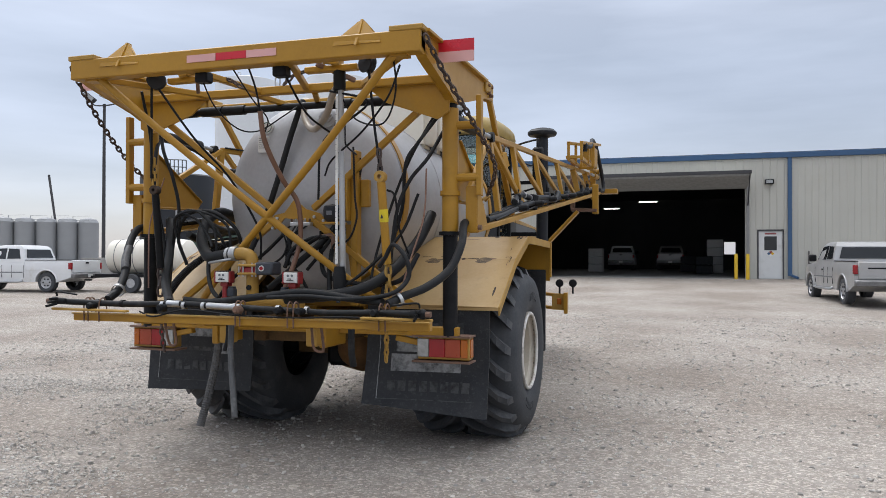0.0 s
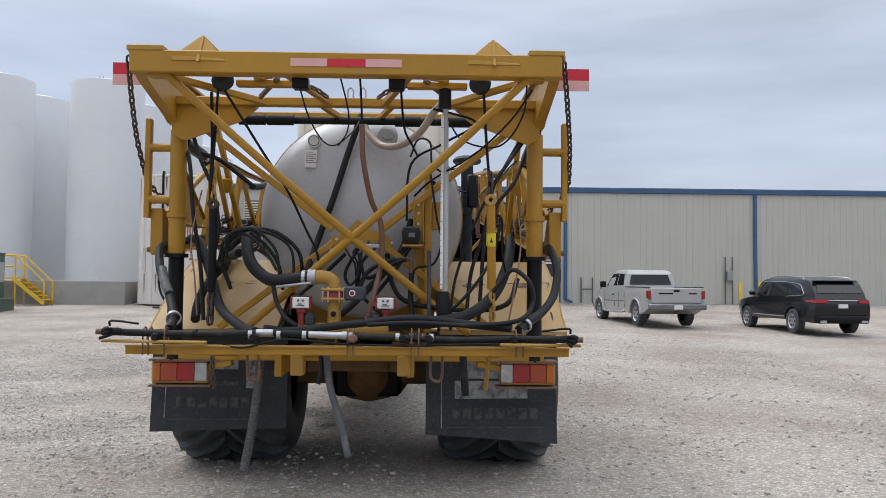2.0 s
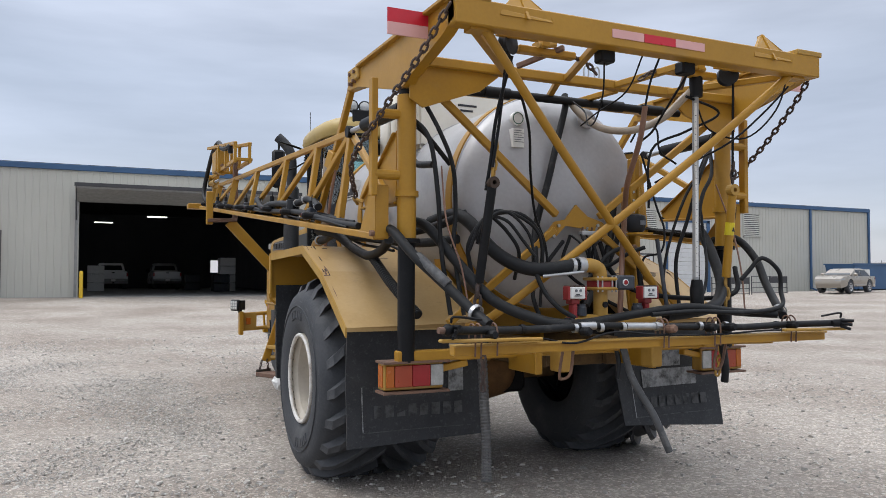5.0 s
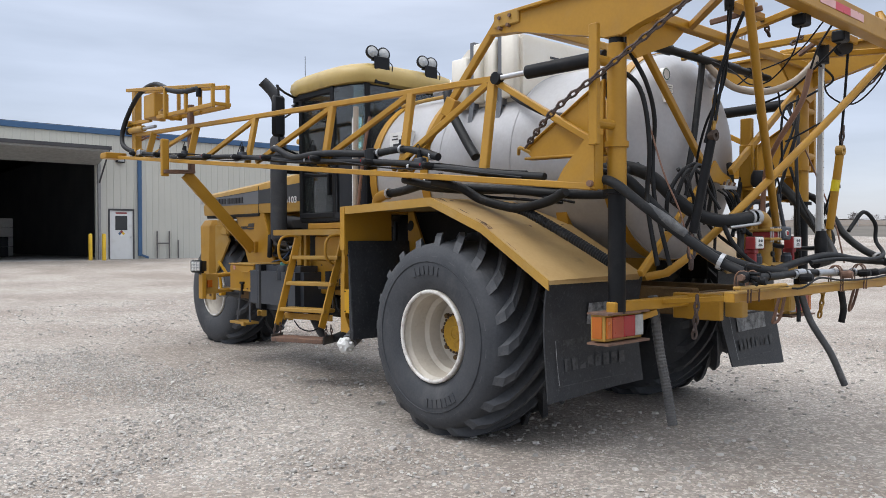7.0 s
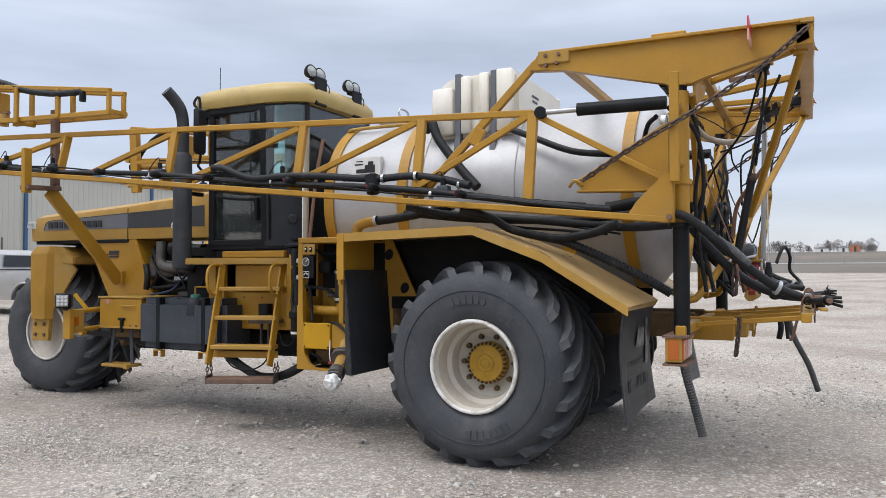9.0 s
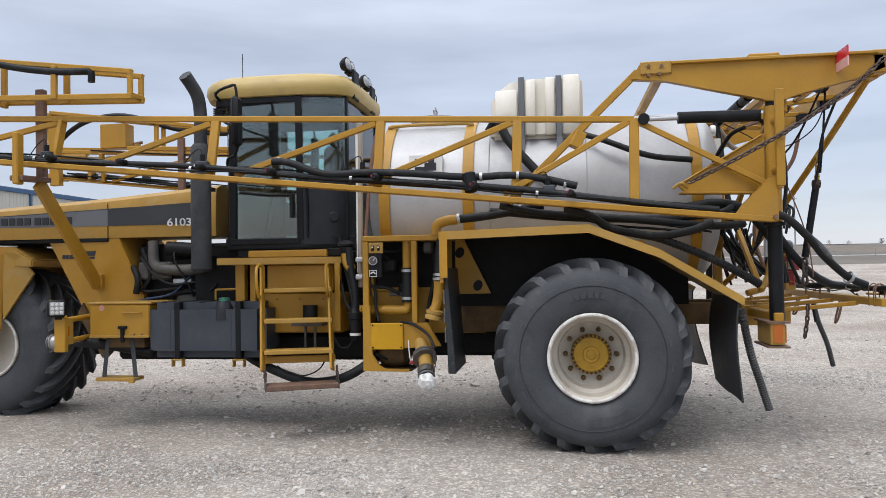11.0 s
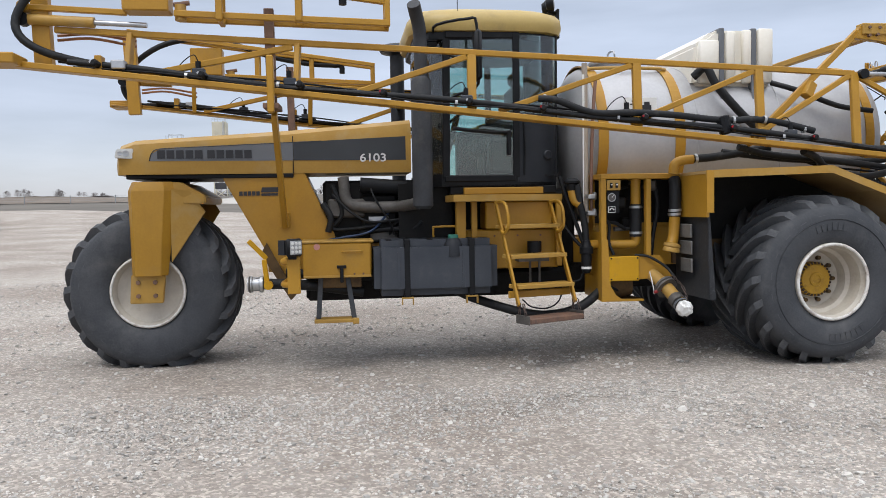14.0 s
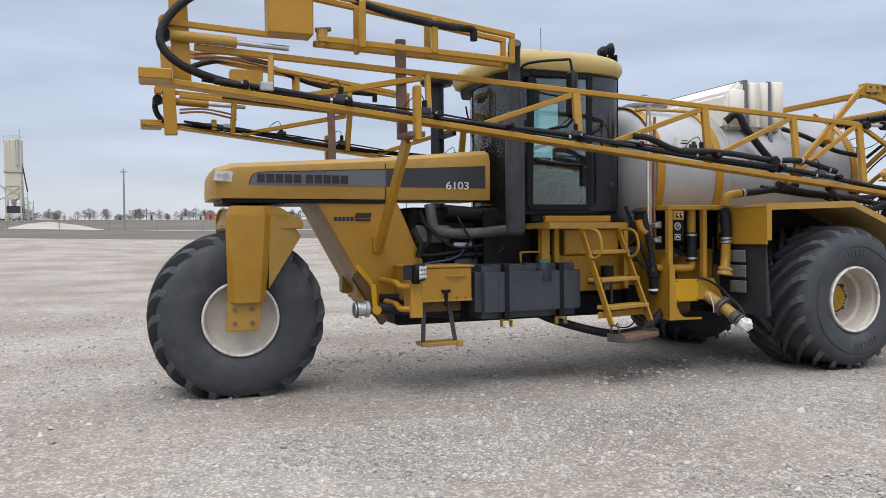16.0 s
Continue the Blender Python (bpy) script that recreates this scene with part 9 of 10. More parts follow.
hoses = ([(-1.62, -2.60, 1.41), (-1.45, -2.54, 1.40), (-1.2, -2.48, 1.39), (-0.9, -2.48, 1.39), (-0.6, -2.47, 1.40), (-0.45, -2.47, 1.40)], 0.025), ([(-0.45, -2.47, 1.40), (-0.2, -2.47, 1.39), (0.1, -2.47, 1.38), (0.4, -2.47, 1.37), (0.8, -2.48, 1.36), (1.2, -2.50, 1.37), (1.58, -2.64, 1.38)], 0.024)
for pth, rr in hoses:
    part("spray_hose", tube(pth, rr, 10), hose_mat, nb, "black spray hose clamped along the bar", 60)
part("hose_union", cyl((-0.62, -2.47, 1.40), (-0.50, -2.47, 1.40), 0.027, n=12), bare, nb, "bare metal hose union", 40)
part("hose_union", cyl((-0.25, -2.47, 1.390), (0.06, -2.47, 1.382), 0.026, n=12), bare, nb, "bare metal hose union", 40)
for x in (-1.30, -1.05, -0.66, -0.46, -0.28, 0.0, 0.38, 0.62, 1.12, 1.30):
    part("hose_clamp", lathe([(0.024, -0.014), (0.031, -0.014), (0.031, 0.014), (0.024, 0.014)], (x, -2.475, float(np.interp(x, (-1, 0, 1), (1.392, 1.385, 1.365)))), (1, 0, 0), 14, closed=True), bare if abs(x) < 0.7 else black, nb)
for x, yb, z in ((-1.60, -2.60, 1.41), (1.58, -2.65, 1.38)):
    sg_ = 1 if x > 0 else -1
    noz = part("nozzle_body", lathe([(0.02, -0.08), (0.028, -0.06), (0.028, 0.0), (0.036, 0.01), (0.036, 0.03), (0.022, 0.05), (0, 0.05)], (x, yb, z), (sg_, -0.15, 0), 14), black, nb, "black end nozzle body", 40)
    part("nozzle_tip", cyl((x + sg_ * 0.05, yb - 0.01, z), (x + sg_ * 0.085, yb - 0.015, z), 0.02, n=10), rust, noz)
    for q in (-1, 0, 1):
        part("nozzle_prong", cyl((x - sg_ * 0.02, yb - 0.02, z + 0.02 * q), (x + sg_ * 0.01 + 0.02 * q, yb - 0.09, z + 0.03 * q - 0.01), 0.011, n=8), black, noz)
    part("nozzle_tip", tube([(x, yb, z + 0.04), (x - sg_ * 0.02, yb - 0.01, z + 0.075), (x - sg_ * 0.2, yb, z + 0.055)], 0.008, 6), black, noz)
for x, mt in ((-0.62, black), (0.07, rust), (0.42, black), (0.60, black), (1.2, black), (-1.3, black)):
    part("nozzle", lathe([(0.02, -0.05), (0.03, -0.04), (0.03, 0.02), (0.02, 0.04)], (x, -2.55, 1.37), (0, -1, 0.1), 12), mt, nb)
# boom valve group in the middle
vg = part("valve_pipe", tube([(-0.29, -2.02, 1.80), (-0.20, -2.02, 1.80), (-0.14, -2.02, 1.77), (-0.125, -2.02, 1.70), (-0.125, -2.02, 1.60), (-0.125, -2.02, 1.42)], 0.052, 14), yellow_dusty, sprayer, "gold elbow pipe with a red flange", 60)
part("elbow_clamp", lathe([(0.054, -0.03), (0.062, -0.028), (0.062, 0.028), (0.054, 0.03)], (-0.30, -2.02, 1.80), (1, 0, 0), 18, closed=True), bare, vg, "bare steel hose clamp", 40)
part("valve_flange", B((-0.20, -0.055, -2.09, -1.95, 1.638, 1.69), bev=0.006), red, vg, "red valve flange")
for z0 in (1.622, 1.692):
    part("flange_plate", B((-0.222, -0.03, -2.11, -1.93, z0, z0 + 0.024), bev=0.008), yellow_dusty, vg)
for x in (-0.205, -0.165, -0.08, -0.045):
    part("flange_bolt", cyl((x, -2.10, 1.61), (x, -2.10, 1.725), 0.006, n=6), bare, vg)
part("pipe_plug", cyl((-0.125, -2.07, 1.52), (-0.125, -2.085, 1.52), 0.022, n=10), black, vg)
part("actuator", B((-0.045, 0.115, -2.12, -1.96, 1.625, 1.732), bev=0.014), tank_poly, vg, "black valve actuator", 40)
part("actuator_cap", cyl((0.02, -2.12, 1.68), (0.02, -2.128, 1.68), 0.024, n=14), white_plastic, vg)
part("actuator_mark", cyl((0.02, -2.128, 1.68), (0.02, -2.131, 1.68), 0.017, n=14), redlens, vg)
part("cross_pipe", cyl((-0.40, -2.02, 1.40), (0.34, -2.02, 1.40), 0.05, n=14), yellow_dusty, vg, "", 40)
for x in (-0.31, 0.19):
    part("pipe_cap", lathe([(0.03, 1.44), (0.042, 1.445), (0.042, 1.50), (0.034, 1.51), (0.034, 1.525), (0, 1.525)], (x, -2.04, 0), (0, 0, 1), 12), tank_poly, vg, "black knurled cap")
for x in (-0.372, 0.27):
    mt_ = part("flow_meter", B((x - 0.062, x + 0.062, -2.10, -2.02, 1.563, 1.648), bev=0.006), white_plastic, sprayer, "red flow meter with a white display box")
    for q in (-0.07, 0.07):
        part("meter_side", B((x + q - 0.008, x + q + 0.008, -2.095, -2.02, 1.555, 1.652), bev=0.005), red, mt_)
    part("meter_cap", B((x - 0.07, x + 0.07, -2.09, -2.02, 1.648, 1.658), bev=0.003), dark_rust, mt_)
    part("meter_neck", B((x - 0.035, x + 0.035, -2.07, -1.99, 1.525, 1.562), bev=0.006), red, mt_)
    part("meter_body", B((x - 0.02, x + 0.02, -2.065, -2.0, 1.43, 1.53), (x - 0.032, x + 0.032, -2.06, -2.0, 1.40, 1.445), bev=0.008), red, mt_)
    for dx in (-0.018, 0.018):
        part("meter_knob", cyl((x + dx, -2.10, 1.622), (x + dx, -2.106, 1.622), 0.010, n=10), grey_decal, mt_)
    part("meter_mark", B((x - 0.03, x + 0.03, -2.105, -2.0995, 1.582, 1.588), (x - 0.02, x + 0.01, -2.105, -2.0995, 1.592, 1.599)), dark_decal, mt_)
# level gauge post with its scale
gauge_mat = surf("frosted_gauge_tube", (0.42, 0.43, 0.44), (0.34, 0.35, 0.36), 0.3, 0, 5, 60, 0.02, (0.30, 0.28, 0.25), 0.3, 5)
wp = part("level_gauge", cyl((0.725, -2.07, 1.62), (0.715, -2.10, 3.22), 0.024, n=14), gauge_mat, sprayer, "clear level gauge tube with a white scale", 40)
part("gauge_scale", B((0.683, 0.703, -2.125, -2.115, 1.72, 3.05)), white_plastic, wp)
for k in range(26):
    part("scale_mark", B((0.684, 0.691 + 0.008 * (k % 5 == 0), -2.128, -2.1252, 1.75 + k * 0.048, 1.753 + k * 0.048)), ink, wp)
part("gauge_head", cyl((0.71, -2.11, 3.10), (0.71, -2.11, 3.26), 0.05, n=14), black, wp, "", 40)
part("gauge_foot", lathe([(0.05, 1.5), (0.055, 1.62), (0.04, 1.70)], (0.71, -2.10, 0), (0, 0, 1), 14), black, wp, "", 40)
# lift cylinders
yc = part("lift_cylinder", cyl((1.085, -2.02, 1.72), (1.068, -2.11, 2.36), 0.034, n=16), yellow, sprayer, "gold hanging lift cylinder", 40)
part("caution_label", at_m(lathe([(0.0365, -0.05), (0.0365, 0.05)], (0, 0, 0), (0, 0, 1), 14), pose(1.075, -2.072, 2.10) @ Matrix.Rotation(radians(8), 4, "X")), surf("caution_yellow", (0.75, 0.6, 0.02), None, 0.4), yc, "yellow caution label")
part("caution_mark", plate([(1.062, 2.075), (1.088, 2.075), (1.075, 2.11)], "y", -2.113, -2.110), ink, yc)
part("cylinder_eye", lathe([(0.018, -0.03), (0.045, -0.03), (0.045, 0.03), (0.018, 0.03)], (1.066, -2.116, 2.40), (0, 1, 0), 16, closed=True), yellow_dusty, yc)
part("cylinder_hose", tube([(1.10, -2.07, 2.30), (1.16, -2.05, 2.25), (1.17, -1.98, 2.0), (1.22, -1.9, 1.8)], 0.009, 6), black, yc)
bc = part("lift_cylinder", cyl((-1.085, -1.96, 1.68), (-1.05, -2.08, 2.32), 0.032, n=16), black, sprayer, "black hanging lift cylinder", 40)
part("cylinder_eye", lathe([(0.016, -0.03), (0.04, -0.03), (0.04, 0.03), (0.016, 0.03)], (-1.048, -2.085, 2.35), (0, 1, 0), 16, closed=True), dark_rust, bc)
for own, pts_, link_, wire_, mt_ in ((yc, [(1.088, -2.01, 1.70), (1.09, -2.01, 1.60), (1.094, -2.0, 1.44)], 0.075, 0.014, yellow_dusty), (yc, [(1.065, -2.12, 2.43), (1.06, -2.14, 2.62)], 0.06, 0.010, chain_mat), (bc, [(-1.09, -1.955, 1.66), (-1.095, -1.95, 1.40)], 0.075, 0.013, chain_mat), (bc, [(-1.047, -2.09, 2.38), (-1.04, -2.11, 2.62)], 0.06, 0.010, yellow_dusty)):
    part("hanger_chain", chain_mesh(pts_, link_, wire_), mt_, own)
# centre lift mast
lm = part("lift_mast", B((0.558, 0.618, -1.56, -1.46, 1.35, 2.70), (0.62, 0.70, -1.50, -1.44, 2.21, 2.45), bev=0.008), yellow, sprayer, "gold inner lift mast")
part("mast_channel", B((0.467, 0.557, -1.60, -1.50, 2.09, 2.455), (0.467, 0.48, -1.63, -1.60, 2.09, 2.455), (0.544, 0.557, -1.63, -1.60, 2.09, 2.455), bev=0.004), yellow, lm, "gold channel bolted to the mast")
for z in (2.16, 2.25, 2.34, 2.41):
    part("channel_bolt", cyl((0.51, -1.60, z), (0.51, -1.612, z), 0.011, n=6), bare, lm)
part("mast_plate", plate([(0.47, 2.06), (0.62, 2.06), (0.62, 1.40), (0.56, 1.40)], "y", -1.49, -1.47), yellow, lm)
part("lamp_shelf", B((0.385, 0.545, -1.80, -1.60, 2.055, 2.07)), yellow, lm)
ml = part("mast_lamp", lathe([(0.0, -0.08), (0.055, -0.075), (0.075, -0.05), (0.08, 0.0), (0.08, 0.03), (0.068, 0.065), (0, 0.075)], (0.455, -1.70, 2.15), (0, -0.15, 1), 20), plastic, lm, "black round accumulator", 40)
part("lamp_mark", B((0.435, 0.485, -1.783, -1.778, 2.13, 2.165)), grey_decal, lm)
part("mast_union", tube([(0.33, -1.68, 1.95), (0.40, -1.70, 1.955), (0.455, -1.70, 1.95), (0.458, -1.70, 1.82)], 0.018, 8, 3), rust, lm, "rusty pipe union", 60)
part("mast_rod", cyl((0.60, -1.78, 2.02), (0.605, -1.90, 1.40), 0.017, n=10), tank_poly, lm)
# drain hoses
part("drain_hose", tube([(-0.80, -1.45, 1.2), (-0.815, -1.52, 0.8), (-0.84, -1.60, 0.5), (-0.874, -1.67, 0.24)], 0.034, 10, 26, ribs=0.16), surf("grey_corrugated", (0.10, 0.10, 0.10), (0.06, 0.06, 0.062), 0.6), sprayer, "grey corrugated drain hose hanging down", 0)
part("drain_hose", tube([(-0.145, -2.30, 1.24), (-0.11, -2.36, 1.02), (-0.02, -2.47, 0.78), (0.048, -2.543, 0.547)], 0.025, 10), hose_grey, sprayer, "limp grey drain hose", 60)
part("drain_hose", tube([(-0.19, -2.28, 1.24), (-0.18, -2.30, 1.12), (-0.20, -2.31, 1.02)], 0.016, 8), hose_mat, sprayer, "short black drain hose", 60)
part("drain_hose", tube([(0.86, -2.2, 1.22), (0.87, -2.22, 1.05), (0.88, -2.2, 0.93)], 0.028, 8), hose_mat, sprayer, "short black drain hose", 60)

# ---- booms ----
copper = surf("copper_pipe", (0.34, 0.15, 0.07), (0.25, 0.11, 0.05), 0.4, 0.4, 8, 60)
def boom(side):
    """A folded boom: triangular truss along the machine with its outer section laid back on top."""
    s = side
    lift = lambda y: float(np.interp(y, (-1.55, 7.7), (0, 0.10))) if s > 0 else 0.0
    up, ox = (-0.03, 0.10) if s > 0 else (0.0, 0.0)
    lo = lambda y: float(np.interp(y, (-1.55, 1.94, 3.56, 5.2, 7.72), (2.00, 2.40, 2.545, 2.70, 2.955))) + lift(y)
    hi = lambda y: float(np.interp(y, (-0.42, 1.89, 3.53, 5.14, 6.7, 7.5), (2.935, 3.02, 3.09, 3.165, 3.25, 3.29))) + lift(y)
    bo = part("boom", beam((s * 1.66, -1.55, lo(-1.55)), (s * 1.70, 7.72, lo(7.72)), 0.085, 0.05), yellow, sprayer, "long gold boom truss folded along the side", 0)
    part("chord_flange", beam((s * 1.62, -1.4, lo(-1.4) - 0.02), (s * 1.66, 7.70, lo(7.7) - 0.02), 0.16, 0.012), yellow, bo)
    part("upper_chord", beam((s * 1.50, -0.42, hi(-0.42)), (s * 1.50, 7.3, hi(7.3)), 0.05, 0.055), yellow, bo)
    ys = (-0.42, 0.62, 1.90, 3.54, 5.17, 6.65)
    for y in ys:
        part("strut", beam((s * 1.50, y, hi(y)), (s * 1.60, y + 0.02, lo(y)), 0.05, 0.085), yellow, bo)
    lows = (0.75, 2.0, 3.3, 4.75, 6.55)
    for y0, y1 in zip(ys[:-1], lows):
        part("diagonal", beam((s * 1.50, y0 + 0.05, hi(y0) - 0.02), (s * 1.62, y1 + (0.0), lo(y1) + 0.02), 0.045, 0.055), yellow, bo)
    part("root_brace", beam((s * 1.50, -0.42, 2.93), (s * 1.60, -1.50, 2.32), 0.045, 0.05), yellow, bo)
    part("root_plate", plate([(-1.58, 1.98), (-1.22, 2.02), (-1.30, 2.14), (-1.52, 2.36), (-1.58, 2.36)], "x", s * 1.60, s * 1.70, 0.006), yellow, bo)
    part("root_pin", cyl((s * 1.58, -1.55, 2.02), (s * 1.73, -1.55, 2.02), 0.022, n=10), rust, bo)
    # brace from the arm nose down to the chord
    part("fold_link", beam((s * 1.50, -0.46, 3.36), (s * 1.48, 0.72, 2.22), 0.05, 0.065), yellow, bo)
    part("fold_link", beam((s * 1.50, 0.05, 2.84), (s * 1.52, 0.12, 2.70), 0.10, 0.10), yellow, bo)
    # bumper stub and rest arm
    part("rest_stub", B((s * 1.80, s * 1.90, 5.37, 5.43, 2.50, 3.0), bev=0.01), yellow, bo)
    part("rest_shelf", beam((s * 1.45, 5.40, 2.58), (s * 1.88, 5.40, 2.56), 0.14, 0.05), rust, bo)
    part("rest_post", beam((s * 1.47, 5.42, 2.60), (s * 1.47, 5.43, 3.50), 0.07, 0.09), rust, bo)
    # front end and outer section
    part("end_plate", B((s * (1.60 + ox), s * (1.92 + ox), 7.50, 7.75, lo(7.6) - 0.03, lo(7.6) + 0.06), bev=0.01), yellow, bo)
    part("end_post", beam((s * (1.48 + ox), 7.40, 2.93 + up), (s * (1.46 + ox), 7.44, 3.98 + up), 0.10, 0.15), yellow, bo)
    part("end_knob", cyl((s * (1.40 + ox), 7.54, 3.47 + up), (s * (1.58 + ox), 7.54, 3.47 + up), 0.05, n=12), yellow, bo)
    part("valve_box", B((s * (1.42 + ox), s * (1.64 + ox), 6.29, 6.69, 3.43 + up, 3.78 + up), bev=0.012), yellow, bo, "gold valve box")
    part("fold_ram", cyl((s * (1.54 + ox), 7.50, 3.36 + up), (s * (1.54 + ox), 6.95, 3.338 + up), 0.048, n=14), yellow_dusty, bo, "gold fold ram", 40)
    part("ram_rod", cyl((s * (1.54 + ox), 6.95, 3.338 + up), (s * (1.54 + ox), 6.5, 3.32 + up), 0.024, n=12), bare, bo, "bare steel ram rod", 40)
    part("ram_end", lathe([(0.06, -0.04), (0.06, 0.04)], (s * (1.54 + ox), 7.55, 3.36 + up), (1, 0, 0), 12), black, bo)
    part("inner_bar", beam((s * (1.52 + ox), 7.50, 3.47 + up), (s * (1.54 + ox), 6.67, 3.43 + up), 0.05, 0.05), yellow, bo)
    for x0, x1 in ((1.60, 1.66), (1.40, 1.46)):
        part("outer_chord", beam((s * (x0 + ox), 6.25, 3.415 + up), (s * (x1 + ox), 4.32, 3.34 + up), 0.05, 0.055), yellow, bo)
        part("outer_chord", beam((s * (x0 + ox), 7.45, 3.975 + up), (s * (x1 + ox), 4.32, 3.58 + up), 0.05, 0.05), yellow, bo)
        for y, w in ((4.345, 0.05), (5.15, 0.06), (5.85, 0.06)):
            zt = float(np.interp(y, (4.32, 7.45), (3.58, 3.975))) + up
            part("outer_strut", beam((s * (x1 + ox), y, 3.35 + up), (s * (x1 + ox), y, zt), 0.04, w), yellow, bo)
    for y in (4.345, 5.85):
        part("outer_cross", beam((s * (1.42 + ox), y, 3.36 + up), (s * (1.66 + ox), y, 3.36 + up), 0.045, 0.045), yellow, bo)
    part("outer_hinge", lathe([(0.05, -0.07), (0.05, 0.07)], (s * (1.56 + ox), 6.20, 3.43 + up), (0, 0, 1), 12), yellow_dusty, bo)
    part("hinge_pin", cyl((s * (1.56 + ox), 6.12, 3.52 + up), (s * (1.56 + ox), 6.26, 3.50 + up), 0.022, n=10), rust, bo)
    for k, (za, zb) in enumerate(((3.24, 3.20), (3.20, 3.15))):
        part("copper_pipe", tube([(s * (1.44 + ox), 7.30, za + up), (s * (1.43 + ox), 7.0, za + 0.02 + up), (s * (1.44 + ox), 6.62, zb + up)], 0.013, 6), copper, bo, "copper coloured hydraulic pipe" if k == 0 else "", 60)
    vb = part("nozzle_valve", B((s * 1.60, s * 1.72, 6.66, 6.78, lo(6.7) + 0.05, lo(6.7) + 0.13), bev=0.01), bare, bo, "small steel valve on the chord")
    part("valve_bracket", B((s * 1.58, s * 1.70, 6.86, 6.92, lo(6.9) + 0.02, lo(6.9) + 0.15), bev=0.005), yellow, bo)
    # hoses and nozzle bodies along the lower chord
    pts = [(s * 1.66, y, lo(y) + 0.06 + 0.018 * math.sin(y * 2.1)) for y in np.arange(-1.1, 7.6, 0.55)]
    part("boom_hose", tube(pts, 0.028, 8, 4), hose_mat, bo, "black hose along the boom", 60)
    pts = [(s * 1.60, y, lo(y) + 0.055 + 0.022 * math.cos(y * 1.7)) for y in np.arange(-1.0, 7.5, 0.55)]
    part("boom_cable", tube(pts, 0.014, 6, 4), black, bo)
    pts = [(s * 1.46, y, hi(y) + 0.035 - 0.03 * abs(math.sin(y * 0.9))) for y in np.arange(-0.4, 7.2, 0.6)]
    part("boom_cable", tube(pts, 0.010, 6, 4), black, bo)
    part("supply_hose", tube([(s * 1.62, 2.92, 2.66), (s * 1.66, 2.75, 2.64), (s * 1.67, 2.4, 2.52), (s * 1.67, 2.0, 2.52), (s * 1.66, 1.6, 2.50), (s * 1.64, 1.2, 2.46), (s * 1.62, 0.95, 2.45), (s * 1.6, 0.7, 2.46), (s * 1.6, 0.4, 2.42), (s * 1.64, 0.1, 2.34)], 0.034, 10, 4), hose_mat, bo, "thick black supply hose", 60)
    for y, z, tilt in ((2.86, 2.66, 0.1), (1.35, 2.475, 0.1), (0.95, 2.45, 0.0), (0.62, 2.455, 0.1), (0.2, 2.36, 0.25)):
        part("hose_clamp", lathe([(0.034, -0.012), (0.041, -0.012), (0.041, 0.012), (0.034, 0.012)], (s * 1.62, y, z), (0, 1, tilt), 12, closed=True), bare, bo)
    part("tee", lathe([(0.05, -0.09), (0.065, -0.08), (0.065, 0.08), (0.05, 0.09)], (s * 1.64, 1.05, 2.40), (0.1, 0.2, 1), 12), black, bo)
    for y in (0.15, 1.0, 1.9, 2.9, 3.6, 4.4, 5.15, 6.0, 6.9):
        nz = part("nozzle", lathe([(0.018, -0.06), (0.034, -0.05), (0.034, 0.04), (0.02, 0.06)], (s * 1.72, y, lo(y) + 0.07), (s, 0.2, 0.1), 10), black, bo)
        part("nozzle_tip", cyl((s * 1.76, y + 0.03, lo(y) + 0.08), (s * 1.775, y + 0.03, lo(y) + 0.08), 0.013, n=8), redlens if int(y * 10) % 3 else bare, bo)
    for k, (dx, dz, amp, rr_) in enumerate(((1.63, 0.085, 0.015, 0.009), (1.58, 0.075, 0.02, 0.008), (1.69, 0.04, 0.012, 0.008))):
        part("boom_cable", tube([(s * dx, y, lo(y) + dz + amp * math.sin(y * (2.7 + 0.6 * k) + k)) for y in np.arange(-0.9, 7.4, 0.4)], rr_, 6, 3), black, bo)
    for y, dz in ((0.35, 0.10), (2.05, 0.11), (3.62, 0.10), (5.25, 0.10), (6.05, 0.10)):
        sv = part("section_valve", B((s * 1.60, s * 1.67, y - 0.06, y + 0.05, lo(y) + dz - 0.03, lo(y) + dz + 0.035), bev=0.008), tank_poly, bo, "small black section valve")
        part("valve_coil", cyl((s * 1.635, y, lo(y) + dz + 0.03), (s * 1.635, y, lo(y) + dz + 0.10), 0.024, n=12), black, sv)
        part("valve_band", lathe([(0.030, -0.012), (0.037, -0.012), (0.037, 0.012), (0.030, 0.012)], (s * 1.66, y + 0.10, lo(y) + 0.062), (0, 1, 0.09), 12, closed=True), bare, sv)
        part("valve_wire", tube([(s * 1.635, y, lo(y) + dz + 0.10), (s * 1.62, y + 0.04, lo(y) + dz + 0.16), (s * 1.60, y + 0.14, lo(y) + dz + 0.10), (s * 1.60, y + 0.24, lo(y) + 0.07)], 0.005, 5, 4), black, sv)
    part("loop_hose", tube([(s * (1.55 + ox), 6.0, lo(6) + 0.06), (s * (1.58 + ox), 6.9, lo(6.9) + 0.08), (s * (1.66 + ox), 7.40, 3.08 + up), (s * (1.64 + ox), 7.58, 3.30 + up), (s * (1.60 + ox), 7.42, 3.60 + up), (s * (1.58 + ox), 7.0, 3.86 + up), (s * (1.58 + ox), 6.4, 3.92 + up), (s * (1.64 + ox), 5.7, 3.72 + up), (s * (1.66 + ox), 5.2, 3.63 + up), (s * (1.66 + ox), 4.84, 3.61 + up)], 0.036, 10, 5), hose_mat, bo, "black hose looping back to the outer section", 60)
    part("hose_elbow", tube([(s * (1.66 + ox), 4.86, 3.61 + up), (s * (1.66 + ox), 4.76, 3.60 + up), (s * (1.66 + ox), 4.75, 3.50 + up)], 0.036, 8), black, bo, "", 60)
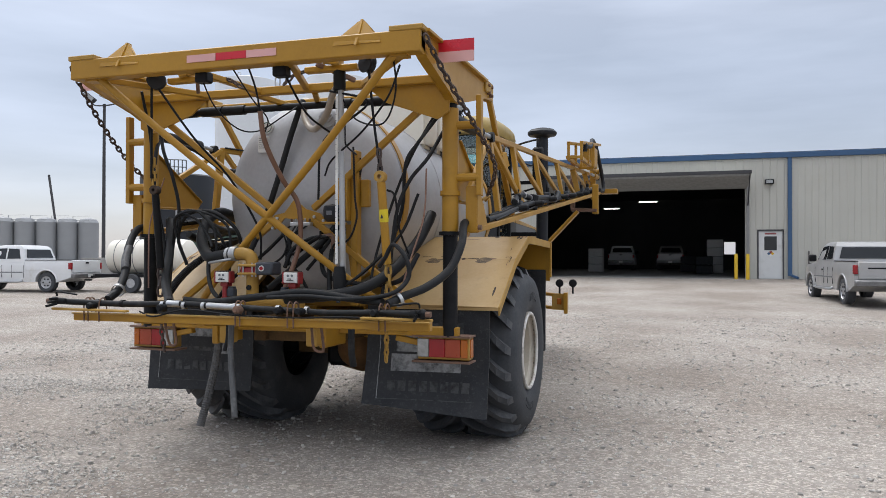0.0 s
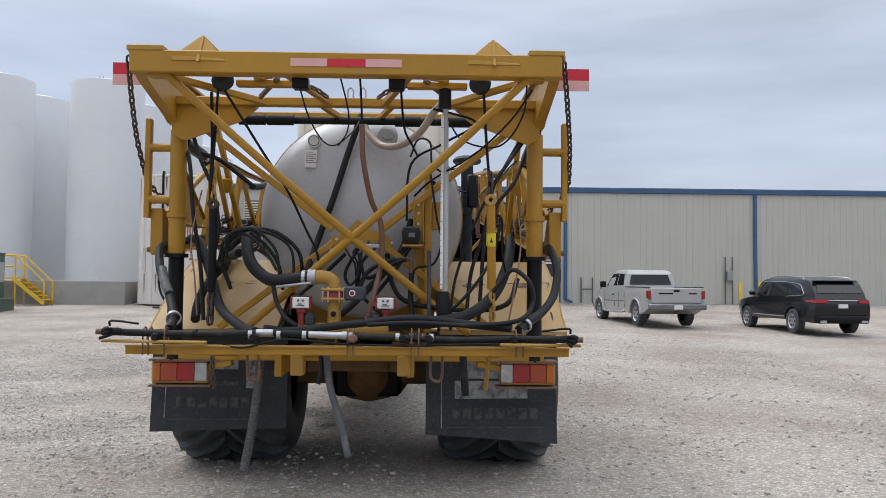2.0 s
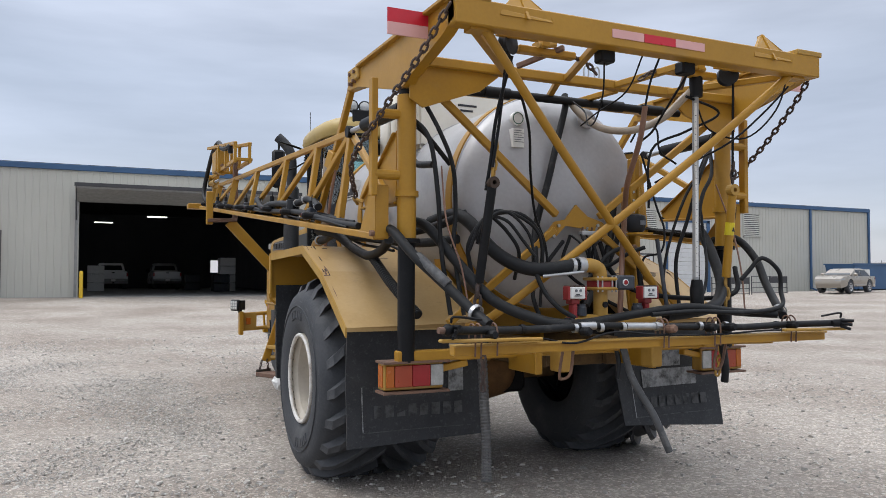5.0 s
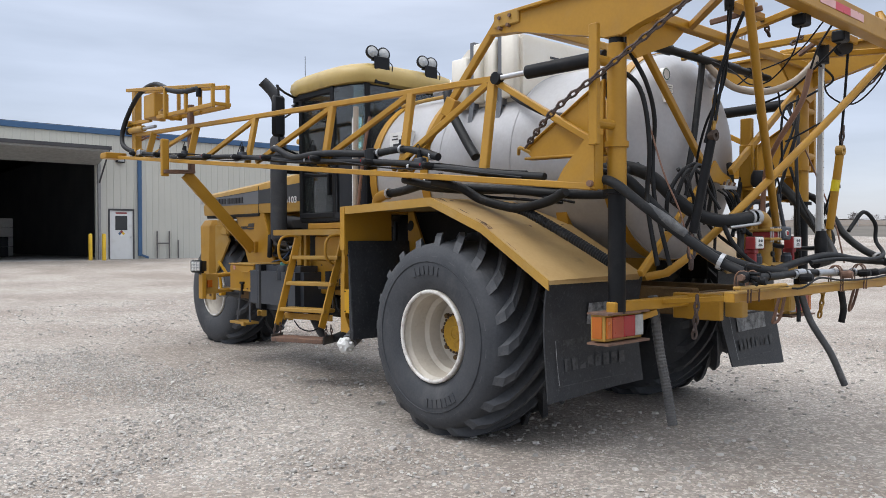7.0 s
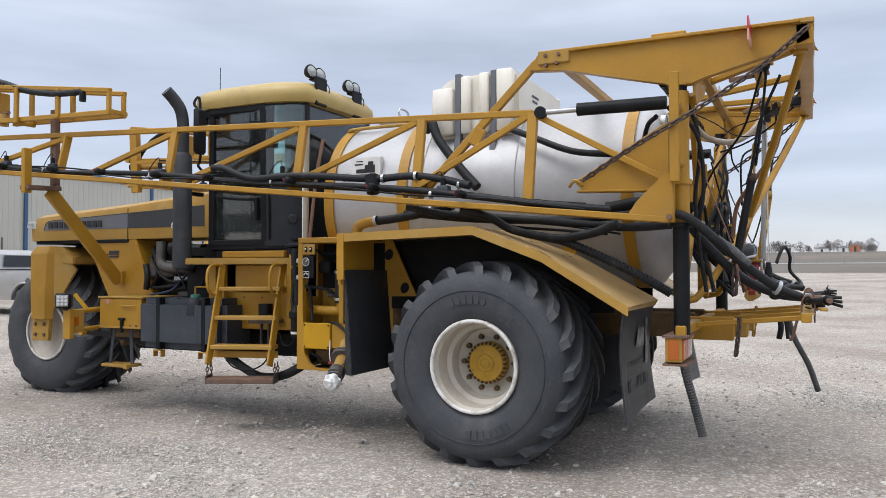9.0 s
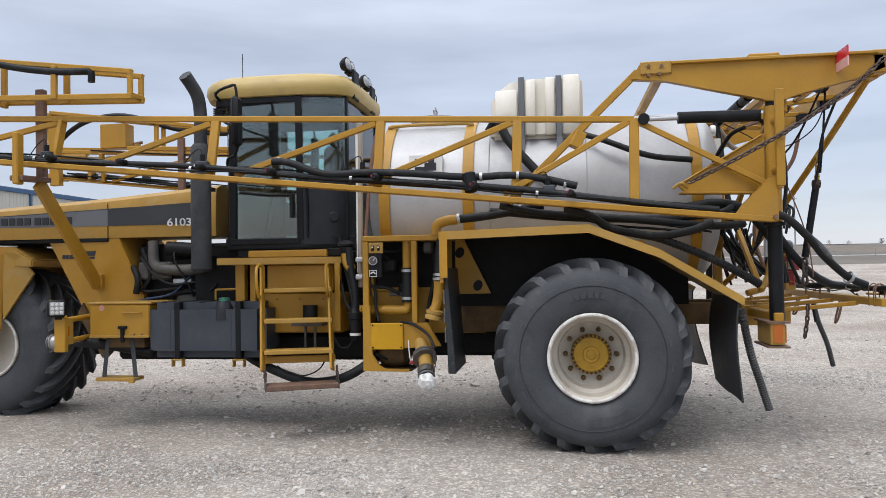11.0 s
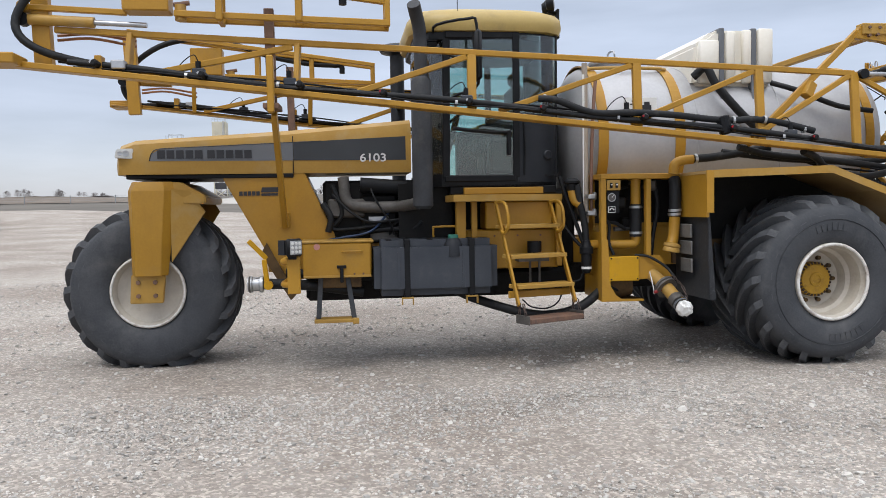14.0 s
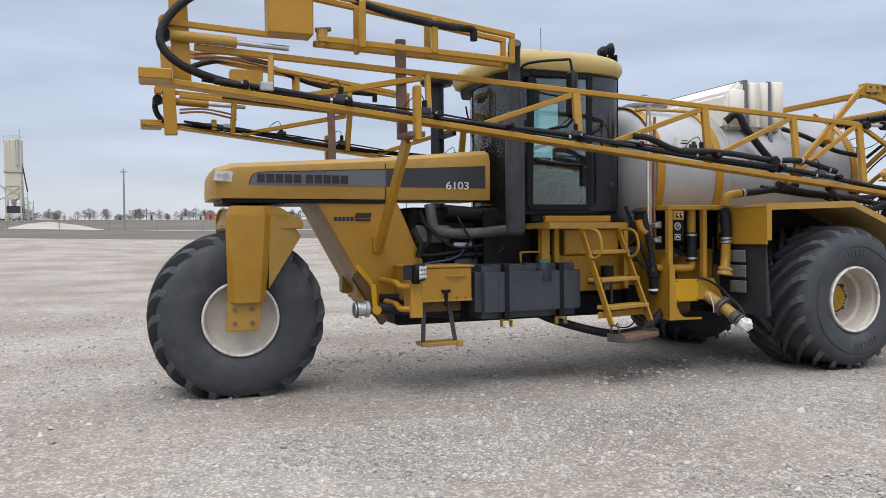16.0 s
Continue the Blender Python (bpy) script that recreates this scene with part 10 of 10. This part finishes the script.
    return bo


for side in (-1, 1):
    boom(side)
    part("rest_arm", beam((side * 1.56, 5.40, 2.55), (side * 0.56, 5.40, 1.50), 0.05, 0.16, up=(1, 0, 1)), yellow, sprayer, "slanting gold boom rest arm")
    part("rest_foot", B((side * 0.50, side * 0.56, 5.35, 5.45, 1.46, 1.62), bev=0.006), yellow, sprayer)

# hoses round the mast and tank end
HOSES = [
    ([(0.0, -1.6, 2.05), (-0.02, -1.66, 2.0), (0.02, -1.68, 1.9), (0.015, -1.7, 1.72)], 0.008, black),
    ([(0.05, -1.6, 2.05), (0.04, -1.66, 1.98), (0.025, -1.68, 1.88), (0.02, -1.7, 1.7)], 0.008, black),
    ([(0.10, -1.6, 2.05), (0.09, -1.66, 2.0), (0.04, -1.68, 1.88), (0.025, -1.7, 1.7)], 0.008, black),
    ([(0.16, -1.6, 2.05), (0.12, -1.66, 2.0), (0.05, -1.68, 1.9), (0.03, -1.7, 1.7)], 0.008, black),
    ([(-0.09, -1.6, 2.04), (-0.05, -1.66, 1.98), (0.0, -1.68, 1.9), (0.01, -1.7, 1.72)], 0.008, black),
    ([(0.42, -1.7, 1.95), (0.25, -1.72, 1.93), (0.10, -1.74, 1.84), (0.03, -1.76, 1.68)], 0.018, hose_mat),
    ([(0.64, -1.5, 2.62), (0.56, -1.5, 2.3), (0.44, -1.52, 2.06), (0.30, -1.56, 1.84), (0.16, -1.6, 1.66)], 0.016, hose_mat),
    ([(0.62, -1.5, 2.64), (0.53, -1.5, 2.3), (0.41, -1.52, 2.06), (0.26, -1.56, 1.84)], 0.010, black),
    ([(0.60, -1.6, 2.72), (0.66, -1.7, 2.3), (0.70, -1.75, 2.1), (0.64, -1.78, 1.92), (0.50, -1.76, 1.88), (0.46, -1.74, 1.78)], 0.009, black),
    ([(0.462, -1.72, 1.84), (0.455, -1.76, 1.65), (0.48, -1.8, 1.42)], 0.022, hose_mat),
    ([(-0.98, -2.17, 3.24), (-0.72, -2.0, 2.80), (-0.55, -1.75, 2.5), (-0.42, -1.6, 2.2), (-0.32, -1.58, 1.98), (-0.30, -1.6, 1.75)], 0.010, black),
    ([(-1.02, -1.8, 1.95), (-0.95, -1.85, 2.16), (-0.78, -1.85, 2.17), (-0.62, -1.85, 2.02), (-0.58, -1.86, 1.82)], 0.011, hose_mat),
    ([(-1.08, -1.8, 1.9), (-1.0, -1.86, 2.12), (-0.82, -1.86, 2.12), (-0.68, -1.86, 1.98), (-0.60, -1.9, 1.86)], 0.012, hose_mat),
    ([(-0.62, -1.92, 1.78), (-0.58, -1.98, 1.62), (-0.50, -2.05, 1.50), (-0.40, -2.1, 1.43)], 0.018, hose_mat),
    ([(-1.25, -1.7, 2.5), (-1.28, -1.85, 2.1), (-1.22, -1.95, 1.8), (-1.18, -2.0, 1.5)], 0.006, brown_hose),
    ([(1.30, -1.7, 2.5), (1.33, -1.85, 2.1), (1.27, -2.0, 1.75), (1.20, -2.1, 1.42)], 0.007, brown_hose),
    ([(1.20, -1.62, 2.30), (1.12, -1.75, 2.0), (1.0, -1.9, 1.8), (0.82, -2.05, 1.6), (0.62, -2.1, 1.48)], 0.013, black),
    ([(1.38, -1.62, 2.95), (1.22, -1.68, 2.72), (1.12, -1.70, 2.55), (1.06, -1.62, 2.2), (0.95, -1.6, 1.85), (0.9, -1.7, 1.4)], 0.016, hose_mat),
    ([(1.36, -1.62, 2.98), (1.18, -1.66, 2.66), (1.02, -1.62, 2.36), (0.88, -1.6, 2.0), (0.80, -1.62, 1.7), (0.78, -1.7, 1.38)], 0.012, hose_mat),
    ([(-1.36, -1.62, 2.98), (-1.26, -1.7, 2.74), (-1.16, -1.7, 2.5), (-1.12, -1.66, 2.2), (-1.15, -1.7, 1.9), (-1.12, -1.8, 1.45)], 0.016, hose_mat),
    ([(-0.36, -2.40, 3.19), (-0.30, -2.3, 2.98), (-0.22, -2.1, 2.84), (-0.14, -1.9, 2.85), (-0.03, -1.7, 3.0), (0.0, -1.5, 3.12)], 0.006, black),
    ([(-0.06, -2.44, 3.26), (-0.02, -2.2, 3.05), (-0.06, -1.9, 2.95), (-0.14, -1.8, 2.86)], 0.006, black),
    ([(0.38, -2.40, 3.19), (0.40, -2.1, 2.95), (0.46, -1.9, 2.85), (0.50, -1.7, 2.80)], 0.009, black),
    ([(0.44, -1.66, 2.80), (0.50, -1.72, 2.93), (0.60, -1.78, 2.90), (0.62, -1.8, 2.72), (0.74, -1.85, 2.62)], 0.008, black),
    ([(1.34, -2.42, 3.18), (1.20, -2.3, 2.98), (0.95, -2.2, 2.75), (0.62, -2.05, 2.56), (0.48, -1.9, 2.45)], 0.008, black),
    ([(-1.62, 0.2, 2.14), (-1.5, -0.02, 2.08), (-1.42, -0.18, 1.98), (-1.40, -0.42, 1.915), (-1.40, -0.63, 1.89), (-1.40, -0.9, 1.93), (-1.42, -1.1, 2.0)], 0.038, hose_mat),
    ([(-1.36, 0.05, 2.06), (-1.32, -0.2, 2.0), (-1.32, -0.6, 1.96), (-1.34, -1.0, 1.92)], 0.012, black),
    ([(-1.34, 0.02, 2.09), (-1.30, -0.3, 2.04), (-1.30, -0.7, 1.99), (-1.32, -1.1, 1.92)], 0.010, black),
    ([(-0.27, -2.02, 1.80), (-0.41, -2.0, 1.79), (-0.6, -1.92, 1.77), (-0.74, -1.8, 1.82), (-0.86, -1.68, 1.94), (-0.92, -1.5, 2.12), (-0.94, -1.25, 2.20), (-0.98, -0.9, 2.16)], 0.050, hose_mat),
    ([(-0.30, -2.06, 1.755), (-0.41, -2.045, 1.742), (-0.58, -1.97, 1.722)], 0.012, bare),
    ([(-1.55, -1.35, 2.04), (-1.59, -1.62, 2.04), (-1.52, -1.85, 1.86), (-1.39, -2.03, 1.68), (-1.28, -2.25, 1.50), (-1.25, -2.42, 1.42)], 0.034, hose_mat),
    ([(-1.50, -1.86, 1.855), (-1.44, -1.98, 1.76), (-1.37, -2.07, 1.665)], 0.0355, hose_grey),
    ([(-1.42, -1.40, 2.12), (-1.3, -1.55, 2.08), (-1.15, -1.75, 1.82), (-1.0, -2.0, 1.56), (-0.78, -2.25, 1.43), (-0.64, -2.42, 1.40)], 0.038, hose_mat),
    ([(-1.0, -1.7, 1.7), (-1.06, -1.75, 1.95), (-0.92, -1.8, 2.15), (-0.66, -1.8, 2.17), (-0.46, -1.75, 2.02), (-0.42, -1.7, 1.82)], 0.016, hose_mat),
    ([(-0.85, -1.7, 2.16), (-0.72, -1.7, 2.05), (-0.62, -1.7, 1.9), (-0.60, -1.6, 1.7)], 0.014, hose_mat),
    ([(-1.0, -1.85, 1.95), (-0.98, -1.9, 2.12), (-0.8, -1.85, 2.18), (-0.55, -1.8, 2.08), (-0.48, -1.8, 1.9), (-0.5, -1.8, 1.5)], 0.012, hose_mat),
    ([(1.60, -1.35, 2.05), (1.60, -1.62, 2.05), (1.63, -1.80, 1.88), (1.58, -1.95, 1.68), (1.46, -2.14, 1.55), (1.336, -2.3, 1.485), (1.25, -2.42, 1.43)], 0.033, hose_mat),
    ([(1.278, -1.5, 2.14), (1.27, -1.6, 2.04), (1.221, -1.75, 1.869), (1.101, -1.95, 1.665), (0.914, -2.1, 1.53), (0.679, -2.2, 1.475), (0.3, -2.22, 1.44)], 0.044, hose_mat),
    ([(1.08, -2.18, 1.70), (1.137, -2.2, 1.765), (1.227, -2.25, 1.867), (1.345, -2.3, 1.767), (1.364, -2.3, 1.616), (1.249, -2.4, 1.498), (0.9, -2.4, 1.46), (0.5, -2.3, 1.47), (0.15, -2.25, 1.45)], 0.017, hose_mat),
    ([(0.02, -1.40, 3.16), (0.08, -1.50, 3.02), (0.2, -1.62, 2.90), (0.36, -1.8, 2.87), (0.52, -1.95, 2.95), (0.62, -2.05, 3.08), (0.69, -2.08, 3.15)], 0.029, clear_hose),
    ([(0.09, -2.27, 2.94), (0.095, -2.2, 2.7), (0.14, -2.0, 2.42), (0.21, -1.88, 2.25), (0.225, -1.84, 2.05), (0.21, -1.84, 1.86), (0.15, -1.9, 1.6), (0.10, -1.95, 1.42)], 0.021, brown_hose),
    ([(0.085, -2.44, 3.26), (0.088, -2.33, 3.1), (0.09, -2.27, 2.94)], 0.008, black),
    ([(0.0, -1.38, 3.20), (-0.02, -1.42, 3.10), (-0.10, -1.44, 2.85), (-0.22, -1.46, 2.45), (-0.34, -1.48, 2.1), (-0.42, -1.6, 1.8)], 0.027, hose_mat),
    ([(0.62, -2.1, 3.1), (0.95, -2.1, 3.0), (0.7, -2.0, 2.85), (0.45, -1.9, 2.7), (0.42, -1.9, 2.25)], 0.010, black),
    ([(1.30, -2.46, 3.28), (1.28, -2.35, 3.0), (1.12, -2.2, 2.8), (0.85, -2.1, 2.86), (0.72, -2.1, 3.05)], 0.007, black),
    ([(-1.02, -2.3, 3.16), (-1.05, -2.15, 2.8), (-1.07, -2.1, 2.5), (-1.08, -2.05, 2.3)], 0.012, black),
    ([(-0.1, -1.5, 2.0), (-0.3, -1.55, 1.8), (-0.5, -1.7, 1.6), (-0.55, -1.9, 1.4)], 0.016, black),
    ([(0.0, -1.45, 2.05), (-0.1, -1.5, 1.8), (0.1, -1.6, 1.6), (0.3, -1.8, 1.45)], 0.014, black),
    ([(0.25, -1.5, 2.0), (0.3, -1.6, 1.75), (0.45, -1.75, 1.6), (0.9, -1.9, 1.55), (1.2, -2.0, 1.6), (1.3, -1.9, 1.8)], 0.02, black),
    ([(-0.9, -2.46, 1.33), (-0.7, -2.54, 1.30), (-0.4, -2.54, 1.36), (0.0, -2.53, 1.33), (0.5, -2.53, 1.32), (1.0, -2.53, 1.335), (1.5, -2.54, 1.32)], 0.007, black),

    ([(0.05, -1.7, 2.0), (0.02, -1.75, 1.8), (-0.08, -1.8, 1.7)], 0.010, black),
    ([(0.03, -1.7, 2.0), (0.1, -1.75, 1.8), (0.3, -1.8, 1.9), (0.42, -1.85, 1.95)], 0.016, black),
    ([(0.45, -1.42, 2.3), (0.35, -1.5, 2.0), (0.1, -1.7, 1.7), (-0.1, -1.8, 1.5)], 0.028, hose_mat),
    ([(-0.6, -2.3, 1.42), (-0.4, -2.2, 1.40), (0.1, -2.2, 1.46), (0.5, -2.25, 1.50), (0.9, -2.3, 1.46), (1.2, -2.4, 1.44)], 0.03, hose_mat),
    ([(-0.9, -1.4, 2.2), (-1.1, -1.2, 2.1), (-1.3, -0.6, 2.05), (-1.35, 0.2, 2.08), (-1.3, 0.9, 2.16)], 0.034, hose_mat),
    ([(-1.0, -1.45, 2.0), (-1.2, -1.1, 1.98), (-1.35, -0.4, 2.05), (-1.4, 0.4, 2.12), (-1.45, 0.8, 2.2)], 0.036, hose_mat),
    ([(-1.3, 1.43, 1.94), (-1.3, 1.41, 2.04), (-1.3, 1.32, 2.08), (-1.3, 1.22, 2.09)], 0.05, yellow),
    ([(-1.3, 1.24, 2.09), (-1.3, 1.0, 2.11), (-1.32, 0.7, 2.15), (-1.34, 0.4, 2.20)], 0.042, hose_mat),
    ([(-0.75, 0.95, 3.02), (-0.85, 0.85, 3.1), (-0.9, 0.75, 2.9), (-0.95, 0.5, 2.6), (-1.0, 0.3, 2.4)], 0.045, hose_mat),
    ([(-0.76, 0.05, 2.96), (-0.9, -0.2, 2.85), (-0.98, -0.6, 2.68), (-1.0, -1.0, 2.62)], 0.030, hose_mat),
    ([(-1.45, -1.5, 2.9), (-1.35, -1.7, 2.7), (-1.3, -1.75, 2.3), (-1.25, -1.7, 1.9), (-1.2, -1.75, 1.45)], 0.017, hose_mat),
    ([(1.42, -1.5, 2.9), (1.3, -1.65, 2.6), (1.15, -1.7, 2.4), (1.05, -1.75, 2.1), (1.0, -1.8, 1.45)], 0.016, hose_mat),
    ([(-1.35, -1.4, 2.85), (-1.2, -1.3, 2.8), (-0.95, -1.2, 2.6)], 0.02, hose_mat),
]
for pth, rr, mt in HOSES:
    part("hose", tube(pth, rr, 10, 6), mt, sprayer, "", 60)
part("ribbed_hose", tube([(-1.36, -0.50, 1.90), (-1.38, -0.67, 1.855), (-1.40, -1.03, 1.70), (-1.38, -1.3, 1.56), (-1.34, -1.5, 1.44)], 0.034, 10, 24, ribs=0.16), hose_mat, sprayer, "black ribbed hose behind the fender", 0)
for cx_, cy_, cz_, ax_ in ((-0.36, -2.01, 1.797, (1, -0.1, 0)), (-1.27, -2.27, 1.49, (0.2, -0.6, -0.3)), (1.30, -2.34, 1.46, (-0.4, -0.6, -0.3))):
    part("hose_clamp", lathe([(0.048, -0.014), (0.056, -0.014), (0.056, 0.014), (0.048, 0.014)], (cx_, cy_, cz_), ax_, 14, closed=True), bare, sprayer)
for y, z in ((1.2, 2.095), (0.62, 2.16), (0.50, 2.18), (0.42, 2.195)):
    part("hose_clamp", lathe([(0.043, -0.014), (0.05, -0.014), (0.05, 0.014), (0.043, 0.014)], (-1.32, y, z), (0, 1, -0.1), 14, closed=True), bare, sprayer)
